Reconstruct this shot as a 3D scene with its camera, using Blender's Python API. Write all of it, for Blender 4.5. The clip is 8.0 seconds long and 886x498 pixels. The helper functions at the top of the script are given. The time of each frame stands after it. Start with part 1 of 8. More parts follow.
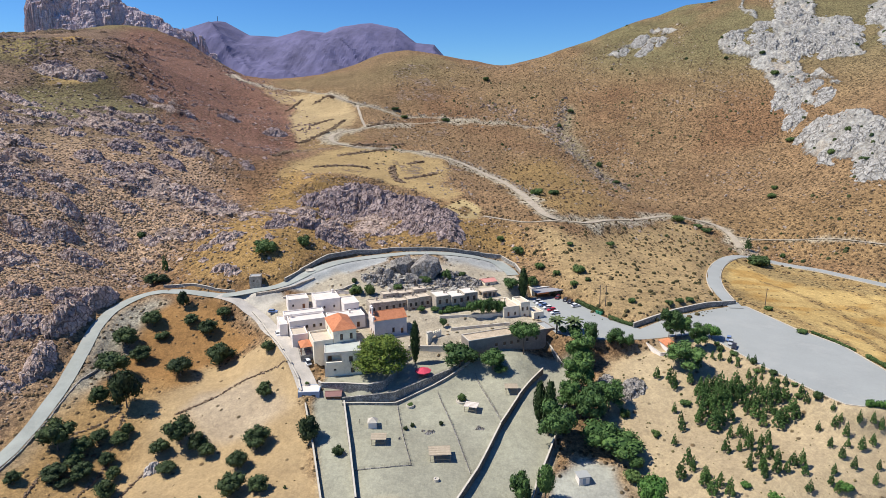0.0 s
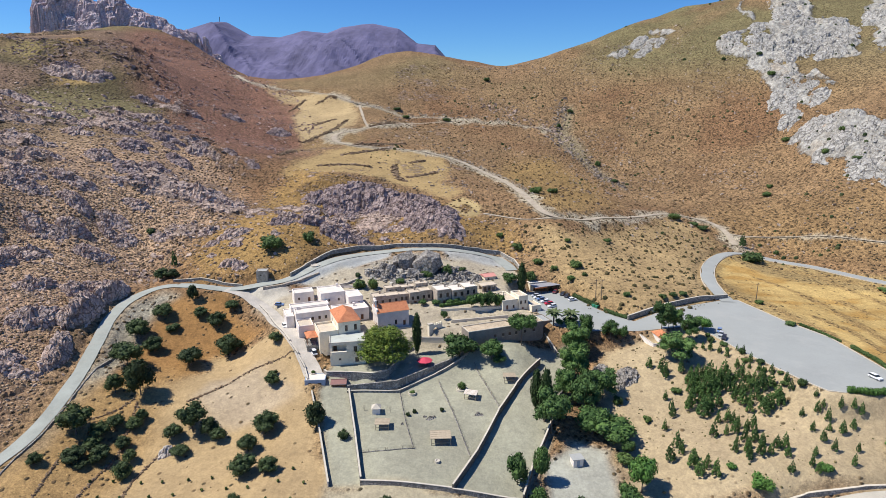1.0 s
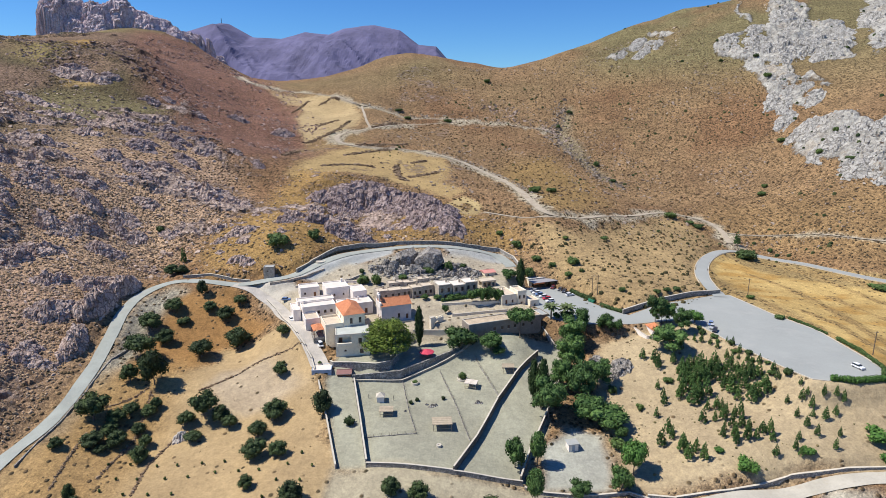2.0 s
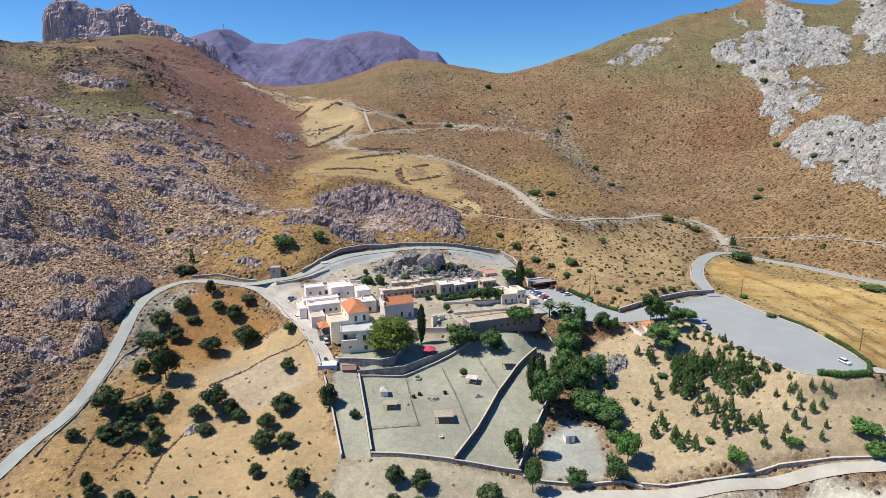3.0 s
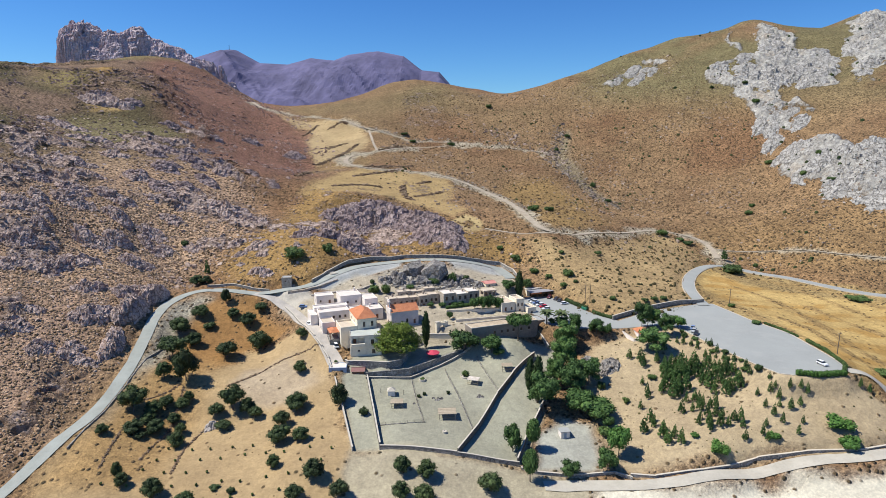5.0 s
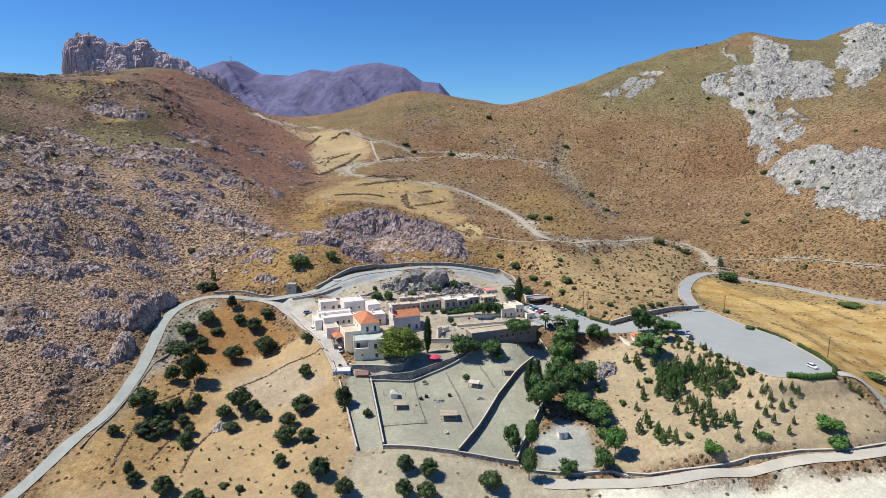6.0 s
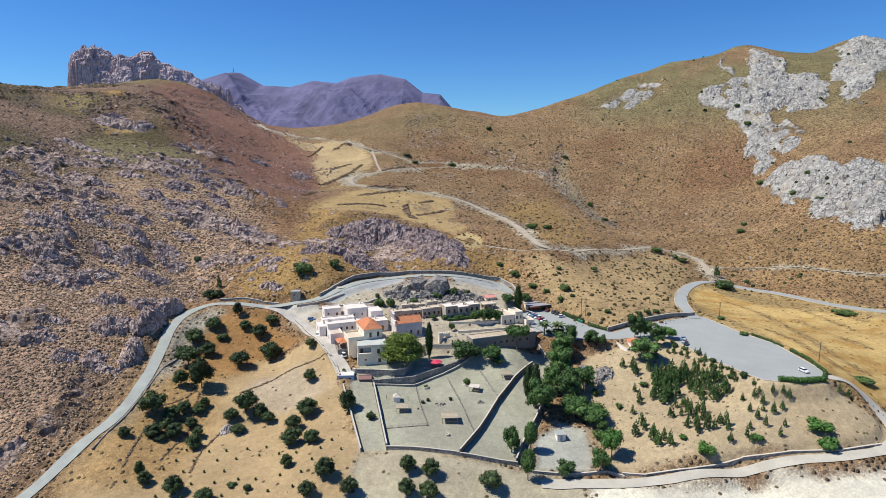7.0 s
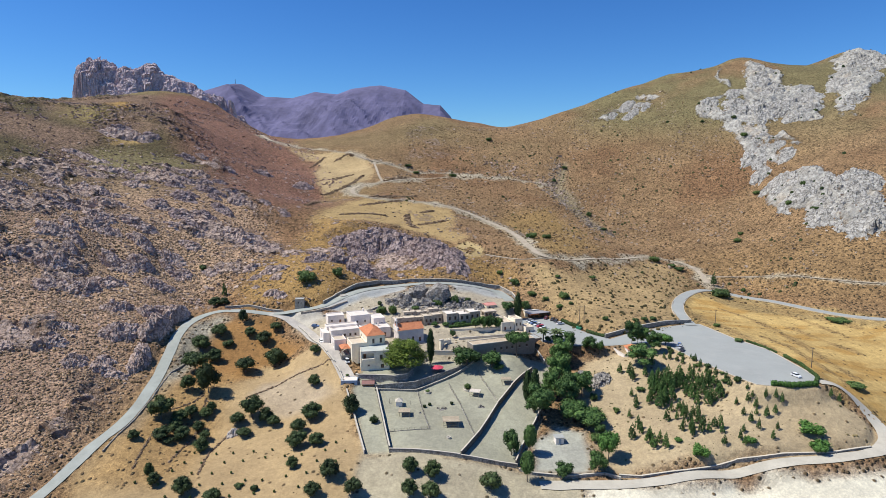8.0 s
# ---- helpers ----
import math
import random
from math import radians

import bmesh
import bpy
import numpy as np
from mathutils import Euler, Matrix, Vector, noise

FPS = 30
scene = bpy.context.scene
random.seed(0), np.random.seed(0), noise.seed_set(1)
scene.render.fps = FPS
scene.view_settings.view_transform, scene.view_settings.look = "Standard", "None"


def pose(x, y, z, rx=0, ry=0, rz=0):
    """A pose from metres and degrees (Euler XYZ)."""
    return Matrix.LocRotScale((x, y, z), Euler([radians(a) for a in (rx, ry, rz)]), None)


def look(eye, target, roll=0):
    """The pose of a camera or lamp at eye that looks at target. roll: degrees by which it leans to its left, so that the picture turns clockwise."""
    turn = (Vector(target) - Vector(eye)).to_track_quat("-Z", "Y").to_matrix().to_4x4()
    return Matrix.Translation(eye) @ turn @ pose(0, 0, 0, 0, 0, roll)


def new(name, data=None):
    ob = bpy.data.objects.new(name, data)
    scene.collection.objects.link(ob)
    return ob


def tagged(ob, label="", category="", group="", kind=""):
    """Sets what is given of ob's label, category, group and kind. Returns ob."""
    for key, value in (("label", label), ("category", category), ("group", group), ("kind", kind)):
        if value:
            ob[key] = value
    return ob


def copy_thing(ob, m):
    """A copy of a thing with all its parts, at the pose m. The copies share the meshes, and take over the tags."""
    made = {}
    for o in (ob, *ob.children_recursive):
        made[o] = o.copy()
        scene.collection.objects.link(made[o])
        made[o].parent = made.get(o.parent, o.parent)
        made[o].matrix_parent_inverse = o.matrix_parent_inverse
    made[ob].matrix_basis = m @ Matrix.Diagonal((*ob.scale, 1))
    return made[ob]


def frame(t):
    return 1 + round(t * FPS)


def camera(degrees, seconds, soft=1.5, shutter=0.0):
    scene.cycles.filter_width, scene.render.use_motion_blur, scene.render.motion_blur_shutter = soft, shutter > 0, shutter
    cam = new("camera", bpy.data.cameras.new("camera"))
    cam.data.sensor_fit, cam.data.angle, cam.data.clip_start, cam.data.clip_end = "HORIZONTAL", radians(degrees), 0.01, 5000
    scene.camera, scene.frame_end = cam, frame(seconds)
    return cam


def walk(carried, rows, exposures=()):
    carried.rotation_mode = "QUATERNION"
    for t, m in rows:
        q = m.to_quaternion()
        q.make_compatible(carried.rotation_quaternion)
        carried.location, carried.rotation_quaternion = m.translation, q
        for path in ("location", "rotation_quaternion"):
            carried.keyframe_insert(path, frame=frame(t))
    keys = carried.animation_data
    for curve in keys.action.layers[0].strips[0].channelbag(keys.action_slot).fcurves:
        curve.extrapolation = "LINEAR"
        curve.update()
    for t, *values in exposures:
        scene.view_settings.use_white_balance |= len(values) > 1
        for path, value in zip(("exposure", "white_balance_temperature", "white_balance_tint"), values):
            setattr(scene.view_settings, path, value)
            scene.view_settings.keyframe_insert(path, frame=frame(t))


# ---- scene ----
cam = camera(74.4, 8.0, soft=0.5)
METRES, EYE, TILT, LEAN, TURN = 64.0, 100.7, -13.5, 0.0, 0.0
ROWS = [
    (0.0, 0.0, 0.0, 0.0, 0.0, 0.0, -0.0),
    (0.5, 0.0007, -0.0669, -0.0178, 0.06, 0.02, -0.02),
    (1.0, 0.0016, -0.1322, -0.0347, 0.11, 0.03, -0.04),
    (1.5, 0.0004, -0.2035, -0.0518, 0.15, 0.05, -0.05),
    (3.0, -0.0038, -0.3947, -0.0973, 0.3, 0.6, -0.06),
    (3.5, -0.0065, -0.459, -0.1125, 0.34, 0.99, -0.08),
    (4.0, -0.0093, -0.5176, -0.1261, 0.38, 1.42, -0.1),
    (4.5, -0.0121, -0.5806, -0.1411, 0.42, 1.89, -0.12),
    (6.0, -0.0234, -0.7547, -0.1823, 0.44, 3.34, -0.14),
    (6.5, -0.0258, -0.8136, -0.1964, 0.46, 3.88, -0.15),
    (7.0, -0.0283, -0.8667, -0.2085, 0.48, 4.36, -0.17),
    (7.5, -0.0316, -0.9225, -0.2212, 0.5, 4.89, -0.17),
    (8.0, -0.0343, -0.9716, -0.2327, 0.51, 5.37, -0.19),
]
walk(cam, [(t, pose(0, 0, EYE, TILT, LEAN, TURN) @ pose(METRES * x, METRES * y, METRES * z, 90 + pitch, roll, yaw)) for t, x, y, z, yaw, pitch, roll in ROWS],
     exposures=((0.0, 0.42, 6420, 9.0), (8.0, 0.35, 6320, 7.5)))

# ---- daylight ----
SUN_EL, SUN_AZ = radians(56.5), radians(267.5)  # height, and bearing clockwise from +y
world = bpy.data.worlds.new("daylight")
scene.world = world
world.use_nodes = True
_sky = world.node_tree.nodes.new("ShaderNodeTexSky")
_sky.sky_type, _sky.sun_disc = "NISHITA", False
_sky.sun_elevation, _sky.sun_rotation = SUN_EL, SUN_AZ
_sky.altitude, _sky.air_density, _sky.dust_density, _sky.ozone_density = 600.0, 1.0, 0.0, 2.0
_rich = world.node_tree.nodes.new("ShaderNodeHueSaturation")
_rich.inputs["Saturation"].default_value = 1.22
_rich.inputs["Hue"].default_value = 0.505
world.node_tree.links.new(_sky.outputs["Color"], _rich.inputs["Color"])
_clear = world.node_tree.nodes.new("ShaderNodeMix")  # the clear deep blue of dry summer air
_clear.data_type, _clear.blend_type = "RGBA", "MULTIPLY"
_clear.inputs[0].default_value = 1.0
_clear.inputs[7].default_value = (0.50, 0.80, 1.13, 1.0)
world.node_tree.links.new(_rich.outputs["Color"], _clear.inputs[6])
world.node_tree.links.new(_clear.outputs[2], world.node_tree.nodes["Background"].inputs["Color"])
world.node_tree.nodes["Background"].inputs["Strength"].default_value = 0.085
sun_dir = Vector((math.sin(SUN_AZ) * math.cos(SUN_EL), math.cos(SUN_AZ) * math.cos(SUN_EL), math.sin(SUN_EL)))
sun = new("sun", bpy.data.lights.new("sun", "SUN"))
sun.data.energy, sun.data.angle, sun.data.color = 4.4, radians(0.5), (1.0, 0.955, 0.87)
sun.matrix_world = look(sun_dir * 900, (0, 0, 0))

# ---- the lie of the land: guide heights (x, y, z) of its landforms ----
WEST_SLOPE = [(-321, 496, 133), (-313, 595, 158), (-298, 526, 141), (-383, 499, 147), (-304, 436, 106),
              (-271, 347, 89), (-242, 351, 80), (-216, 261, 60), (-186, 282, 49), (-202, 373, 79), (-198, 416, 83),
              (-157, 343, 55), (-141, 360, 49), (-162, 377, 65), (-172, 288, 37), (-154, 297, 37), (-198, 263, 45), (-207, 238, 44)]
LANE_BANK = [(-177, 190, 26), (-173, 208, 27), (-157, 231, 25), (-150, 207, 19), (-156, 257, 24), (-157, 185, 15), (-151, 177, 9),
             (-163, 170, 14), (-154, 151, 5), (-173, 244, 33), (-189, 230, 35), (-141, 168, 2), (-168, 158, 10), (-137, 156, -1),
             (-132, 200, 9), (-129, 176, 4), (-123, 139, -4), (-140, 124, -7), (-128, 265, 24), (-115, 252, 22), (-145, 264, 19)]
SADDLE = [(-240, 752, 136), (-166, 670, 110), (-122, 624, 97), (-83, 597, 98), (-88, 489, 70), (-111, 662, 120), 
          (-39, 617, 94), (-129, 540, 81), (-133, 508, 68), (-144, 397, 69), (-208, 640, 102), (-78, 377, 55), (2, 322, 38),
          (-70, 286, 36), (-88, 282, 36), (-76, 304, 41), (-21, 329, 34), (-57, 334, 33), (-108, 382, 54), (-34, 442, 56),
          (-8, 524, 70), (48, 478, 52), (58, 317, 38)]
EAST_HILL = [(98, 337, 33), (160, 398, 28), (60, 368, 46), (99, 530, 62), (132, 506, 45), (132, 640, 103), (198, 740, 166),
             (251, 745, 182), (297, 644, 152), (332, 566, 127),
             (231, 613, 112), (182, 476, 44), (176, 440, 32), (411, 650, 175), (312, 465, 92), (296, 456, 72),
             (305, 400, 66), (251, 446, 45), (298, 508, 76), (278, 367, 44), (236, 538, 68), (246, 357, 32)]
FORECOURT = [(31, 319, 31), (42, 308, 28), (201, 379, 18), (214, 350, 11), (227, 309, 11), (237, 285, 9), (132, 251, 15.6),
             (144, 245, 15.6), (97, 326, 28), (67, 275, 24), (82, 240, 19), (146, 162, 15.8), (125, 159, 15.6), (117, 171, 14.5),
             (77, 196, 11), (74, 211, 11), (30, 222, 11.8), (-84, 253, 21.5), (-61, 266, 25), (-42, 288, 27), (5, 292, 26.5),
             (35, 298, 22), (-73, 247, 18.5), (-74, 236, 16), (-64, 209, 14)]
OLIVE_FIELD = [(-54, 203, 13), (-46, 180, 4), (-101, 208, 5), (-63, 157, -5), (-86, 172, -2), (-108, 214, 6), (-84, 213, 3),
               (-44, 128, -4), (-63, 191, 5), (-101, 154, -8), (-32, 122, -7), (-1, 120, -8), (-72, 168, -4), (-90, 130, -9)]
ENCLOSURE = [(-16, 182, 2), (11, 197, 4), (-22, 133, -3), (2, 133, -4), (-31, 135, -4.5), (38, 199, 2), (21, 136, -7), (-9, 150, -1.5),
             (10, 177, 1.5), (24, 208.5, 10.7), (40, 220.5, 10), (27, 202.5, 8.8), (12, 203, 8.5), (36, 197, 3.5), (-41.5, 190.5, 7.6), (-55, 214, 14.5), (-12, 208, 10), (0, 216, 12),
             (-2, 228, 15.2), (20, 230, 14.8), (-38, 246, 19), (-20, 246, 18.5), (10, 262, 19.5), (15, 285, 23), (-25, 270, 23.5)]
PINE_SLOPE = [(58, 141, -6), (86, 131, -3), (134, 140, 4), (100, 131, -6), (72, 163, 0), (86, 146, 2), (110, 141, 4), (104, 159, 5),
              (126, 151, 8), (39, 188, 3), (51, 193, 4), (41, 156, -5), (101, 137, 1), (95, 180, 9), (165, 150, 2)]
SKYLINE = [(-677, 830, 193), (-645, 870, 194), (-631, 940, 201), (-579, 960, 208), (-517, 975, 227), (-458, 985, 225), (-409, 985, 205), (-385, 985, 187), (-338, 960, 165),
           (-267, 880, 140), (-180, 850, 139), (-134, 835, 150), (-90, 825, 170), (-48, 830, 177), (-6, 830, 171), (45, 820, 162), (79, 800, 156), (122, 780, 164), (159, 765, 174),
           (243, 790, 206), (320, 830, 235), (388, 835, 243), (405, 820, 254), (430, 820, 258), (461, 815, 246), (512, 805, 240), (547, 800, 258), (578, 800, 265), (611, 790, 250)]
BEYOND = [(-950, 700, 225), (-500, 680, 178), (-82, 1000, 130), (70, 950, 100), (420, 1050, 190), (-300, 1150, 90), (-180, 1000, 90), (700, 950, 230), (720, 600, 205), (-800, 1200, 180), (0, 1600, 60),
          (900, 1400, 200), (-900, 1800, 120), (-560, 1080, 170)]
AROUND = [(-300, 240, 84), (-260, 170, 42), (-400, 300, 130), (-320, 90, 45), (-600, 400, 180), (-520, 120, 110), (0, 60, -20),
          (-140, 50, -22), (0, -100, -42), (200, 70, -18), (-320, -80, 20), (300, -60, -30), (440, 330, 96), (600, 250, 90),
          (400, 160, 10), (320, 240, 10), (260, 180, -4), (1000, 300, 140), (-900, 0, 160), (0, -700, -120), (900, -600, -60)]
KNOTS = np.array(WEST_SLOPE + LANE_BANK + SADDLE + EAST_HILL + FORECOURT + OLIVE_FIELD + ENCLOSURE + PINE_SLOPE + SKYLINE + BEYOND + AROUND, float)
SOFT = 9.0


def _kernel(x, y):
    d = (x[:, None] - KNOTS[None, :, 0]) ** 2 + (y[:, None] - KNOTS[None, :, 1]) ** 2
    return np.sqrt(d + SOFT * SOFT)


_mean = KNOTS[:, 2].mean()
_weights = np.linalg.solve(_kernel(KNOTS[:, 0], KNOTS[:, 1]) - 0.6 * np.eye(len(KNOTS)), KNOTS[:, 2] - _mean)


def raw_ground(x, y):
    """Height of the land without roads and terraces, for arrays."""
    x, y = np.atleast_1d(np.asarray(x, float)), np.atleast_1d(np.asarray(y, float))
    out = np.empty(x.size)
    fx, fy = x.ravel(), y.ravel()
    for i in range(0, x.size, 20000):
        out[i:i + 20000] = _kernel(fx[i:i + 20000], fy[i:i + 20000]) @ _weights + _mean
    return out.reshape(x.shape)


def value_noise(x, y, size, seed=0):
    """Smooth noise from 0 to 1 with cells of that size, for arrays."""
    x, y = np.asarray(x, float) / size, np.asarray(y, float) / size
    ix, iy = np.floor(x).astype(np.int64), np.floor(y).astype(np.int64)
    fx, fy = x - ix, y - iy
    fx, fy = fx * fx * (3 - 2 * fx), fy * fy * (3 - 2 * fy)

    def cell(a, b):
        h = (a * 374761393 + b * 668265263 + seed * 974634777) & 0x7FFFFFFF
        h = ((h ^ (h >> 13)) * 1274126177) & 0x7FFFFFFF
        return ((h ^ (h >> 16)) & 0xFFFF) / 65535.0
    return ((cell(ix, iy) * (1 - fx) + cell(ix + 1, iy) * fx) * (1 - fy) + (cell(ix, iy + 1) * (1 - fx) + cell(ix + 1, iy + 1) * fx) * fy)


def fbm(x, y, size, octaves=4, seed=0):
    total, amp, norm = 0.0, 1.0, 0.0
    for k in range(octaves):
        total, norm = total + amp * value_noise(x + 17.3 * k, y - 9.1 * k, size / 2 ** k, seed + k), norm + amp
        amp *= 0.5
    return total / norm


def ridged(x, y, size, octaves=4, seed=0):
    total, amp, norm = 0.0, 1.0, 0.0
    for k in range(octaves):
        total, norm = total + amp * (1 - abs(2 * value_noise(x + 31.7 * k, y + 5.3 * k, size / 2 ** k, seed + k) - 1)), norm + amp
        amp *= 0.55
    return total / norm


def smooth(lo, hi, v):
    t = np.clip((v - lo) / (hi - lo), 0, 1)
    return t * t * (3 - 2 * t)


def outline_distance(x, y, poly):
    """Distance to a closed outline, negative inside it."""
    p = np.array(poly, float)
    if x.size > 2000:  # far off, any large distance will do
        near = (x > p[:, 0].min() - 60) & (x < p[:, 0].max() + 60) & (y > p[:, 1].min() - 60) & (y < p[:, 1].max() + 60)
        if near.sum() < 0.8 * x.size:
            out = np.full(x.shape, 60.0)
            if near.any():
                out[near] = outline_distance(x[near][:1999], y[near][:1999], poly) if near.sum() < 2000 else np.concatenate(
                    [outline_distance(a, b, poly) for a, b in zip(np.array_split(x[near], near.sum() // 1500 + 1), np.array_split(y[near], near.sum() // 1500 + 1))])
            return out
    best, inside = np.full(x.shape, 1e9), np.zeros(x.shape, bool)
    for (ax, ay), (bx, by) in zip(p, np.roll(p, -1, 0)):
        ex, ey = bx - ax, by - ay
        t = np.clip(((x - ax) * ex + (y - ay) * ey) / (ex * ex + ey * ey + 1e-9), 0, 1)
        best = np.minimum(best, np.hypot(x - ax - t * ex, y - ay - t * ey))
        if ey:
            inside ^= ((ay > y) != (by > y)) & (x < ax + (y - ay) * ex / ey)
    return np.where(inside, -best, best)


def blocky(x, y, size, seed=0):
    """Flat-topped blocks of about the given size, each at a height of its own, 0 to 1."""
    u, v = np.asarray(x, float) / size, np.asarray(y, float) / size
    iu, iv = np.floor(u).astype(np.int64), np.floor(v).astype(np.int64)
    best, out = np.full(u.shape, 9.0), np.zeros(u.shape)
    for a in (-1, 0, 1):
        for b in (-1, 0, 1):
            h = ((iu + a) * 73856093 + (iv + b) * 19349663 + seed * 83492791) & 0x7FFFFFFF
            h = ((h ^ (h >> 13)) * 1274126177) & 0x7FFFFFFF
            h = h ^ (h >> 15)
            du, dv = iu + a + (h & 1023) / 1023.0 - u, iv + b + ((h >> 10) & 1023) / 1023.0 - v
            d = du * du + dv * dv
            val = ((h >> 20) & 1023) / 1023.0 + 0.25 * du * (((h >> 5) & 7) - 3.5) / 3.5
            out, best = np.where(d < best, val, out), np.minimum(d, best)
    return out


# roads: centre line, half width, how far their cut and fill reaches
ROADS = {
    "gravel_lane": ([(-143, 98), (-140, 112), (-137, 125), (-135, 137), (-133, 152), (-131.6, 173), (-132.6, 189), (-136, 205), (-138.5, 220), (-139, 238),
                     (-134, 248), (-124, 251)], 2.6, 5.0),
    "upper_road": ([(-124, 251), (-110.8, 249.2), (-97, 247.5), (-85.4, 252), (-74.6, 254.9), (-65.4, 264), (-54, 276), (-40, 289), (-24, 294), (-5, 294),
                    (8, 295), (19, 297), (28, 297), (33, 290), (35, 279)], 3.2, 5.0),
    "monastery_lane": ([(-100, 247.5), (-90, 244), (-79, 236.5), (-70, 224), (-61.5, 210), (-54.8, 200), (-49.8, 192.5), (-47, 186.5)], 3.3, 3.0),
    "valley_road": ([(129, 243), (130.5, 260), (135, 280), (150, 311), (172, 340), (187, 350), (202, 345), (214, 327), (224, 308), (238, 289), (258, 274),
                     (300, 255), (360, 235)], 3.1, 5.0),
    "hill_track": ([(190, 362), (193, 382), (187, 397), (167, 402), (147, 394), (122, 369), (96, 344), (78, 331), (66, 326), (60, 331), (56, 346), (52, 369), (48, 424), (36, 451), (18, 481),
                    (-2, 493), (-22, 500), (-48, 498), (-73, 493), (-89, 503), (-100, 522), (-99, 536), (-86, 545), (-71, 555), (-54, 572), (-20, 594), (22, 600), (65, 597), (99, 588)], 2.3, 9.0),
    "saddle_track": ([(-268, 775), (-244, 734), (-230, 726), (-209, 716), (-162, 697), (-129, 666), (-98, 636), (-71, 621), (-45, 612), (-8, 611), (29, 606)], 2.0, 10.0),
    "link_track": ([(-90, 630), (-81, 585), (-72, 556)], 1.3, 6.0),
    "ring_path": ([(66, 325), (52, 323), (39, 333), (24, 339)], 1.3, 5.0),
    "hillside_path": ([(195, 379), (218, 369), (233, 353), (246, 337), (259, 325), (275, 312), (300, 297)], 1.3, 5.0),
    "lower_road": ([(145, 160), (153, 160), (160, 155), (163, 147), (159, 139), (150, 132.5), (134, 129.5), (115, 130), (99.7, 129.5), (81, 125.5), (65, 124.5),
                    (47, 126.5), (30, 126)], 2.7, 3.0),
}
PARKING = [(35, 258), (43.5, 264), (52, 264), (61, 255), (68.5, 235.7), (76.7, 224), (79.3, 220.9), (98, 235), (119.6, 243), (130, 246.9), (134, 246), (140, 218),
           (147, 200), (147.5, 173), (147, 162), (141, 156.5), (124, 156.5), (119.6, 158), (116.2, 165), (112.8, 175), (108.6, 187), (106, 198), (103, 209), (97.5, 214), (77.6, 210), (71, 210),
           (54.6, 211), (44.8, 218), (41.3, 233), (36.7, 244)]


def parking_height(x, y):
    return 14.0 + 0.018 * (np.asarray(x, float) - 45)


def line_samples(points, step=1.5):
    """Points every step metres along a smoothed line, with running lengths."""
    p = np.array(points, float)
    for _ in range(3):
        q, r = 0.75 * p[:-1] + 0.25 * p[1:], 0.25 * p[:-1] + 0.75 * p[1:]
        p = np.vstack([p[:1], np.stack([q, r], 1).reshape(-1, 2), p[-1:]])
    run = np.r_[0, np.cumsum(np.hypot(*np.diff(p, axis=0).T))]
    s = np.linspace(0, run[-1], max(2, int(run[-1] / step)))
    return np.stack([np.interp(s, run, p[:, 0]), np.interp(s, run, p[:, 1])], 1), s


ROAD_LINES = {}
for _name, (_points, _half, _reach) in ROADS.items():
    _xy, _s = line_samples(_points)
    _z = raw_ground(_xy[:, 0], _xy[:, 1])
    _d = outline_distance(_xy[:, 0], _xy[:, 1], PARKING)
    _z = _z + (parking_height(_xy[:, 0], _xy[:, 1]) - _z) * (1 - smooth(0, 18, _d))
    _k = np.hanning(13)
    _z = np.convolve(np.pad(_z, 6, mode="edge"), _k / _k.sum(), "valid")
    ROAD_LINES[_name] = (_xy, _z, _half, _reach)
# the two lanes meet the upper road at its height
for _name, _end in (("gravel_lane", -1), ("monastery_lane", 0)):
    _xy, _z, _half, _reach = ROAD_LINES[_name]
    _uxy, _uz = ROAD_LINES["upper_road"][:2]
    _goal = _uz[np.hypot(*(_uxy - _xy[_end]).T).argmin()]
    _w = 1 - smooth(0, 20, np.hypot(*(_xy - _xy[_end]).T))
    ROAD_LINES[_name] = (_xy, _z + _w * (_goal - _z), _half, _reach)


# terraces held by walls: outline, height at a point, slope along x and y
TERRACES = (
    ([(-46, 196), (-43.5, 188.5), (-42, 186.4), (-34, 186.4), (-26, 185.4), (-20.5, 188), (-18, 200), (-30, 206), (-42, 203)], -35, 195, 8.0, 0.0, 0.0),
    ([(-35, 187.5), (-33.5, 181.8), (-16.7, 184.6), (-4, 194.8), (10.5, 207), (9.5, 210), (-12, 210.2), (-17, 203), (-19.5, 187), (-26, 184.4), (-34, 185.4)], -30, 185, 4.3, 0.055, 0.06),
    ([(-8, 224), (20, 234.5), (26, 229), (22, 222), (-4, 213)], 6, 224, 13.6, 0.0, 0.06),
)


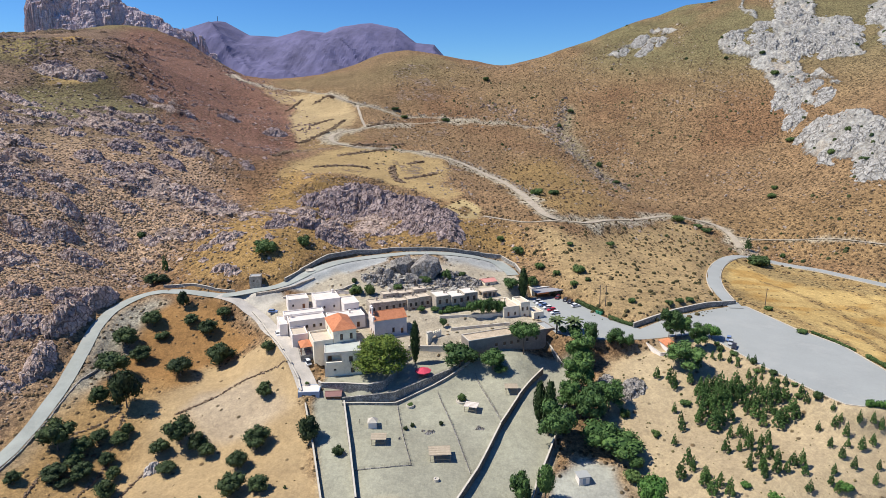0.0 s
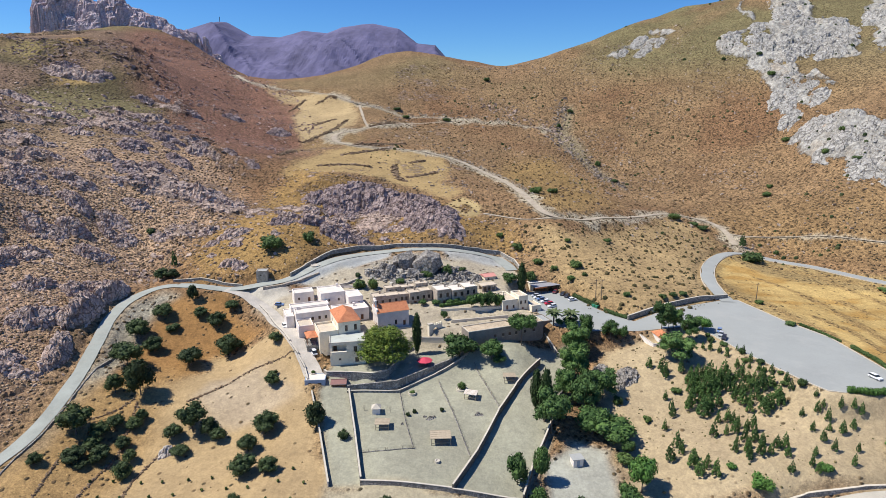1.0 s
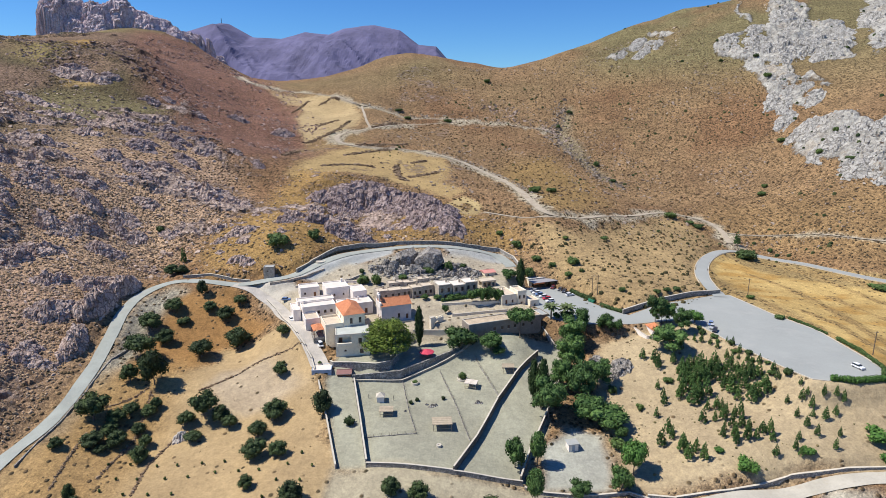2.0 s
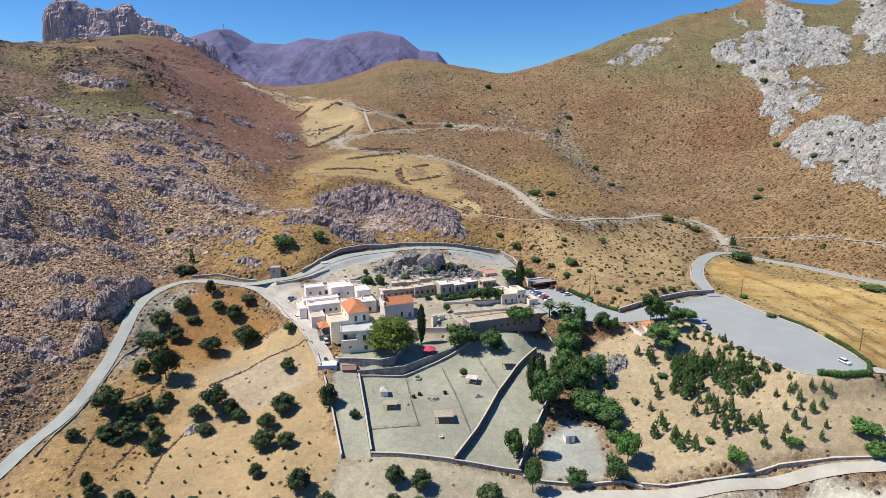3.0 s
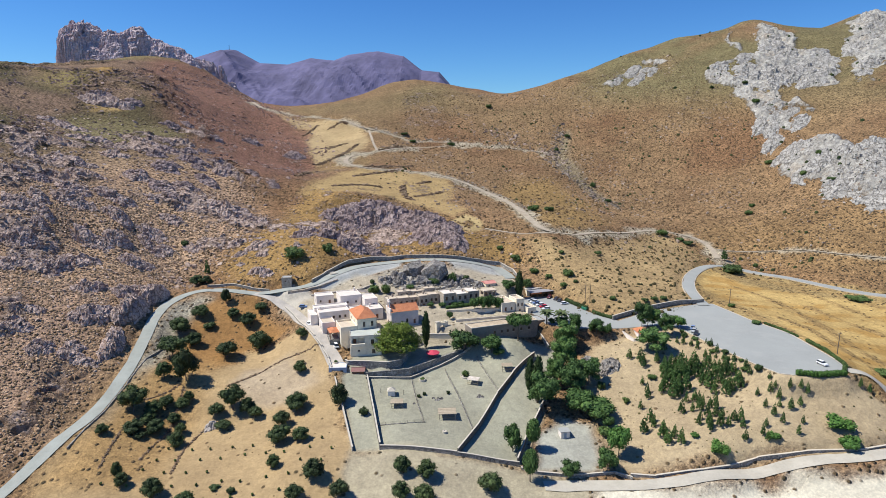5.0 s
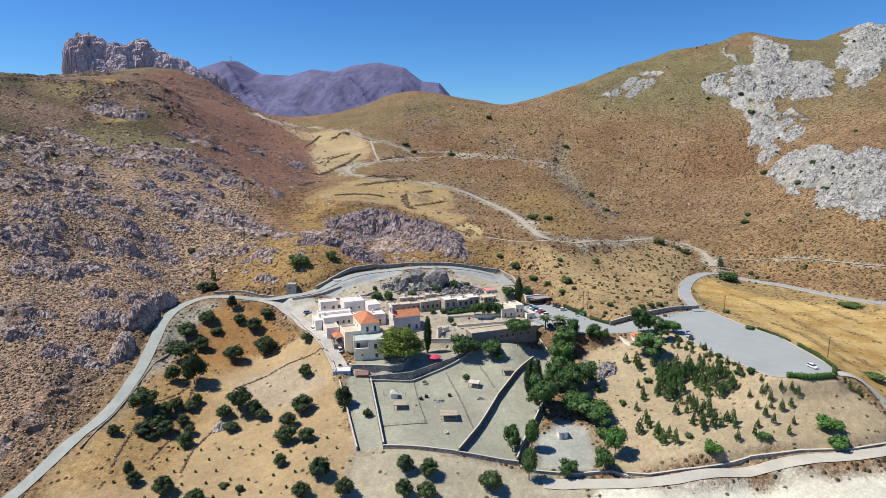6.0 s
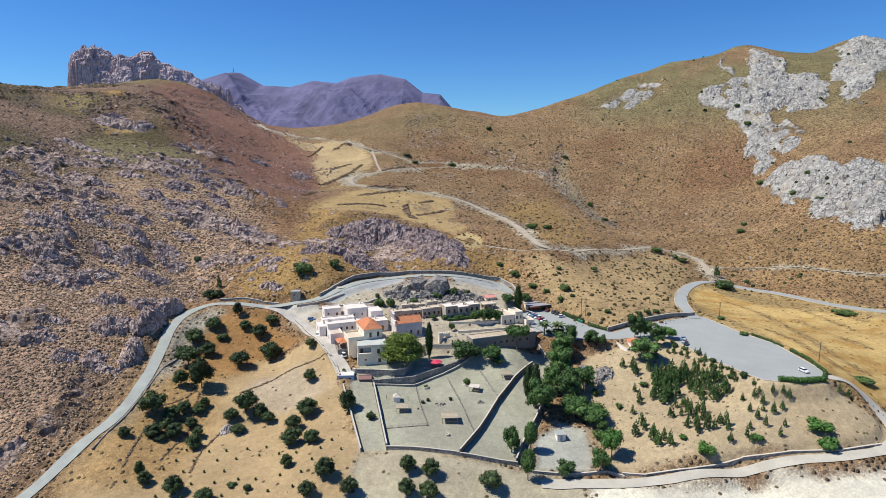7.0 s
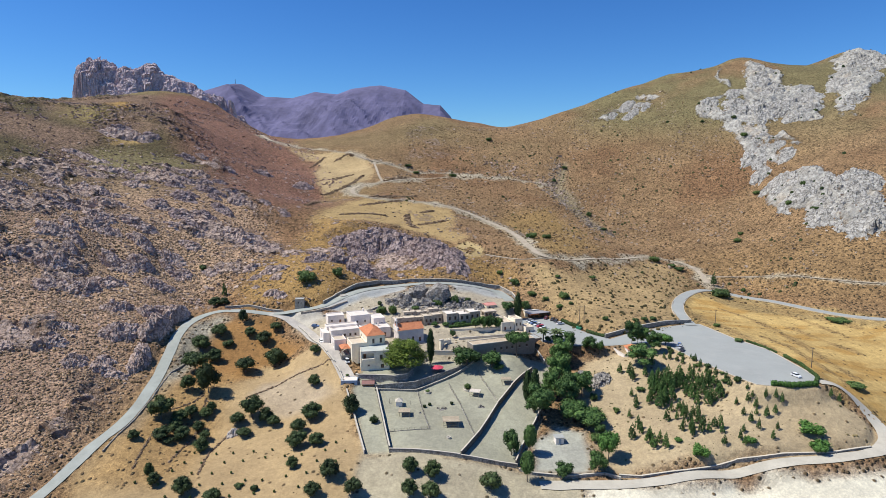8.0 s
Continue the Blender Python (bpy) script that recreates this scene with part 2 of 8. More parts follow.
def ground(x, y, relief=True):
    """Height of the finished ground, for arrays."""
    x, y = np.atleast_1d(np.asarray(x, float)), np.atleast_1d(np.asarray(y, float))
    z = raw_ground(x, y)
    if relief:
        far = np.hypot(x, y - 200)
        rough = ROUGH(x, y)
        z = z + rough * ((ridged(x, y, 34, 5, 3) - 0.5) * np.where(x > 150, 15.0, 9.0) + (ridged(x, y, 9, 3, 8) - 0.55) * 3.0) + (fbm(x, y, 9, 3, 5) - 0.5) * 0.5
        sx_, sy_ = x * 0.62 + (fbm(x, y, 12, 3, 13) - 0.5) * 8, y + (fbm(x, y, 12, 3, 14) - 0.5) * 8
        z = z + smooth(0.1, 0.5, rough) * ((blocky(sx_, sy_, 9, 4) - 0.5) * np.where(x > 150, 2.2, 3.6) + (blocky(sx_, sy_, 3.6, 6) - 0.5) * np.where(x > 150, 1.6, 2.2))
        z = z + smooth(300, 600, far) * (fbm(x, y, 60, 4, 12) - 0.5) * 5
    for poly, rx_, ry_, rz_, sx, sy in TERRACES:
        w = 1 - smooth(-0.2, 0.9, outline_distance(x, y, poly))
        z = z + w * (rz_ + sx * (x - rx_) + sy * (y - ry_) - z)
    d = outline_distance(x, y, PARKING)
    w = 1 - smooth(0.5, 6, d)
    z = z + w * (parking_height(x, y) - 0.06 - z)
    for xy, rz, half, reach in ROAD_LINES.values():
        near = ((x > xy[:, 0].min() - 20) & (x < xy[:, 0].max() + 20) & (y > xy[:, 1].min() - 20) & (y < xy[:, 1].max() + 20))
        idx = np.flatnonzero(near)
        for i in range(0, idx.size, 20000):
            part_idx = idx[i:i + 20000]
            dd = np.hypot(x.flat[part_idx][:, None] - xy[None, :, 0], y.flat[part_idx][:, None] - xy[None, :, 1])
            j = dd.argmin(1)
            wt = 1 - smooth(half + 0.6, half + reach, dd[np.arange(j.size), j])
            z.flat[part_idx] += wt * (rz[j] - 0.22 - z.flat[part_idx])
    return z


CRAGS = {
    "massif": [(378, 795), (354, 702), (372, 706), (420, 790), (436, 742), (418, 695), (426, 677), (442, 697), (450, 684), (433, 639), (396, 583), (381, 586), (380, 617), (354, 598), (336, 611),
               (321, 596), (309, 612), (319, 626), (310, 634), (298, 655), (303, 678), (320, 692), (345, 697), (362, 758)],
    "massif_leg": [(319, 614), (332, 607), (346, 589), (341, 561), (358, 569), (350, 529), (337, 516), (324, 525), (313, 516), (303, 523), (306, 550), (310, 570)],
    "massif_foot": [(313, 506), (314, 475), (330, 478), (328, 454), (345, 418), (311, 355), (295, 383), (292, 411), (288, 459), (292, 477)],
    "massif_top": [(476, 693), (540, 790), (580, 800), (600, 760), (560, 719), (450, 592), (416, 559), (410, 574), (448, 629)],
    "scar": [(189, 522), (192, 515), (185, 471), (179, 466), (180, 485)],
    "spur": [(196, 737), (215, 743), (247, 755), (272, 761), (282, 751), (264, 728), (248, 709), (234, 710), (215, 713)],
    "knoll": [(-100, 366), (-80, 397), (-45, 411), (-12, 374), (5, 330), (6, 304), (-37, 311), (-65, 304), (-88, 326)],
}
WEST_CRAG = [(-150, 60), (-143, 125), (-138, 150), (-141, 185), (-146, 215), (-150, 250), (-130, 275), (-112, 330), (-150, 400), (-200, 480), (-300, 640), (-420, 900), (-900, 900), (-900, 250),
             (-900, 60)]


def ROUGH(x, y):
    """How craggy the ground is, 0 to 1."""
    wx, wy = x + (fbm(x, y, 26, 5, 21) - 0.5) * 24, y + (fbm(x, y, 26, 5, 22) - 0.5) * 24
    out = np.zeros(x.shape)
    for name, poly in CRAGS.items():
        out = np.maximum(out, (1 - smooth(-7, 5, outline_distance(wx, wy, poly))) * (smooth(0.3, 0.46, fbm(x, y, 38, 5, 23)) if name not in ("knoll", "scar") else 0.3))
    west = 1 - smooth(-20, 10, outline_distance(wx, wy, WEST_CRAG))
    west = west * smooth(0.46, 0.6, fbm(x * 0.8 - y * 0.2, y, 34, 5, 33))
    return np.maximum(out, 0.66 * west)

# ---- materials ----
def nodes_of(name):
    m = bpy.data.materials.new(name)
    m.use_nodes = True
    nt = m.node_tree
    return m, nt, nt.nodes["Principled BSDF"]


def node(nt, kind, **values):
    n = nt.nodes.new(kind)
    for key, value in values.items():
        if key == "operation":
            n.operation = value
        elif key == "feature":
            n.feature = value
        elif key == "attribute_name":
            n.attribute_name = value
        else:
            n.inputs[key].default_value = value
    return n


def wire(nt, a, b):
    nt.links.new(a, b)


def mixed(nt, fac, a, b, blend="MIX"):
    n = nt.nodes.new("ShaderNodeMix")
    n.data_type, n.blend_type = "RGBA", blend
    for socket, value in ((n.inputs[0], fac), (n.inputs[6], a), (n.inputs[7], b)):
        if isinstance(value, bpy.types.NodeSocket):
            nt.links.new(value, socket)
        else:
            socket.default_value = value if not isinstance(value, tuple) else (*value[:3], 1.0)
    return n.outputs[2]


def ramp(nt, value, *stops):
    n = nt.nodes.new("ShaderNodeValToRGB")
    while len(n.color_ramp.elements) < len(stops):
        n.color_ramp.elements.new(0.5)
    for e, (pos, col) in zip(n.color_ramp.elements, stops):
        e.position, e.color = pos, (col, col, col, 1) if isinstance(col, (int, float)) else (*col, 1)
    nt.links.new(value, n.inputs["Fac"])
    return n.outputs["Color"]


def noise_of(nt, scale, detail=4.0, rough=0.6, coord="Object"):
    tc = nt.nodes.new("ShaderNodeTexCoord")
    n = node(nt, "ShaderNodeTexNoise", Scale=scale, Detail=detail, Roughness=rough)
    nt.links.new(tc.outputs[coord], n.inputs["Vector"])
    return n.outputs["Fac"]


def bumped(nt, bsdf, height, strength, distance):
    b = node(nt, "ShaderNodeBump", Strength=strength, Distance=distance)
    nt.links.new(height, b.inputs["Height"])
    nt.links.new(b.outputs["Normal"], bsdf.inputs["Normal"])


def plain(name, colour, rough=0.8, var=0.25, scale=0.6, fine=6.0, metal=0.0, bump=0.0, random_tint=0.0, dirt=None):
    """A surface of one colour, with blotches, grain and, for pieces, a tint of their own."""
    m, nt, b = nodes_of(name)
    lo, hi = tuple(c * (1 - var) for c in colour), tuple(min(1.0, c * (1 + var)) for c in colour)
    big, small = noise_of(nt, scale), noise_of(nt, fine, 3.0, 0.7)
    col = mixed(nt, ramp(nt, big, (0.3, 0.0), (0.7, 1.0)), lo, hi)
    col = mixed(nt, 0.35 * min(1, var * 4), col, ramp(nt, small, (0.3, tuple(c * 0.55 for c in colour)), (0.7, tuple(min(1, c * 1.3) for c in colour))))
    if dirt:
        col = mixed(nt, ramp(nt, noise_of(nt, scale * 1.7, 6.0, 0.75), (0.52, 0.0), (0.72, 0.75)), col, dirt)
    if random_tint:
        info = nt.nodes.new("ShaderNodeObjectInfo")
        col = mixed(nt, 1.0, col, ramp(nt, info.outputs["Random"], (0.0, 1 - random_tint), (1.0, 1.0)), "MULTIPLY")
    nt.links.new(col, b.inputs["Base Color"])
    b.inputs["Roughness"].default_value, b.inputs["Metallic"].default_value = rough, metal
    if bump:
        bumped(nt, b, small, 0.6, bump)
    return m


def rock_material(name, dark, light, stain, scale=0.15, depth=1.2):
    """Weathered limestone: mottled, pitted, with stained joints."""
    m, nt, b = nodes_of(name)
    tc = nt.nodes.new("ShaderNodeTexCoord")
    warp = node(nt, "ShaderNodeTexNoise", Scale=scale * 2, Detail=5.0)
    nt.links.new(tc.outputs["Object"], warp.inputs["Vector"])
    add = node(nt, "ShaderNodeVectorMath", operation="MULTIPLY_ADD")
    nt.links.new(warp.outputs["Color"], add.inputs[0])
    add.inputs[1].default_value = (0.9 / scale,) * 3
    nt.links.new(tc.outputs["Object"], add.inputs[2])
    joint = node(nt, "ShaderNodeTexVoronoi", Scale=scale * 2.2, feature="DISTANCE_TO_EDGE")
    nt.links.new(add.outputs[0], joint.inputs["Vector"])
    col = mixed(nt, ramp(nt, noise_of(nt, scale, 8.0, 0.75), (0.34, 0.0), (0.64, 1.0)), dark, light)
    grain = noise_of(nt, scale * 6, 8.0, 0.8)
    col = mixed(nt, 1.0, col, ramp(nt, grain, (0.36, (0.66, 0.66, 0.67)), (0.64, (1.3, 1.28, 1.26))), "MULTIPLY")
    col = mixed(nt, ramp(nt, joint.outputs["Distance"], (0.0, 0.85), (0.07, 0.0)), col, stain)
    nt.links.new(col, b.inputs["Base Color"])
    b.inputs["Roughness"].default_value = 0.95
    b.inputs["Specular IOR Level"].default_value = 0.2
    h = node(nt, "ShaderNodeMath", operation="ADD")
    nt.links.new(grain, h.inputs[0])
    nt.links.new(ramp(nt, joint.outputs["Distance"], (0.0, 0.0), (0.1, 0.6)), h.inputs[1])
    bumped(nt, b, h.outputs[0], 1.0, depth)
    return m


def soil_material():
    m, nt, b = nodes_of("hillside_soil")
    soil = node(nt, "ShaderNodeAttribute", attribute_name="soil").outputs["Color"]
    cover = nt.nodes.new("ShaderNodeSeparateColor")
    nt.links.new(node(nt, "ShaderNodeAttribute", attribute_name="cover").outputs["Color"], cover.inputs["Color"])
    rock, scrub, pale = cover.outputs
    tc = nt.nodes.new("ShaderNodeTexCoord")
    # blotches, then grain
    col = mixed(nt, 1.0, soil, ramp(nt, noise_of(nt, 0.035, 6.0, 0.65), (0.32, (0.8, 0.78, 0.77)), (0.68, (1.18, 1.17, 1.14))), "MULTIPLY")
    wild = node(nt, "ShaderNodeMath", operation="MULTIPLY_ADD")
    wild.use_clamp = True
    nt.links.new(scrub, wild.inputs[0])
    wild.inputs[1].default_value, wild.inputs[2].default_value = 1.7, 0.26
    col = mixed(nt, wild.outputs[0], col, mixed(nt, 1.0, col, ramp(nt, noise_of(nt, 0.45, 5.0, 0.75), (0.36, (0.55, 0.54, 0.55)), (0.64, (1.4, 1.38, 1.34))), "MULTIPLY"))
    col = mixed(nt, wild.outputs[0], col, mixed(nt, 1.0, col, ramp(nt, noise_of(nt, 1.4, 3.0, 0.8), (0.38, (0.6, 0.59, 0.6)), (0.62, (1.34, 1.33, 1.3))), "MULTIPLY"))
    # grey stone, cracked and streaked
    crack = node(nt, "ShaderNodeTexVoronoi", Scale=0.22, feature="DISTANCE_TO_EDGE")
    warp = node(nt, "ShaderNodeTexNoise", Scale=0.3, Detail=4.0)
    nt.links.new(tc.outputs["Object"], warp.inputs["Vector"])
    add = node(nt, "ShaderNodeVectorMath", operation="MULTIPLY_ADD")
    nt.links.new(warp.outputs["Color"], add.inputs[0])
    add.inputs[1].default_value = (5, 5, 5)
    nt.links.new(tc.outputs["Object"], add.inputs[2])
    nt.links.new(add.outputs[0], crack.inputs["Vector"])
    stone = mixed(nt, ramp(nt, noise_of(nt, 0.12, 7.0, 0.7), (0.3, 0.0), (0.7, 1.0)), (0.39, 0.285, 0.23), (0.70, 0.54, 0.45))
    stone = mixed(nt, 1.0, stone, ramp(nt, noise_of(nt, 0.6, 8.0, 0.8), (0.36, (0.6, 0.59, 0.58)), (0.62, (1.3, 1.28, 1.25))), "MULTIPLY")
    stone = mixed(nt, 1.0, stone, ramp(nt, crack.outputs["Distance"], (0.0, 0.45), (0.12, 1.0)), "MULTIPLY")
    # the pale massif: weathered white and grey with ochre veins
    white = mixed(nt, ramp(nt, noise_of(nt, 0.05, 9.0, 0.78), (0.36, 0.0), (0.62, 1.0)), (0.33, 0.31, 0.275), (0.53, 0.50, 0.445))
    white = mixed(nt, ramp(nt, noise_of(nt, 0.028, 7.0, 0.7), (0.52, 0.0), (0.66, 0.6)), white, (0.42, 0.33, 0.23))
    white = mixed(nt, 1.0, white, ramp(nt, noise_of(nt, 0.24, 8.0, 0.82), (0.40, (0.62, 0.61, 0.6)), (0.60, (1.25, 1.24, 1.21))), "MULTIPLY")
    stone = mixed(nt, pale, stone, white)
    edge = node(nt, "ShaderNodeMath", operation="ADD")
    nt.links.new(rock, edge.inputs[0])
    nt.links.new(noise_of(nt, 0.16, 7.0, 0.75), edge.inputs[1])
    fac = ramp(nt, edge.outputs[0], (0.74, 0.0), (0.9, 1.0))
    # low thorny scrub in clumps
    dots = node(nt, "ShaderNodeTexVoronoi", Scale=0.55, Randomness=1.0)
    nt.links.new(tc.outputs["Object"], dots.inputs["Vector"])
    spot = ramp(nt, dots.outputs["Distance"], (0.22, 1.0), (0.48, 0.0))
    pick = node(nt, "ShaderNodeSeparateColor")
    nt.links.new(dots.outputs["Color"], pick.inputs["Color"])
    keep = node(nt, "ShaderNodeMath", operation="LESS_THAN")
    nt.links.new(pick.outputs[0], keep.inputs[0])
    nt.links.new(scrub, keep.inputs[1])
    both = node(nt, "ShaderNodeMath", operation="MULTIPLY")
    nt.links.new(spot, both.inputs[0])
    nt.links.new(keep.outputs[0], both.inputs[1])
    bush = mixed(nt, pick.outputs[1], (0.07, 0.058, 0.032), (0.16, 0.105, 0.055))
    col = mixed(nt, both.outputs[0], col, bush)
    col = mixed(nt, fac, col, stone)
    bare = node(nt, "ShaderNodeMath", operation="SUBTRACT")
    bare.inputs[0].default_value = 1.0
    nt.links.new(fac, bare.inputs[1])
    clump = node(nt, "ShaderNodeMath", operation="MULTIPLY")
    nt.links.new(both.outputs[0], clump.inputs[0])
    nt.links.new(bare.outputs[0], clump.inputs[1])
    nt.links.new(col, b.inputs["Base Color"])
    b.inputs["Roughness"].default_value = 0.95
    b.inputs["Specular IOR Level"].default_value = 0.15
    h = node(nt, "ShaderNodeMath", operation="ADD")
    nt.links.new(noise_of(nt, 0.5, 6.0, 0.7), h.inputs[0])
    nt.links.new(clump.outputs[0], h.inputs[1])
    rel = node(nt, "ShaderNodeMath", operation="MULTIPLY")
    nt.links.new(h.outputs[0], rel.inputs[0])
    nt.links.new(wild.outputs[0], rel.inputs[1])
    craggy = node(nt, "ShaderNodeMath", operation="MULTIPLY")
    nt.links.new(noise_of(nt, 0.14, 9.0, 0.78), craggy.inputs[0])
    nt.links.new(fac, craggy.inputs[1])
    whole = node(nt, "ShaderNodeMath", operation="MULTIPLY_ADD")
    nt.links.new(craggy.outputs[0], whole.inputs[0])
    whole.inputs[1].default_value = 2.2
    nt.links.new(rel.outputs[0], whole.inputs[2])
    bumped(nt, b, whole.outputs[0], 1.0, 1.2)
    return m


SOIL = soil_material()
ASPHALT = plain("worn_asphalt", (0.31, 0.315, 0.292), 0.9, 0.07, 0.05, 1.5, dirt=(0.36, 0.355, 0.325))
PALE_GRAVEL = plain("beige_gravel", (0.45, 0.41, 0.335), 0.95, 0.14, 0.15, 1.5, bump=0.05, dirt=(0.40, 0.34, 0.26))
GRAVEL = plain("pale_gravel", (0.32, 0.33, 0.29), 0.95, 0.15, 0.2, 3.0, bump=0.05, dirt=(0.36, 0.34, 0.29))
TRACK_EARTH = plain("track_earth", (0.41, 0.34, 0.25), 0.95, 0.25, 0.2, 1.2, dirt=(0.31, 0.22, 0.14))
CONCRETE = plain("pale_concrete", (0.47, 0.42, 0.355), 0.9, 0.2, 0.25, 2.0)

# ---- helpers for building ----
def link_mesh(name, bm, material, parent=None, label=""):
    me = bpy.data.meshes.new(name)
    bm.to_mesh(me)
    bm.free()
    for mt in (material if isinstance(material, (list, tuple)) else [material]):
        me.materials.append(mt)
    ob = new(name, me)
    ob.parent = parent
    if label:
        ob["label"] = label
    return ob


def part(name, bm, material, parent, label=""):
    return link_mesh(name, bm, material, parent, label)


def height(x, y):
    return float(ground([x], [y])[0])


# ---- the ground ----
def graded(lo, hi, first, last, step, soft_lo, soft_hi):
    """Grid lines, close together between lo and hi, slowly wider out to the soft ends, then fast."""
    mid = list(np.arange(lo, hi + step / 2, step))
    up, d, p = [], step, mid[-1]
    while p < last:
        d *= 1.006 if p < soft_hi else 1.09
        p += d
        up.append(p)
    down, d, p = [], step, mid[0]
    while p > first:
        d *= 1.006 if p > soft_lo else 1.09
        p -= d
        down.append(p)
    return np.array(down[::-1] + mid + up)


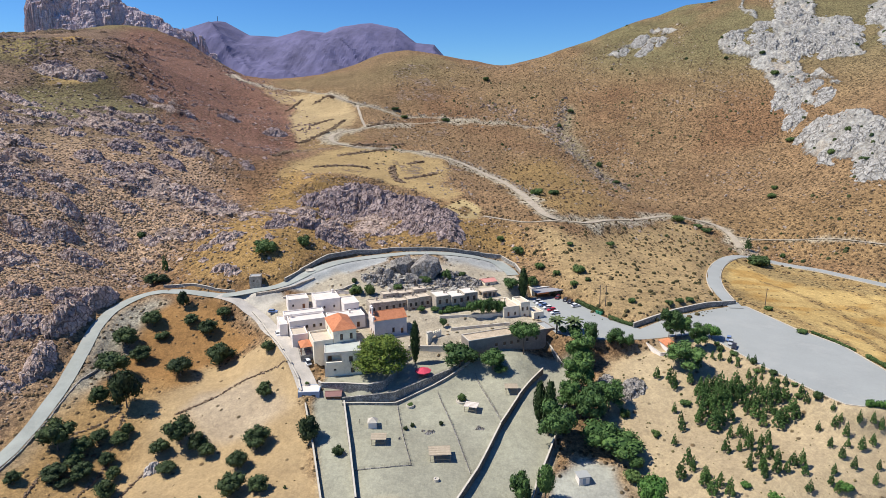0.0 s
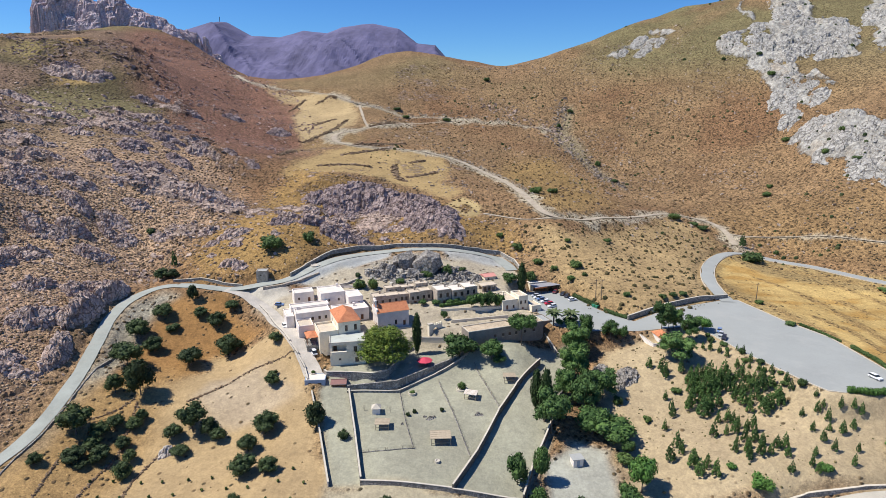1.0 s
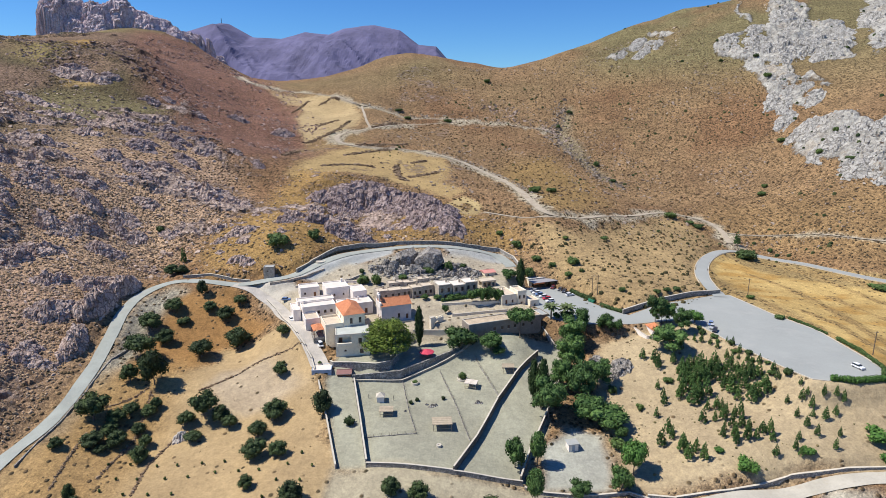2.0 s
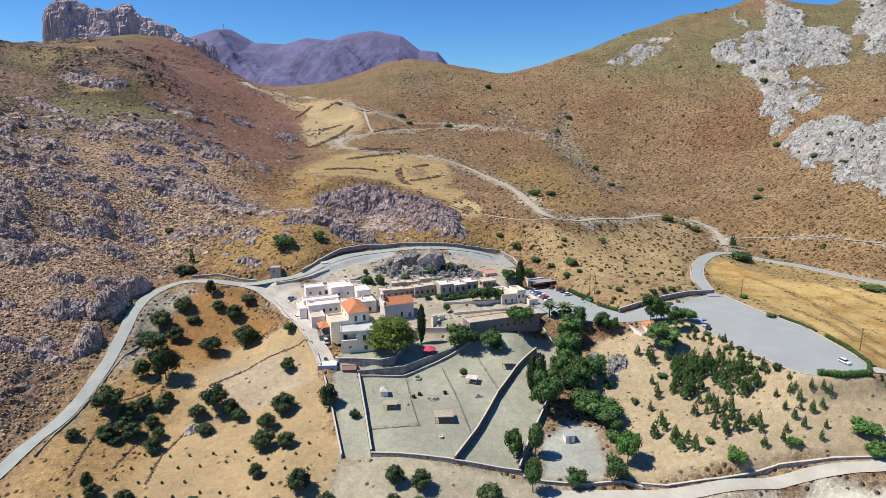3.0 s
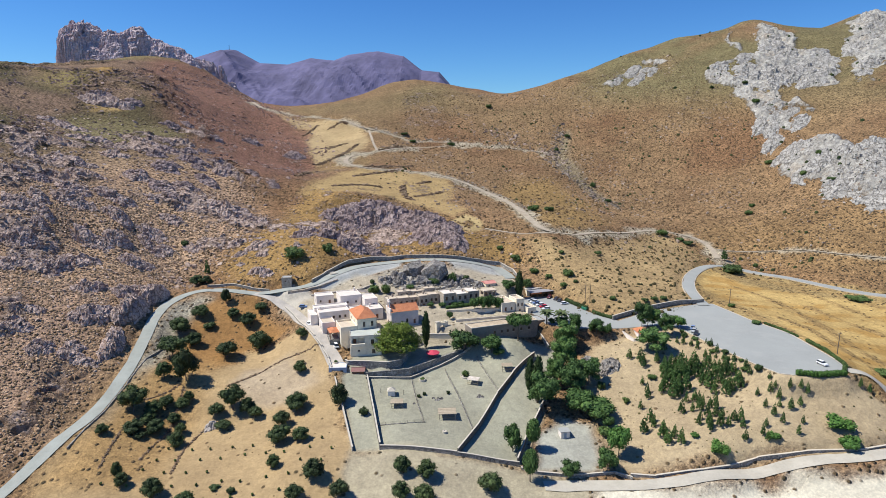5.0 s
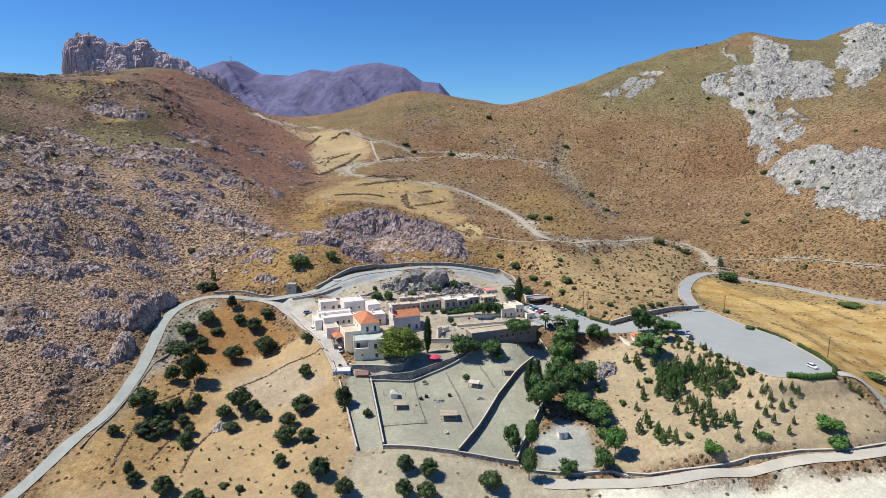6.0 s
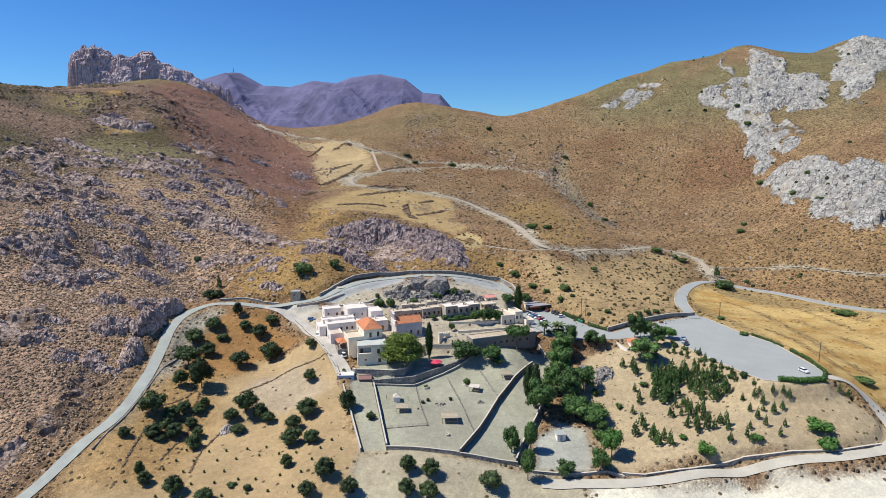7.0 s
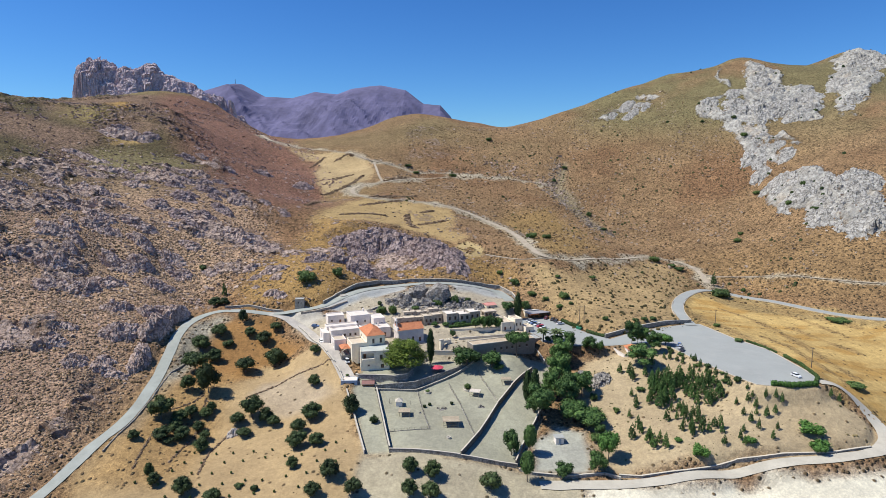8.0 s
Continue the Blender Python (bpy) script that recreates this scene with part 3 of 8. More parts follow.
COVERS = (  # outline, base colour, feather, scrub
    ("ridge_flank", [(-140, 398), (-195, 425), (-262, 510), (-335, 645), (-425, 790), (-470, 920), (-380, 985), (-260, 790), (-185, 690), (-135, 590), (-112, 500), (-108, 440)], (0.255, 0.132, 0.092), 24, 0.75),
    ("saddle_field", [(-215, 708), (-181, 692), (-129, 667), (-94, 627), (-84, 589), (-85, 563), (-103, 533), (-124, 513), (-136, 540), (-150, 590), (-158, 640), (-163, 655), (-184, 672), (-202, 691)],
     (0.40, 0.285, 0.15), 5, 0.05),
    ("track_hollow", [(-124, 513), (-103, 530), (-86, 545), (-66, 520), (-90, 496), (-100, 480), (-118, 452), (-128, 470)], (0.27, 0.175, 0.085), 6, 0.4),
    ("terraces", [(-113, 392), (-108, 410), (-100, 440), (-95, 471), (-83, 492), (-47, 493), (-17, 498), (0, 483), (5, 450), (0, 410), (13, 385), (3, 365), (-14, 387), (-39, 397), (-57, 408),
                  (-81, 398), (-95, 384), (-108, 385)], (0.385, 0.262, 0.12), 5, 0.1),
    ("gully_floor", [(133, 640), (120, 606), (104, 572), (112, 548), (128, 520), (142, 476), (150, 470), (140, 512), (132, 545), (126, 575), (140, 640)], (0.27, 0.21, 0.13), 6, 0.5),
    ("ochre_foot", [(52, 370), (50, 420), (38, 455), (60, 500), (95, 520), (125, 470), (120, 400), (90, 350), (62, 335)], (0.30, 0.19, 0.078), 16, 0.3),
    ("tor_grass", [(-475, 760), (-462, 795), (-350, 590), (-345, 556), (-400, 640)], (0.36, 0.22, 0.075), 14, 0.2),
    ("west_meadow", [(-406, 560), (-378, 591), (-334, 520), (-345, 500), (-375, 507)], (0.25, 0.19, 0.075), 16, 0.3),
    ("west_green", [(-320, 445), (-284, 467), (-259, 473), (-231, 490), (-232, 455), (-248, 398), (-279, 395)], (0.215, 0.175, 0.085), 12, 0.35),
    ("straw_strip", [(-318, 482), (-293, 498), (-286, 486), (-309, 468)], (0.34, 0.225, 0.095), 5, 0.1),
    ("dry_slope", [(-130, 273), (-126, 303), (-110, 337), (-107, 400), (-80, 397), (-8, 367), (12, 338), (38, 324), (45, 300), (29, 305), (-36, 303), (-55, 285), (-77, 259),
                   (-114, 255)], (0.32, 0.195, 0.075), 9, 0.35),
    ("valley_hill", [(178, 350), (205, 352), (240, 300), (330, 262), (470, 240), (470, 330), (330, 330), (285, 385), (210, 420), (172, 400)], (0.28, 0.175, 0.085), 22, 0.5),
    ("ring_field", [(12 + 11 * math.cos(0.785 * k), 349 + 19 * math.sin(0.785 * k)) for k in range(8)], (0.40, 0.29, 0.14), 2.5, 0.0),
    ("ring_middle", [(13 + 4 * math.cos(0.785 * k), 347 + 7 * math.sin(0.785 * k)) for k in range(8)], (0.22, 0.14, 0.065), 1.5, 0.6),
    ("east_slope", [(74, 311), (162, 395), (180, 361), (139, 287), (132, 250), (80, 222), (68, 237), (54, 276), (49, 318)], (0.38, 0.26, 0.13), 7, 0.22),
    ("field_edge", [(128, 243), (135, 285), (150, 315), (172, 345), (200, 348), (225, 310), (262, 275), (345, 240), (345, 130), (166, 132), (166, 150), (148, 165), (146, 200)], (0.34, 0.235, 0.105), 3, 0.3),
    ("grain_field", [(172, 333), (182, 304), (209, 289), (251, 267), (330, 230), (250, 140), (165, 137), (166, 158), (148, 165), (150, 221), (144, 274), (146, 298)],
     (0.50, 0.335, 0.13), 5, 0.08),
    ("upper_grove", [(-128, 244), (-101, 243), (-74, 223), (-85, 215), (-95, 196), (-109, 179), (-122, 179), (-125, 204)], (0.31, 0.165, 0.062), 4, 0.12),
    ("lane_bank", [(-130.5, 150), (-130.5, 188), (-134, 208), (-135, 233), (-128, 245), (-119, 243), (-124, 225), (-123, 200), (-122, 180), (-126, 155)], (0.35, 0.305, 0.235), 4, 0.4),
    ("lower_grove", [(-130, 144), (-122, 174), (-95, 195), (-85, 214), (-67, 213), (-49, 190), (-34, 138), (-20, 60), (-122, 60), (-132, 126)], (0.40, 0.275, 0.145), 3, 0.02),
    ("grove_west", [(-130, 178), (-104, 192), (-95, 165), (-97, 128), (-130, 118)], (0.37, 0.23, 0.10), 9, 0.2),
    ("bare_patch", [(-86, 191), (-69, 197), (-50, 180), (-58, 172), (-77, 169), (-89, 182)], (0.40, 0.30, 0.20), 4, 0.05),
    ("yard", [(-44, 179), (-38, 205), (-15, 215), (13, 212), (52, 210), (34, 158), (23, 134), (-21, 135), (-33, 137)], (0.325, 0.30, 0.225), 1.5, 0.0),
    ("threshold", [(-34, 138), (23, 134), (47, 129), (30, 60), (-30, 60)], (0.39, 0.325, 0.225), 3, 0.04),
    ("coach_yard", [(30, 148), (43, 160), (54, 154), (50, 133), (29, 132)], (0.37, 0.35, 0.295), 2.5, 0.0),
    ("pine_soil", [(64, 205), (105, 215), (108, 194), (122, 161), (146, 158), (160, 148), (158, 140), (148, 133), (100, 133), (59, 127), (51, 134), (57, 160), (50, 183)],
     (0.395, 0.295, 0.18), 4, 0.05),
    ("pale_spoil", [(46, 123), (86, 122), (117, 125), (149, 126), (260, 110), (260, 20), (30, 20)], (0.60, 0.53, 0.415), 3, 0.02),
    ("upper_apron", [(-75, 252), (-66, 265), (-54, 279), (-38, 293), (-27, 296), (-28, 285), (-40, 274), (-50, 262), (-60, 253)], (0.40, 0.385, 0.36), 1.5, 0.0),
    ("east_apron", [(-2, 292), (12, 297), (20, 300), (32, 300), (36, 289), (35, 272), (28, 281), (14, 277), (4, 284)], (0.40, 0.38, 0.35), 1.5, 0.0),
    ("lane_forecourt", [(-98, 246), (-88, 251), (-72, 250), (-63, 240), (-57, 226), (-56, 208), (-66, 214), (-76, 230), (-88, 241)], (0.52, 0.455, 0.375), 1.5, 0.0),
    ("boulder_ground", [(-40, 257), (-38, 276), (-22, 287), (6, 287), (18, 276), (16, 262), (-10, 255)], (0.36, 0.315, 0.26), 3, 0.3),
    ("monastery_ground", [(-80, 236), (-50, 268), (0, 285), (35, 285), (42, 262), (40, 225), (10, 208), (-40, 205), (-56, 200)], (0.43, 0.355, 0.26), 3, 0.1),
)


FIELD_BANKS = ([(144, 245), (148, 222), (148, 192), (146, 163), (152, 154)],
               [(170, 292), (179, 272), (179, 237), (174, 204), (176, 185)],
               [(195, 328), (209, 309), (214, 278), (223, 248)],
               [(211, 312), (224, 294), (237, 268)],
               [(159, 227), (165, 210), (162, 181), (166, 171)],
               [(195, 263), (200, 242), (207, 226)],
               [(155, 311), (139, 282), (138, 260), (138, 240)])


def cover_outline(name):
    return [c[1] for c in COVERS if c[0] == name][0]


def build_ground():
    xs, ys = graded(-190, 160, -3200, 3200, 1.15, -680, 640), graded(105, 300, -1800, 2600, 1.15, 95, 860)
    gx, gy = np.meshgrid(xs, ys)
    x, y = gx.ravel(), gy.ravel()
    z = ground(x, y)
    nx, ny = len(xs), len(ys)
    me = bpy.data.meshes.new("ground")
    me.vertices.add(x.size)
    me.vertices.foreach_set("co", np.stack([x, y, z], 1).astype(np.float32).ravel())
    i = (np.arange(ny - 1)[:, None] * nx + np.arange(nx - 1)[None, :]).ravel()
    quads = np.stack([i, i + 1, i + nx + 1, i + nx], 1).astype(np.int32)
    me.loops.add(quads.size)
    me.loops.foreach_set("vertex_index", quads.ravel())
    me.polygons.add(len(quads))
    me.polygons.foreach_set("loop_start", np.arange(0, quads.size, 4, dtype=np.int32))
    me.polygons.foreach_set("use_smooth", ROUGH(x, y)[quads[:, 0]] < 0.2)
    me.update(calc_edges=True)
    # soil colours and what grows on them
    wx, wy = x + (fbm(x, y, 14, 3, 41) - 0.5) * 9, y + (fbm(x, y, 14, 3, 42) - 0.5) * 9
    blot = smooth(0.35, 0.65, fbm(x, y, 90, 4, 51))[:, None]
    soil = (1 - blot) * np.array((0.25, 0.14, 0.074)) + blot * np.array((0.29, 0.182, 0.096))
    green = (smooth(0.42, 0.62, fbm(x, y, 160, 4, 61)) * smooth(90, 170, z))[:, None] * 0.65
    green = np.maximum(green, (smooth(100, 230, x) * smooth(110, 165, z) * smooth(0.25, 0.55, fbm(x, y, 70, 4, 63)))[:, None] * 0.9)
    soil = soil * (1 - green) + green * np.array((0.205, 0.175, 0.085))
    west = (1 - smooth(-25, 12, outline_distance(wx, wy, WEST_CRAG)))[:, None]
    wcol = (1 - blot) * np.array((0.54, 0.355, 0.225)) + blot * np.array((0.44, 0.285, 0.195))
    wgreen = (smooth(0.5, 0.64, fbm(x, y, 110, 4, 62)) * smooth(70, 110, z))[:, None]
    wcol = wcol * (1 - wgreen) + wgreen * np.array((0.24, 0.19, 0.095))
    wcol = wcol * (1 - 0.46 * smooth(55, 100, z))[:, None]
    soil = soil * (1 - west) + west * wcol
    scrub = 0.68 + 0.35 * (fbm(x, y, 60, 3, 71) - 0.5) + 0.15 * west[:, 0]
    for name, poly, colour, feather, bush in COVERS:
        w = 1 - smooth(-feather, feather, outline_distance(wx if feather > 2 else x, wy if feather > 2 else y, poly))
        soil = soil * (1 - w[:, None]) + w[:, None] * np.array(colour)
        scrub = scrub * (1 - w) + w * bush
        if name == "grain_field":  # mown swathes
            stripe = smooth(0.45, 0.75, fbm(x * 0.35 + y * 0.25, y * 1.3 - x * 0.55, 9, 3, 81)) * w
            soil = soil * (1 - 0.35 * stripe[:, None] * np.array((0.5, 0.8, 1.2)))
    # pale scree thrown out beside the hill tracks
    for name, wide in (("hill_track", 9.5), ("saddle_track", 8.0), ("ring_path", 2.5), ("hillside_path", 3.0)):
        line = ROAD_LINES[name][0]
        idx = np.flatnonzero((x > line[:, 0].min() - 15) & (x < line[:, 0].max() + 15) & (y > line[:, 1].min() - 15) & (y < line[:, 1].max() + 15))
        for i in range(0, idx.size, 20000):
            k = idx[i:i + 20000]
            d = np.hypot(x[k][:, None] - line[None, :, 0], y[k][:, None] - line[None, :, 1]).min(1)
            w = (1 - smooth(wide * 0.5, wide * 1.05, d + (fbm(x[k], y[k], 11, 4, 84) - 0.5) * wide * 1.9)) * 0.9
            soil[k] = soil[k] * (1 - w[:, None]) + w[:, None] * np.array((0.43, 0.365, 0.27))
            scrub[k] = np.maximum(scrub[k], 0.35 * w)
    # banks of rough grass between the mown strips
    for k, pts in enumerate(FIELD_BANKS):
        line, _s = line_samples(pts, 3.0)
        idx = np.flatnonzero((x > line[:, 0].min() - 12) & (x < line[:, 0].max() + 12) & (y > line[:, 1].min() - 12) & (y < line[:, 1].max() + 12))
        d = np.hypot(x[idx][:, None] - line[None, :, 0], y[idx][:, None] - line[None, :, 1]).min(1)
        w = (1 - smooth(1.2, 4.2, d + (fbm(x[idx], y[idx], 8, 4, 85 + k) - 0.5) * 7)) * 0.85
        soil[idx] = soil[idx] * (1 - w[:, None]) + w[:, None] * np.array((0.345, 0.225, 0.095))
        scrub[idx] = np.maximum(scrub[idx], 0.42 * w)
    soil = soil * np.array((0.98, 1.03, 1.04))
    rough = ROUGH(x, y)
    tame = smooth(2, 16, np.minimum.reduce([outline_distance(x, y, c[1]) for c in COVERS if c[0] not in ("terraces", "dry_slope", "east_slope", "pine_soil", "ring_middle", "ridge_flank", "valley_hill", "gully_floor", "ochre_foot", "track_hollow", "tor_grass", "west_meadow", "west_green")]))
    speck = smooth(0.52, 0.7, fbm(x, y, 22, 4, 91)) * tame * (1 - smooth(10, 60, x)) * (0.26 + 0.2 * (outline_distance(x, y, cover_outline("dry_slope")) < 0))
    rock = np.clip(np.maximum(rough * 0.75, speck), 0, 1) * (1 - 0.5 * smooth(85, 135, z) * (x < -60))
    for attr, data in (("soil", soil), ("cover", np.stack([rock, scrub, smooth(120, 200, x)], 1))):
        layer = me.attributes.new(attr, "FLOAT_COLOR", "POINT")
        layer.data.foreach_set("color", np.c_[data, np.ones(len(data))].astype(np.float32).ravel())
    me.materials.append(SOIL)
    return tagged(new("ground", me), "dry hillsides of brown scrub, straw grass and grey rock", "ground", kind="structure")


build_ground()


def ribbon(name, xy, z, half, material, label, lift=0.06):
    """A road surface along its line, with slightly ragged edges and a low crown."""
    bm = bmesh.new()
    t = np.gradient(xy, axis=0)
    n = np.stack([-t[:, 1], t[:, 0]], 1) / np.maximum(np.hypot(*t.T), 1e-6)[:, None]
    rows = []
    for i, ((px_, py_), pz) in enumerate(zip(xy, z)):
        row = []
        for k in (-1, -0.5, 0, 0.5, 1):
            h = half * (1 + (0.34 if half > 2.55 else 0.5) * (value_noise(np.array([i * 1.5]), np.array([k * 40.0]), 6, 7)[0] - 0.5) * abs(k))
            row.append(bm.verts.new((px_ + n[i, 0] * k * h, py_ + n[i, 1] * k * h, pz + lift + 0.05 * (1 - k * k))))
        rows.append(row)
    for a, b_ in zip(rows, rows[1:]):
        for k in range(4):
            f = bm.faces.new((a[k], a[k + 1], b_[k + 1], b_[k]))
            f.smooth = True
    bmesh.ops.recalc_face_normals(bm, faces=bm.faces)
    if bm.faces[0].normal.z < 0:
        bmesh.ops.reverse_faces(bm, faces=bm.faces)
    ob = link_mesh(name, bm, material)
    return tagged(ob, label, "road", kind="structure")


_looks = {"gravel_lane": (GRAVEL, "pale gravel lane along the rocky hillside"), "upper_road": (GRAVEL, "pale dusty road above the monastery"),
          "monastery_lane": (CONCRETE, "pale concrete lane beside the monastery"), "valley_road": (ASPHALT, "worn grey asphalt valley road"),
          "hill_track": (TRACK_EARTH, "dusty earth track up the hill"), "saddle_track": (TRACK_EARTH, "dusty earth track over the saddle"),
          "link_track": (TRACK_EARTH, "short earth track between two hill tracks"), "ring_path": (TRACK_EARTH, "narrow earth path to the ring field"),
          "hillside_path": (TRACK_EARTH, "narrow reddish earth path along the hillside"),
          "lower_road": (PALE_GRAVEL, "pale beige gravel road below the pine slope")}
for _name, (_xy, _z, _half, _reach) in ROAD_LINES.items():
    ribbon(_name, _xy, _z, _half, _looks[_name][0], _looks[_name][1], 0.22 if _name in ("hill_track", "saddle_track", "valley_road", "link_track", "hillside_path") else 0.06)


def build_parking():
    bm = bmesh.new()
    top = [bm.verts.new((x, y, float(parking_height(x, y)))) for x, y in PARKING]
    f = bm.faces.new(top)
    if f.normal.z < 0 or sum((a[0] * b[1] - b[0] * a[1]) for a, b in zip(PARKING, PARKING[1:] + PARKING[:1])) < 0:
        bmesh.ops.reverse_faces(bm, faces=[f])
    bmesh.ops.triangulate(bm, faces=bm.faces[:])
    tagged(link_mesh("parking_area", bm, ASPHALT), "broad worn grey asphalt car park", "car park", kind="structure")


build_parking()

# ---- more materials ----
WHITEWASH = plain("whitewashed_plaster", (0.82, 0.735, 0.66), 0.9, 0.08, 0.25, 3.0, dirt=(0.66, 0.57, 0.48))
CREAM = plain("cream_plaster", (0.84, 0.745, 0.575), 0.9, 0.07, 0.3, 3.0, dirt=(0.58, 0.48, 0.34))
def masonry_material(name, dark, light, mortar, scale=1.7):
    m, nt, b = nodes_of(name)
    tc = nt.nodes.new("ShaderNodeTexCoord")
    cell = node(nt, "ShaderNodeTexVoronoi", Scale=scale)
    edge = node(nt, "ShaderNodeTexVoronoi", Scale=scale, feature="DISTANCE_TO_EDGE")
    nt.links.new(tc.outputs["Object"], cell.inputs["Vector"])
    nt.links.new(tc.outputs["Object"], edge.inputs["Vector"])
    pick = nt.nodes.new("ShaderNodeSeparateColor")
    nt.links.new(cell.outputs["Color"], pick.inputs["Color"])
    col = mixed(nt, pick.outputs[0], dark, light)
    col = mixed(nt, ramp(nt, edge.outputs["Distance"], (0.02, 1.0), (0.09, 0.0)), col, mortar)
    col = mixed(nt, 1.0, col, ramp(nt, noise_of(nt, 0.4, 6.0, 0.7), (0.3, 0.7), (0.7, 1.25)), "MULTIPLY")
    nt.links.new(col, b.inputs["Base Color"])
    b.inputs["Roughness"].default_value = 0.95
    bumped(nt, b, edge.outputs["Distance"], 0.8, 0.12)
    return m


STONE_OLD = masonry_material("old_stone_masonry", (0.33, 0.27, 0.205), (0.54, 0.455, 0.355), (0.40, 0.34, 0.27), 1.4)
STONE_WALL = masonry_material("dry_stone", (0.20, 0.185, 0.165), (0.45, 0.415, 0.36), (0.12, 0.105, 0.09))
# dirty stone, its colour darkened further for the walls' shaded faces
STONE_SHADE_WEATHERED = masonry_material("shaded_weathered_wall_stone", (0.10, 0.088, 0.075), (0.235, 0.21, 0.18), (0.075, 0.065, 0.055))
STONE_DARK = plain("dark_stone_masonry", (0.27, 0.225, 0.185), 0.95, 0.25, 0.7, 3.5, bump=0.08)
COPING = plain("pale_coping", (0.54, 0.48, 0.39), 0.9, 0.14, 0.5, 4.0)
ROOF_PALE = plain("pale_lime_roof", (0.58, 0.48, 0.36), 0.95, 0.16, 0.3, 2.5, dirt=(0.44, 0.35, 0.27))
ROOF_WHITE = plain("white_flat_roof", (0.70, 0.615, 0.53), 0.9, 0.1, 0.3, 2.5, dirt=(0.62, 0.53, 0.44))
ROOF_GREY = plain("grey_screed_roof", (0.36, 0.36, 0.34), 0.9, 0.12, 0.25, 3.0, dirt=(0.26, 0.26, 0.25))
ROOF_SCREED = plain("pale_green_grey_screed", (0.47, 0.48, 0.42), 0.9, 0.12, 0.3, 2.5, dirt=(0.38, 0.38, 0.33))
ROOF_PINK = plain("pink_painted_roof", (0.62, 0.27, 0.22), 0.8, 0.1, 0.4, 3.0)
WOOD_BROWN = plain("brown_wood", (0.20, 0.085, 0.04), 0.6, 0.2, 1.0, 6.0)
WOOD_GREY = plain("weathered_wood", (0.36, 0.29, 0.2), 0.85, 0.2, 1.0, 6.0)
IRON = plain("dark_iron", (0.06, 0.06, 0.06), 0.55, 0.15, 1.0, 6.0, metal=0.6)
POLE_WOOD = plain("pole_wood", (0.13, 0.1, 0.075), 0.85, 0.2, 1.0, 5.0)
RED_CLOTH = plain("red_canvas", (0.55, 0.05, 0.09), 0.8, 0.08, 1.0, 5.0)
RUBBER = plain("tyre_rubber", (0.03, 0.03, 0.03), 0.85, 0.1, 2.0, 9.0)
ALLOY = plain("wheel_alloy", (0.5, 0.5, 0.52), 0.35, 0.05, 2.0, 9.0, metal=0.9)
GREEN_PLASTIC = plain("green_plastic", (0.03, 0.22, 0.12), 0.5, 0.1, 1.0, 6.0)
SLATE_BLUE = plain("blue_grey_metal", (0.28, 0.34, 0.42), 0.5, 0.08, 1.0, 6.0)
ROCK_GREY = rock_material("limestone", (0.26, 0.235, 0.21), (0.52, 0.475, 0.42), (0.12, 0.105, 0.09), 0.25, 0.6)
ROCK_DARK = rock_material("dark_violet_limestone", (0.29, 0.215, 0.195), (0.52, 0.405, 0.37), (0.15, 0.105, 0.085), 0.12, 0.9)
ROCK_VIOLET = rock_material("violet_grey_limestone", (0.41, 0.30, 0.245), (0.72, 0.56, 0.475), (0.18, 0.122, 0.09), 0.16, 0.8)
SIGN_CREAM = plain("cream_board", (0.75, 0.7, 0.55), 0.7, 0.05, 1.0, 5.0)


def tiles_material():
    m, nt, b = nodes_of("orange_roof_tiles")
    tc = nt.nodes.new("ShaderNodeTexCoord")
    wave = node(nt, "ShaderNodeTexWave", Scale=1.6, Distortion=0.4)
    nt.links.new(tc.outputs["Object"], wave.inputs["Vector"])
    col = mixed(nt, ramp(nt, noise_of(nt, 0.8), (0.3, 0.0), (0.7, 1.0)), (0.50, 0.15, 0.06), (0.68, 0.26, 0.11))
    col = mixed(nt, 0.25, col, ramp(nt, noise_of(nt, 5.0), (0.35, (0.30, 0.10, 0.05)), (0.65, (0.75, 0.38, 0.2))))
    nt.links.new(col, b.inputs["Base Color"])
    b.inputs["Roughness"].default_value = 0.85
    bumped(nt, b, wave.outputs["Fac"], 0.8, 0.08)
    return m


def glass_material(name="window_glass", tint=(0.03, 0.035, 0.04)):
    m, nt, b = nodes_of(name)
    b.inputs["Base Color"].default_value = (*tint, 1)
    b.inputs["Roughness"].default_value = 0.08
    b.inputs["Specular IOR Level"].default_value = 0.6
    return m


TILES, GLASS = tiles_material(), glass_material()


# ---- shapes ----
def bm_box(bm, x0, y0, z0, x1, y1, z1):
    v = [bm.verts.new((x, y, z)) for z in (z0, z1) for x, y in ((x0, y0), (x1, y0), (x1, y1), (x0, y1))]
    for f in ((3, 2, 1, 0), (4, 5, 6, 7), (0, 1, 5, 4), (1, 2, 6, 5), (2, 3, 7, 6), (3, 0, 4, 7)):
        bm.faces.new([v[i] for i in f])
    return bm


def box(x0, y0, z0, x1, y1, z1, bevel=0.0):
    bm = bm_box(bmesh.new(), x0, y0, z0, x1, y1, z1)
    if bevel:
        bmesh.ops.bevel(bm, geom=bm.edges[:], offset=bevel, segments=1, affect="EDGES")
    return bm


def tube(bm, a, b, r0, r1=None, n=8):
    """A tapering round bar from a to b."""
    a, b, r1 = Vector(a), Vector(b), r0 if r1 is None else r1
    q = (b - a).to_track_quat("Z", "Y").to_matrix()
    rings = []
    for c, r in ((a, r0), (b, r1)):
        rings.append([bm.verts.new(c + q @ Vector((r * math.cos(t), r * math.sin(t), 0))) for t in (2 * math.pi * k / n for k in range(n))])
    for k in range(n):
        bm.faces.new((rings[0][k], rings[0][(k + 1) % n], rings[1][(k + 1) % n], rings[1][k]))
    bm.faces.new(rings[0][::-1])
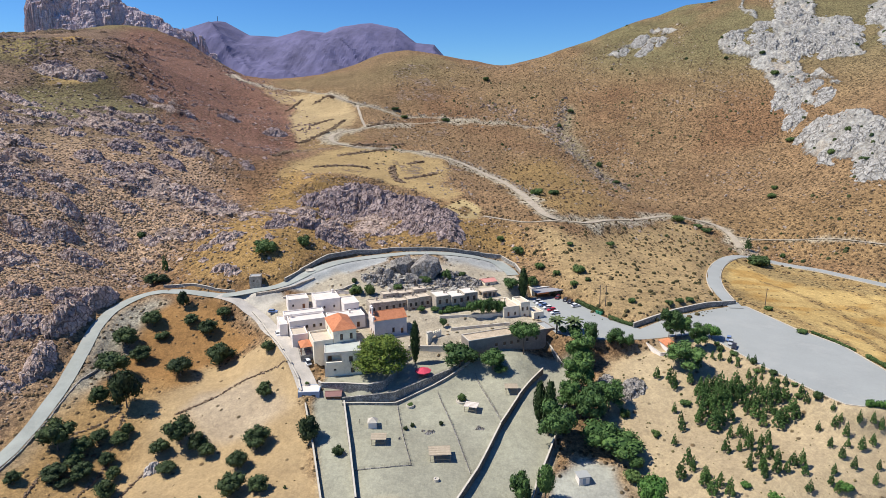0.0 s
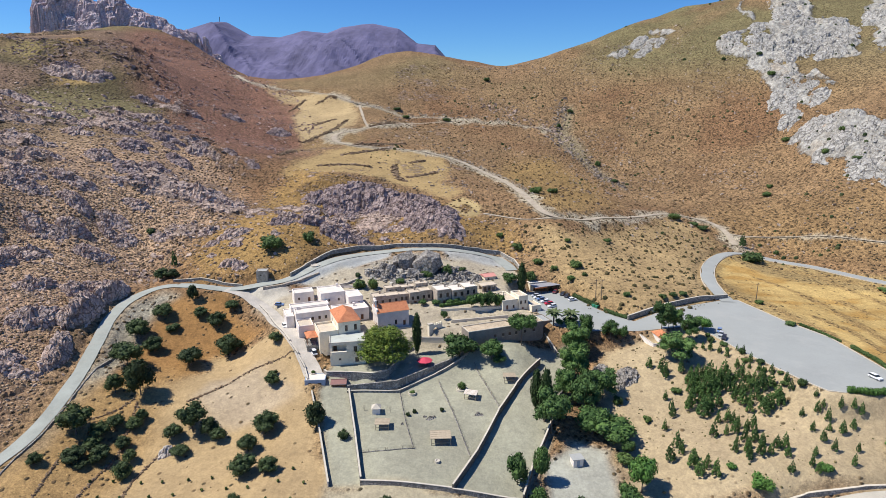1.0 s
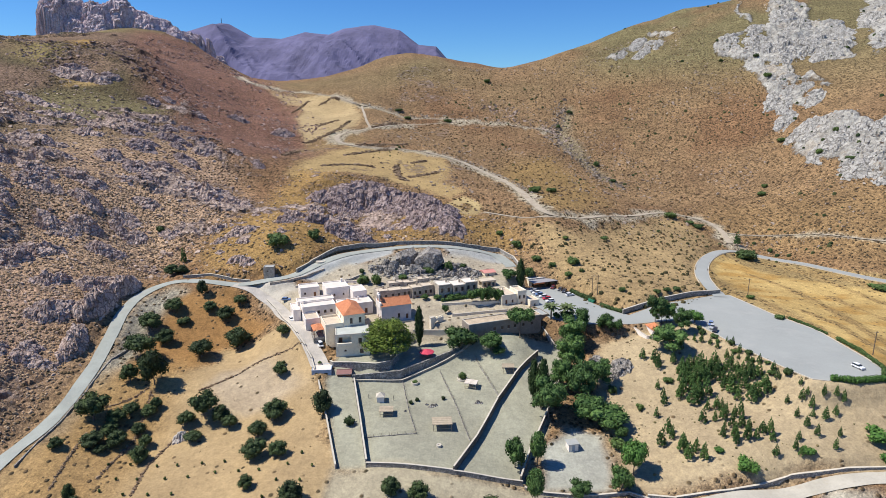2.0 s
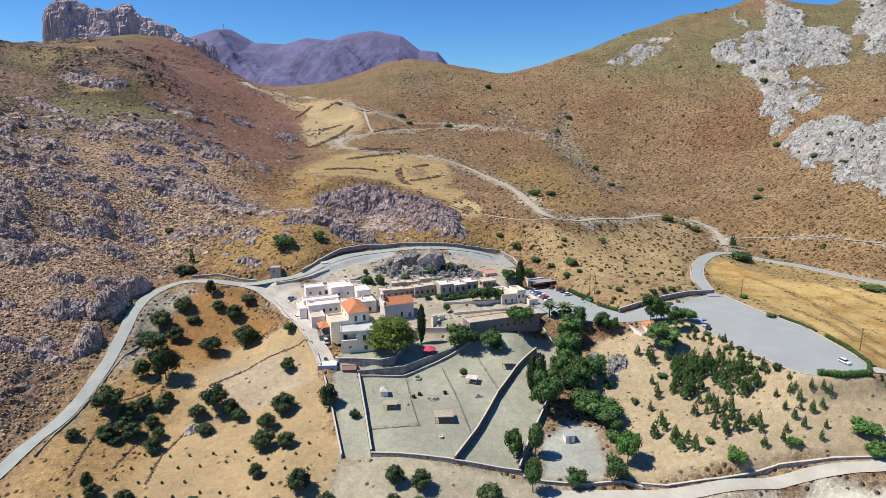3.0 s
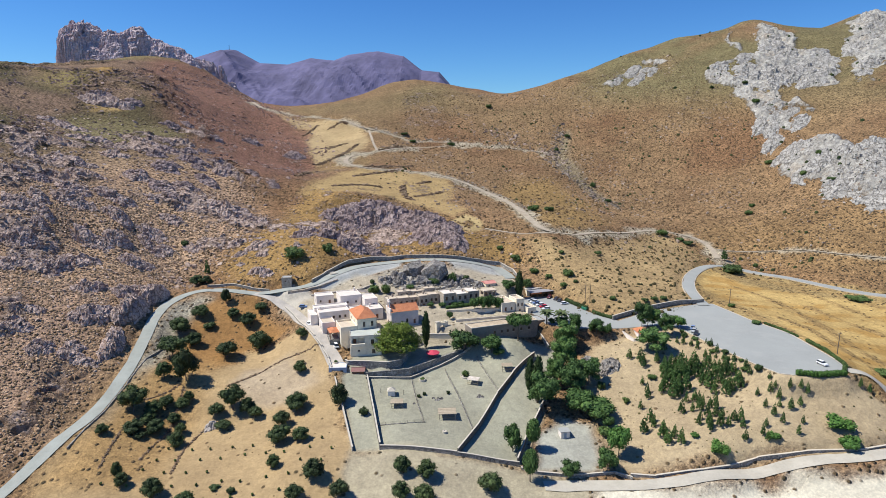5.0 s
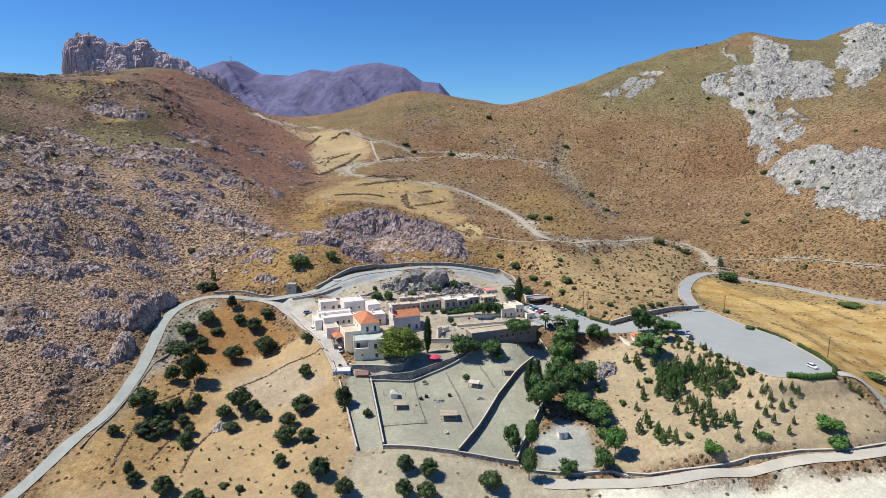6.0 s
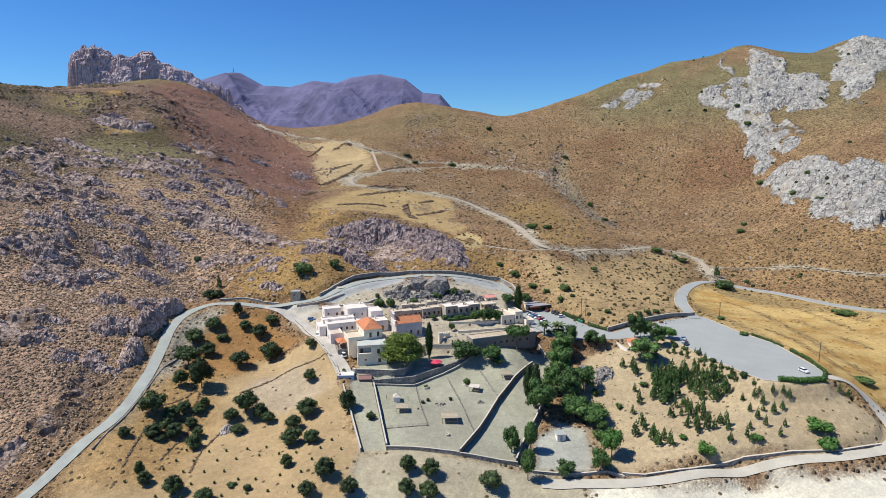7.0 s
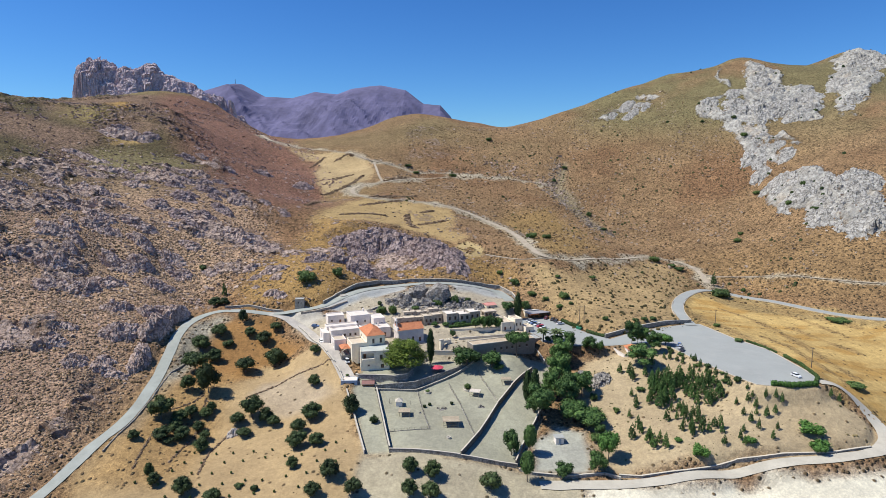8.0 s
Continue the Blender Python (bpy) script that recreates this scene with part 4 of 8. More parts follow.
    bm.faces.new(rings[1])
    return bm


def holder(name, label, category, x, y, z, turn=0.0, group="", scale=(1, 1, 1)):
    ob = new(name)
    ob.empty_display_size = 0.5
    ob.matrix_basis = pose(x, y, z, 0, 0, turn) @ Matrix.Diagonal((*scale, 1))
    return tagged(ob, label, category, group)


def wall_with_holes(bm, corner, along, length, z0, z1, holes, depth=0.35):
    """One side of a house: faces round its openings, and the reveals of these."""
    corner, along = Vector(corner), Vector(along)
    inward = Vector((-along.y, along.x, 0))
    us = sorted({0.0, length, *[u for h in holes for u in (h[0] - h[2] / 2, h[0] + h[2] / 2)]})
    zs = sorted({z0, z1, *[z for h in holes for z in (h[1], h[1] + h[3])]})

    def at(u, z, d=0.0):
        p = corner + along * u + inward * d
        return bm.verts.new((p.x, p.y, z))
    for ua, ub in zip(us, us[1:]):
        for za, zb in zip(zs, zs[1:]):
            um, zm = (ua + ub) / 2, (za + zb) / 2
            if any(abs(um - h[0]) < h[2] / 2 and h[1] < zm < h[1] + h[3] for h in holes):
                continue
            bm.faces.new((at(ua, za), at(ub, za), at(ub, zb), at(ua, zb)))
    for u, z, w, h in [h[:4] for h in holes]:
        c = [(u - w / 2, z), (u + w / 2, z), (u + w / 2, z + h), (u - w / 2, z + h)]
        for (ua, za), (ub, zb) in zip(c, c[1:] + c[:1]):
            bm.faces.new((at(ua, za), at(ua, za, depth), at(ub, zb, depth), at(ub, zb)))


def fit_opening(parent, corner, along, u, z, w, h, kind, depth=0.22):
    """The window or door that sits in an opening."""
    corner, along = Vector(corner), Vector(along)
    inward = Vector((-along.y, along.x, 0))
    turn = math.degrees(math.atan2(along.y, along.x))
    p = corner + along * u + inward * depth
    ob = None
    m = pose(p.x, p.y, z, 0, 0, turn)
    frame_w = 0.09
    if kind == "door":
        bm = box(-w / 2, 0, 0, w / 2, 0.07, h)
        for x0, x1 in ((-w / 2 + 0.08, -0.04), (0.04, w / 2 - 0.08)):
            bm_box(bm, x0, -0.03, 0.12, x1, 0.0, h * 0.45)
            bm_box(bm, x0, -0.03, h * 0.52, x1, 0.0, h - 0.12)
        ob = part("door", bm, WOOD_BROWN, parent, "brown wooden door")
        ob.matrix_basis = m
        part("door_handle", box(w * 0.3, -0.1, h * 0.47, w * 0.36, -0.03, h * 0.5), IRON, ob)
    elif kind == "void":
        return None
    else:
        bm = bmesh.new()
        for b4 in ((-w / 2, -frame_w / 2, 0, -w / 2 + frame_w, frame_w / 2, h), (w / 2 - frame_w, -frame_w / 2, 0, w / 2, frame_w / 2, h),
                   (-w / 2 + frame_w, -frame_w / 2, 0, w / 2 - frame_w, frame_w / 2, frame_w),
                   (-w / 2 + frame_w, -frame_w / 2, h - frame_w, w / 2 - frame_w, frame_w / 2, h),
                   (-frame_w / 2, -frame_w / 2, frame_w, frame_w / 2, frame_w / 2, h - frame_w)):
            bm_box(bm, *b4)
        ob = part("window", bm, WOOD_BROWN, parent, "brown-framed window")
        ob.matrix_basis = m
        for x0, x1 in ((-w / 2 + frame_w, -frame_w / 2), (frame_w / 2, w / 2 - frame_w)):
            part("pane", box(x0, 0.0, frame_w, x1, 0.02, h - frame_w), GLASS, ob)
        part("sill", box(-w / 2 - 0.1, -depth - 0.08, -0.12, w / 2 + 0.1, -depth + 0.2, -0.0), COPING, ob)
    return ob


# the monastery's own axes: u along its fronts, v up the slope
MON_TURN = 22.0
MON_C, MON_S = math.cos(radians(MON_TURN)), math.sin(radians(MON_TURN))


def mon(u, v):
    return -30 + MON_C * u - MON_S * v, 215 + MON_S * u + MON_C * v


def house(name, label, u0, u1, v0, v1, z0, z1, wall, roof, openings=(), kind="flat", rise=2.5, parapet=0.45, chimney=(), turn=None, at=None, category="house", group="", parapet_mat=None, overhang=0.35):
    """A house with walls, openings, roof. openings: side, along, sill over z0, width, height, what."""
    lx, ly = u1 - u0, v1 - v0
    x, y = at if at else mon((u0 + u1) / 2, (v0 + v1) / 2)
    ob = holder(name, label, category, x, y, z0, MON_TURN if turn is None else turn, group)
    h = z1 - z0
    sides = {"S": ((-lx / 2, -ly / 2, 0), (1, 0, 0), lx), "E": ((lx / 2, -ly / 2, 0), (0, 1, 0), ly), "N": ((lx / 2, ly / 2, 0), (-1, 0, 0), lx), "W": ((-lx / 2, ly / 2, 0), (0, -1, 0), ly)}
    bm = bmesh.new()
    for key, (corner, along, length) in sides.items():
        wall_with_holes(bm, corner, along, length, -3.0, h, [o[1:5] for o in openings if o[0] == key])
    bmesh.ops.remove_doubles(bm, verts=bm.verts, dist=0.001)
    part("wall", bm, wall, ob)
    for key, u, z, w, hh, what in openings:
        fit_opening(ob, sides[key][0], sides[key][1], u, z, w, hh, what)
    if kind == "flat":
        part("roof", box(-lx / 2 + 0.3, -ly / 2 + 0.3, h - 0.35, lx / 2 - 0.3, ly / 2 - 0.3, h - 0.02), roof, ob)
        bm = bmesh.new()
        t = 0.32
        for b4 in ((-lx / 2 - 0.02, -ly / 2 - 0.02, lx / 2 + 0.02, -ly / 2 + t), (-lx / 2 - 0.02, ly / 2 - t, lx / 2 + 0.02, ly / 2 + 0.02),
                   (-lx / 2 - 0.02, -ly / 2 + t, -lx / 2 + t, ly / 2 - t), (lx / 2 - t, -ly / 2 + t, lx / 2 + 0.02, ly / 2 - t)):
            bm_box(bm, b4[0], b4[1], h + 0.003, b4[2], b4[3], h + parapet)
        bmesh.ops.bevel(bm, geom=bm.edges[:], offset=0.05, segments=1, affect="EDGES")
        part("parapet", bm, parapet_mat or wall, ob)
    else:
        o = overhang
        X, Y, e = lx / 2 + o, ly / 2 + o, h - 0.12
        bm = bmesh.new()
        if kind == "hip":
            k = min(X, Y)
            ends = ((-X + k, 0, e + rise), (X - k, 0, e + rise)) if X > Y else ((0, -Y + k, e + rise), (0, Y - k, e + rise))
        else:
            ends = ((-X, 0, e + rise), (X, 0, e + rise))
        c = [bm.verts.new(p) for p in ((-X, -Y, e), (X, -Y, e), (X, Y, e), (-X, Y, e))]
        r = [bm.verts.new(p) for p in ends]
        if kind == "hip" and X <= Y:
            fs = ((c[0], c[1], r[0]), (c[1], c[2], r[1], r[0]), (c[2], c[3], r[1]), (c[3], c[0], r[0], r[1]))
        else:
            fs = ((c[0], c[1], r[1], r[0]), (c[1], c[2], r[1]), (c[2], c[3], r[0], r[1]), (c[3], c[0], r[0]))
        for f in fs:
            bm.faces.new(f)
        bm.faces.new(c[::-1])
        bmesh.ops.subdivide_edges(bm, edges=bm.edges[:], cuts=1)
        part("roof", bm, roof, ob, "orange clay tiles" if roof is TILES else "")
        bm = bmesh.new()
        tube(bm, Vector(ends[0]) + Vector((0, 0, 0.02)), Vector(ends[1]) + Vector((0, 0, 0.02)), 0.14, 0.14, 6)
        part("ridge", bm, roof, ob)
        for b4 in ((-X + 0.05, -Y + 0.05, X - 0.05, -Y + 0.2), (-X + 0.05, Y - 0.2, X - 0.05, Y - 0.05)):
            part("eaves_board", box(b4[0], b4[1], e - 0.16, b4[2], b4[3], e - 0.01), COPING, ob)
    for cx, cy in chimney:
        bm = box(cx - 0.35, cy - 0.3, h - 0.3, cx + 0.35, cy + 0.3, h + 1.3, 0.04)
        bm_box(bm, cx - 0.45, cy - 0.4, h + 1.3, cx + 0.45, cy + 0.4, h + 1.45)
        part("chimney", bm, wall, ob)
    return ob


# ---- the monastery ----
w_, d_ = "window", "door"
front = house("front_house", "two-storey cream house with a recessed balcony", 0, 13.0, 0, 9.4, 8.0, 16.9, CREAM, ROOF_SCREED,
              [("S", 3.4, 4.9, 5.2, 3.0, "void"), ("S", 9.3, 5.2, 1.3, 2.0, w_), ("S", 3.6, 2.1, 0.8, 0.7, w_), ("S", 9.8, 1.0, 1.4, 1.8, w_), ("W", 2.2, 5.2, 0.9, 1.6, w_), ("W", 5.0, 5.2, 0.9, 1.6, w_),
               ("W", 7.6, 5.2, 0.9, 1.5, w_), ("W", 6.0, 1.4, 0.9, 1.2, w_), ("E", 6, 5.2, 1.0, 1.6, w_)], parapet=0.25, parapet_mat=COPING, turn=11, at=(-36.4, 197.0))
# the balcony: a niche in the upper floor with a solid parapet
_b = bmesh.new()
for _q in ((-5.7, -4.7, 4.6, -0.5, -1.9, 4.88), (-5.7, -4.7, 7.92, -0.5, -1.9, 8.1), (-5.9, -4.4, 4.9, -5.72, -1.9, 7.9), (-0.48, -4.4, 4.9, -0.3, -1.9, 7.9), (-5.7, -2.1, 4.9, -0.5, -1.9, 7.9)):
    bm_box(_b, *_q)
part("balcony_niche", _b, CREAM, front, "cream plaster balcony niche")
part("balcony_parapet", box(-5.9, -5.6, 4.45, -0.3, -4.75, 5.75, 0.05), CREAM, front, "solid cream balcony parapet")
part("balcony_door", box(-5.2, -2.2, 4.9, -3.9, -2.1, 7.3), WOOD_BROWN, front, "brown wooden door")
house("tiled_house", "cream upper house with an orange hipped tile roof", -14.9, -6.4, -9.9, 5.4, 14.0, 21.8, CREAM, TILES,
      [("S", 3.0, 3.9, 1.1, 2.3, w_), ("S", 6.6, 3.9, 1.1, 2.3, w_), ("W", 4, 4.2, 1.0, 1.6, w_), ("W", 9, 4.2, 1.0, 1.6, w_), ("E", 5, 4.2, 1.0, 1.6, w_)], kind="hip", rise=3.0)
house("terrace_annex", "cream annex with a roof terrace and brown door", -22.2, -15.0, -9.9, 1.0, 12.0, 18.0, CREAM, ROOF_PALE,
      [("W", 3, 2.2, 0.9, 1.4, w_), ("W", 7, 2.2, 0.9, 1.4, w_), ("S", 5.2, 2.9, 1.2, 2.1, d_), ("E", 2.5, 0.3, 1.2, 2.2, d_)], parapet=0.8)
house("guest_house", "long whitewashed low house with small windows", -28.0, -14.0, 9.5, 16.5, 14.6, 20.0, WHITEWASH, ROOF_WHITE,
      [("S", 3.4, 2.2, 0.9, 1.3, w_), ("S", 6.6, 2.4, 1.0, 1.3, w_), ("S", 9.4, 2.4, 1.0, 1.3, w_), ("S", 12, 2.4, 1.0, 1.3, w_), ("W", 3, 0.9, 1.0, 2.0, d_)], parapet=0.5, chimney=[(-5.5, 2.6)])
house("west_porch", "small whitewashed lean-to house", -28.2, -22.4, 1.2, 9.3, 12.8, 17.6, WHITEWASH, ROOF_PALE,
      [("W", 2.5, 0.9, 1.0, 2.1, d_), ("W", 5.5, 1.9, 0.8, 1.1, w_), ("S", 2.8, 1.9, 0.8, 1.1, w_)], parapet=0.5)
house("terrace_house", "whitewashed terrace block behind the guest house", -29.0, -13.2, 16.7, 22.0, 15.6, 20.4, WHITEWASH, ROOF_WHITE, [("W", 2.5, 1.4, 0.9, 1.3, w_)], parapet=0.4)
house("white_house", "tall whitewashed house with a flat roof", -15.5, -5.2, 22.2, 32.5, 16.8, 23.4, WHITEWASH, ROOF_WHITE,
      [("S", 3.5, 3.0, 0.8, 1.0, w_), ("S", 7.6, 3.0, 0.8, 1.0, w_), ("E", 3, 3.0, 0.8, 1.1, w_)], parapet=0.3, chimney=[(3.6, 3.8)])
house("white_house", "whitewashed house with two small windows", -5.0, 1.2, 15.8, 25.5, 16.4, 22.6, WHITEWASH, ROOF_WHITE,
      [("S", 1.5, 2.8, 0.9, 1.2, w_), ("S", 4.4, 2.8, 0.8, 1.2, w_)], parapet=0.3)
house("middle_house", "low whitewashed house between the courts", -12.8, 1.6, 7.6, 15.6, 14.8, 19.8, WHITEWASH, ROOF_WHITE,
      [("S", 11.5, 0.4, 1.2, 2.2, d_), ("S", 8.5, 1.8, 0.9, 1.2, w_), ("E", 3, 1.8, 0.9, 1.2, w_)], parapet=0.35, chimney=[(2, 1)])
house("corner_house", "small whitewashed house with a stepped gable", -25.6, -17.0, 31.0, 38.0, 17.4, 22.0, WHITEWASH, ROOF_WHITE,
      [("S", 2.0, 1.7, 0.8, 1.0, w_), ("S", 6.4, 0.4, 1.1, 2.1, d_), ("W", 3.5, 1.6, 0.8, 1.0, w_)], parapet=0.4)
house("white_shed", "low whitewashed outbuilding by the lane", -31.5, -28.4, 12.0, 22.0, 15.0, 18.6, WHITEWASH, ROOF_WHITE, [("W", 4, 0.4, 1.2, 2.0, d_)], parapet=0.3)

church = house("church", "pale stone church with an orange tiled roof", 2.9, 16.0, -1.8, 6.2, 12.2, 20.4, plain("lilac_limewash", (0.70, 0.615, 0.565), 0.9, 0.1, 0.4, 3.0, dirt=(0.56, 0.47, 0.41)), TILES,
               [("S", 7.6, 2.4, 1.0, 2.0, w_), ("S", 11.2, 1.6, 1.1, 2.2, d_), ("W", 3, 1.0, 1.2, 2.3, d_), ("W", 5.6, 1.0, 1.2, 2.3, d_)], kind="gable", rise=2.6, category="church", overhang=0.25)
_b = box(-6.95, -3.6, 7.0, -6.35, 3.6, 9.6)
bm_box(_b, -6.95, -1.6, 9.6, -6.35, -1.0, 12.2)
bm_box(_b, -6.95, 1.0, 9.6, -6.35, 1.6, 12.2)
bm_box(_b, -7.0, -1.7, 12.2, -6.3, 1.7, 12.8)
bm_box(_b, -6.9, -0.8, 12.8, -6.4, 0.8, 13.4)
part("bell_gable", _b, WHITEWASH, church, "white bell gable with one arch")
_b = bmesh.new()
bmesh.ops.create_cone(_b, cap_ends=True, segments=12, radius1=0.42, radius2=0.15, depth=0.7, matrix=Matrix.Translation((-6.65, 0, 11.4)))
part("bell", _b, IRON, church)
_b = box(-6.7, -0.06, 13.4, -6.6, 0.06, 14.4)
bm_box(_b, -6.7, -0.35, 13.9, -6.6, 0.35, 14.02)
part("cross", _b, IRON, church)
_ = part("plinth", box(-6.9, -5.6, -1.5, 6.9, -4.1, 1.2), COPING, church)

for _i, (_u0, _u1, _dv, _dz) in enumerate(((5.5, 11.2, 0.0, 0.3), (11.3, 17.6, 0.4, 0.0), (17.7, 22.0, 1.2, -0.4), (22.1, 27.2, 0.0, 0.2), (27.3, 32.6, 0.2, 0.4))):
    _l = _u1 - _u0
    house("monks_cell", "old stone monks' cell with a flat lime roof", _u0, _u1, 14.5 + _dv, 20.5, 15.0, 21.4 + _dz, STONE_OLD, ROOF_PALE,
          [("S", _l * 0.27, 3.3, 1.1, 1.7, w_), ("S", _l * 0.73, 3.3, 1.1, 1.7, w_), ("S", _l * 0.5, 0.6, 1.2, 2.1, d_)], parapet=0.3, group="row of cells",
          chimney=[(_l * 0.2, 1.2)] if _i in (0, 3) else ())
for _u0, _u1, _v0, _z in ((13.0, 20.0, 20.8, 23.0), (20.2, 27.0, 20.8, 22.6), (27.2, 33.0, 21.0, 23.4)):
    house("upper_cell", "old stone upper cell with a flat lime roof", _u0, _u1, _v0, _v0 + 4.6, 17.5, _z, STONE_OLD, ROOF_PALE,
          [("S", 2.0, 3.6, 0.8, 1.1, w_), ("S", 4.8, 3.6, 0.8, 1.1, w_)], parapet=0.25, group="upper cells", chimney=[(0.4, 0.6)])
for _u0, _u1, _roof, _z in ((33.0, 39.6, ROOF_WHITE, 23.0), (39.8, 46.0, ROOF_WHITE, 22.4), (46.2, 52.4, ROOF_WHITE, 22.9)):
    _l = _u1 - _u0
    house("east_cell", "old stone monks' cell with a white flat roof", _u0, _u1, 9.2 if _z > 22.5 else 8.4, 17.0, 15.6, _z, STONE_OLD, _roof,
          [("S", _l * 0.25, 4.0, 1.2, 2.0, w_), ("S", _l * 0.74, 4.0, 1.2, 2.0, w_), ("S", _l * 0.5, 0.6, 1.1, 2.1, d_)], parapet=0.3, group="east row of cells", parapet_mat=COPING,
          chimney=[(_l * 0.3, 0.5)])
house("abbot_house", "cream rendered corner house with roof terraces", 58.5, 66.0, -4.0, 8.0, 12.4, 18.9, CREAM, ROOF_PALE,
      [("S", 2.2, 2.6, 1.0, 2.0, d_), ("S", 5.4, 3.0, 0.9, 1.4, w_), ("E", 3, 3.2, 0.9, 1.4, w_), ("W", 4, 3.2, 0.9, 1.4, w_)], parapet=0.5, chimney=[(1, 3)])
house("abbot_wing", "taller cream rendered wing with brown windows", 66.2, 70.6, -4.6, 3.5, 12.0, 20.2, CREAM, ROOF_PALE,
      [("S", 1.0, 5.0, 0.9, 1.6, w_), ("S", 3.2, 5.0, 0.9, 1.6, w_), ("S", 2.0, 1.4, 1.0, 2.0, d_), ("E", 2.5, 4.8, 1.0, 1.6, w_), ("E", 5.5, 4.8, 1.0, 1.6, w_)], parapet=0.6)
house("gate_house", "low cream gate house with a flat roof", 70.8, 75.5, -8.0, -1.0, 12.0, 16.4, CREAM, ROOF_PALE, [("E", 2.5, 0.4, 1.3, 2.2, d_), ("S", 2.3, 1.8, 0.9, 1.2, w_)], parapet=0.4)
house("museum", "long dark stone building with a pale streaked roof", 32.5, 66.0, -25.5, -18.5, 9.0, 16.3, STONE_DARK, plain("streaked_tan_roof", (0.47, 0.37, 0.255), 0.95, 0.3, 0.35, 1.4, dirt=(0.30, 0.21, 0.13)),
      [("S", _u, 3.6, 1.1, 1.3, w_) for _u in (11.5, 15.0, 18.0, 21.0, 25.0, 29.0)], parapet=0.35, parapet_mat=COPING)
house("store_house", "dark stone store with a grey roof", 66.3, 72.2, -22.0, -14.0, 8.0, 14.6, STONE_DARK, ROOF_GREY, [("S", 4.4, 0.6, 1.3, 1.6, w_)], parapet=0.25)
house("pink_hut", "small cream hut with a pink roof", 65.0, 71.0, 27.5, 33.5, 17.6, 21.0, CREAM, ROOF_PINK, [("S", 2.0, 0.8, 1.0, 1.8, d_), ("E", 3.0, 1.3, 1.1, 1.2, w_)], kind="gable", rise=0.9)
house("roadside_hut", "small square stone hut with a flat roof", 0, 5.0, 0, 4.6, 22.0, 26.4, STONE_OLD, ROOF_GREY, [("S", 2.0, 2.0, 0.7, 0.8, w_), ("E", 2.2, 1.2, 0.9, 1.8, d_)], turn=8, at=(-86.0, 257.5), parapet=0.2, category="hut")
house("gate_store", "low white-roofed store below the terrace", 0, 7.2, 0, 5.6, 3.6, 6.9, plain("blue_grey_wall", (0.36, 0.42, 0.5), 0.8, 0.1, 0.5, 3.0), ROOF_WHITE, [("S", 1.8, 0.3, 1.1, 2.0, d_), ("S", 5.2, 1.2, 1.4, 1.0, w_)], turn=4, at=(-46.0, 184.6), parapet=0.12,
      category="shed")
house("wood_shed", "small reddish wooden shed with a low gable", 0, 5.0, 0, 3.8, 3.4, 5.6, WOOD_BROWN, plain("rusty_sheet", (0.25, 0.12, 0.1), 0.7, 0.2, 0.8, 5.0), [("S", 2.5, 0.2, 1.2, 1.7, d_)], kind="gable", rise=0.9, turn=4, at=(-37.6, 183.7), category="shed")
house("chapel", "small white chapel with an orange tiled roof", 0, 4.6, 0, 7.0, 9.2, 14.8, WHITEWASH, TILES, [("S", 2.3, 0.4, 1.1, 2.1, d_), ("W", 3.5, 1.8, 0.7, 1.1, w_)], kind="hip", rise=1.7, turn=8, at=(85.4, 206.0), category="chapel")


def restaurant():
    ob = holder("restaurant", "low roadside taverna with a grey canopy and flat roofs", "restaurant", 47.0, 268.5, 14.0, 22)
    bm = bmesh.new()
    for corner, along, ln in (((-6, -2, 0), (1, 0, 0), 12), ((6, -2, 0), (0, 1, 0), 8), ((6, 6, 0), (-1, 0, 0), 12), ((-6, 6, 0), (0, -1, 0), 8)):
        wall_with_holes(bm, corner, along, ln, -2, 3.9, [(2.5, 0.2, 1.4, 2.2), (6.0, 0.9, 2.0, 1.4), (9.5, 0.9, 2.0, 1.4)] if along[0] == 1 else [])
    part("wall", bm, CREAM, ob)
    for u, z, w, h, k in ((2.5, 0.2, 1.4, 2.2, d_), (6.0, 0.9, 2.0, 1.4, w_), (9.5, 0.9, 2.0, 1.4, w_)):
        fit_opening(ob, (-6, -2, 0), (1, 0, 0), u, z, w, h, k)
    part("roof", box(-6.3, -2.3, 3.9, 6.3, 6.3, 4.15, 0.04), ROOF_WHITE, ob)
    part("upper_roof", box(-5.0, 1.0, 4.15, 3.0, 6.0, 5.2, 0.05), ROOF_PALE, ob)
    part("canopy", box(-6.6, -8.0, 3.3, 7.6, -2.05, 3.5, 0.04), plain("grey_sheet_canopy", (0.30, 0.29, 0.30), 0.6, 0.1, 0.5, 4.0), ob, "grey sheet canopy over the terrace")
    for i in range(5):
        part("post", box(-6.3 + i * 3.35, -7.8, 0, -6.15 + i * 3.35, -7.65, 3.3), WOOD_BROWN, ob)
    part("front_board", box(-6.6, -8.12, 2.75, -0.5, -8.02, 3.3), plain("orange_board", (0.55, 0.16, 0.04), 0.7, 0.1, 1, 5), ob, "orange board under the canopy")


restaurant()


def portico():
    x, y = mon(61.5, 17.5)
    ob = holder("stone_portico", "old stone portico of square piers and a flat top", "portico", x, y, 16.5, MON_TURN)
    for i, px_ in enumerate((-3.2, -1.0, 1.2, 3.2)):
        part("pier", box(px_ - 0.35, -2.0, -1.5, px_ + 0.35, -1.2, 3.6, 0.04), STONE_OLD, ob)
    part("rear_wall", box(-3.6, 1.6, -1.5, 3.6, 2.2, 3.6), STONE_OLD, ob)
    part("top", box(-3.8, -2.3, 3.6, 3.8, 2.4, 4.3, 0.06), ROOF_PALE, ob)


portico()


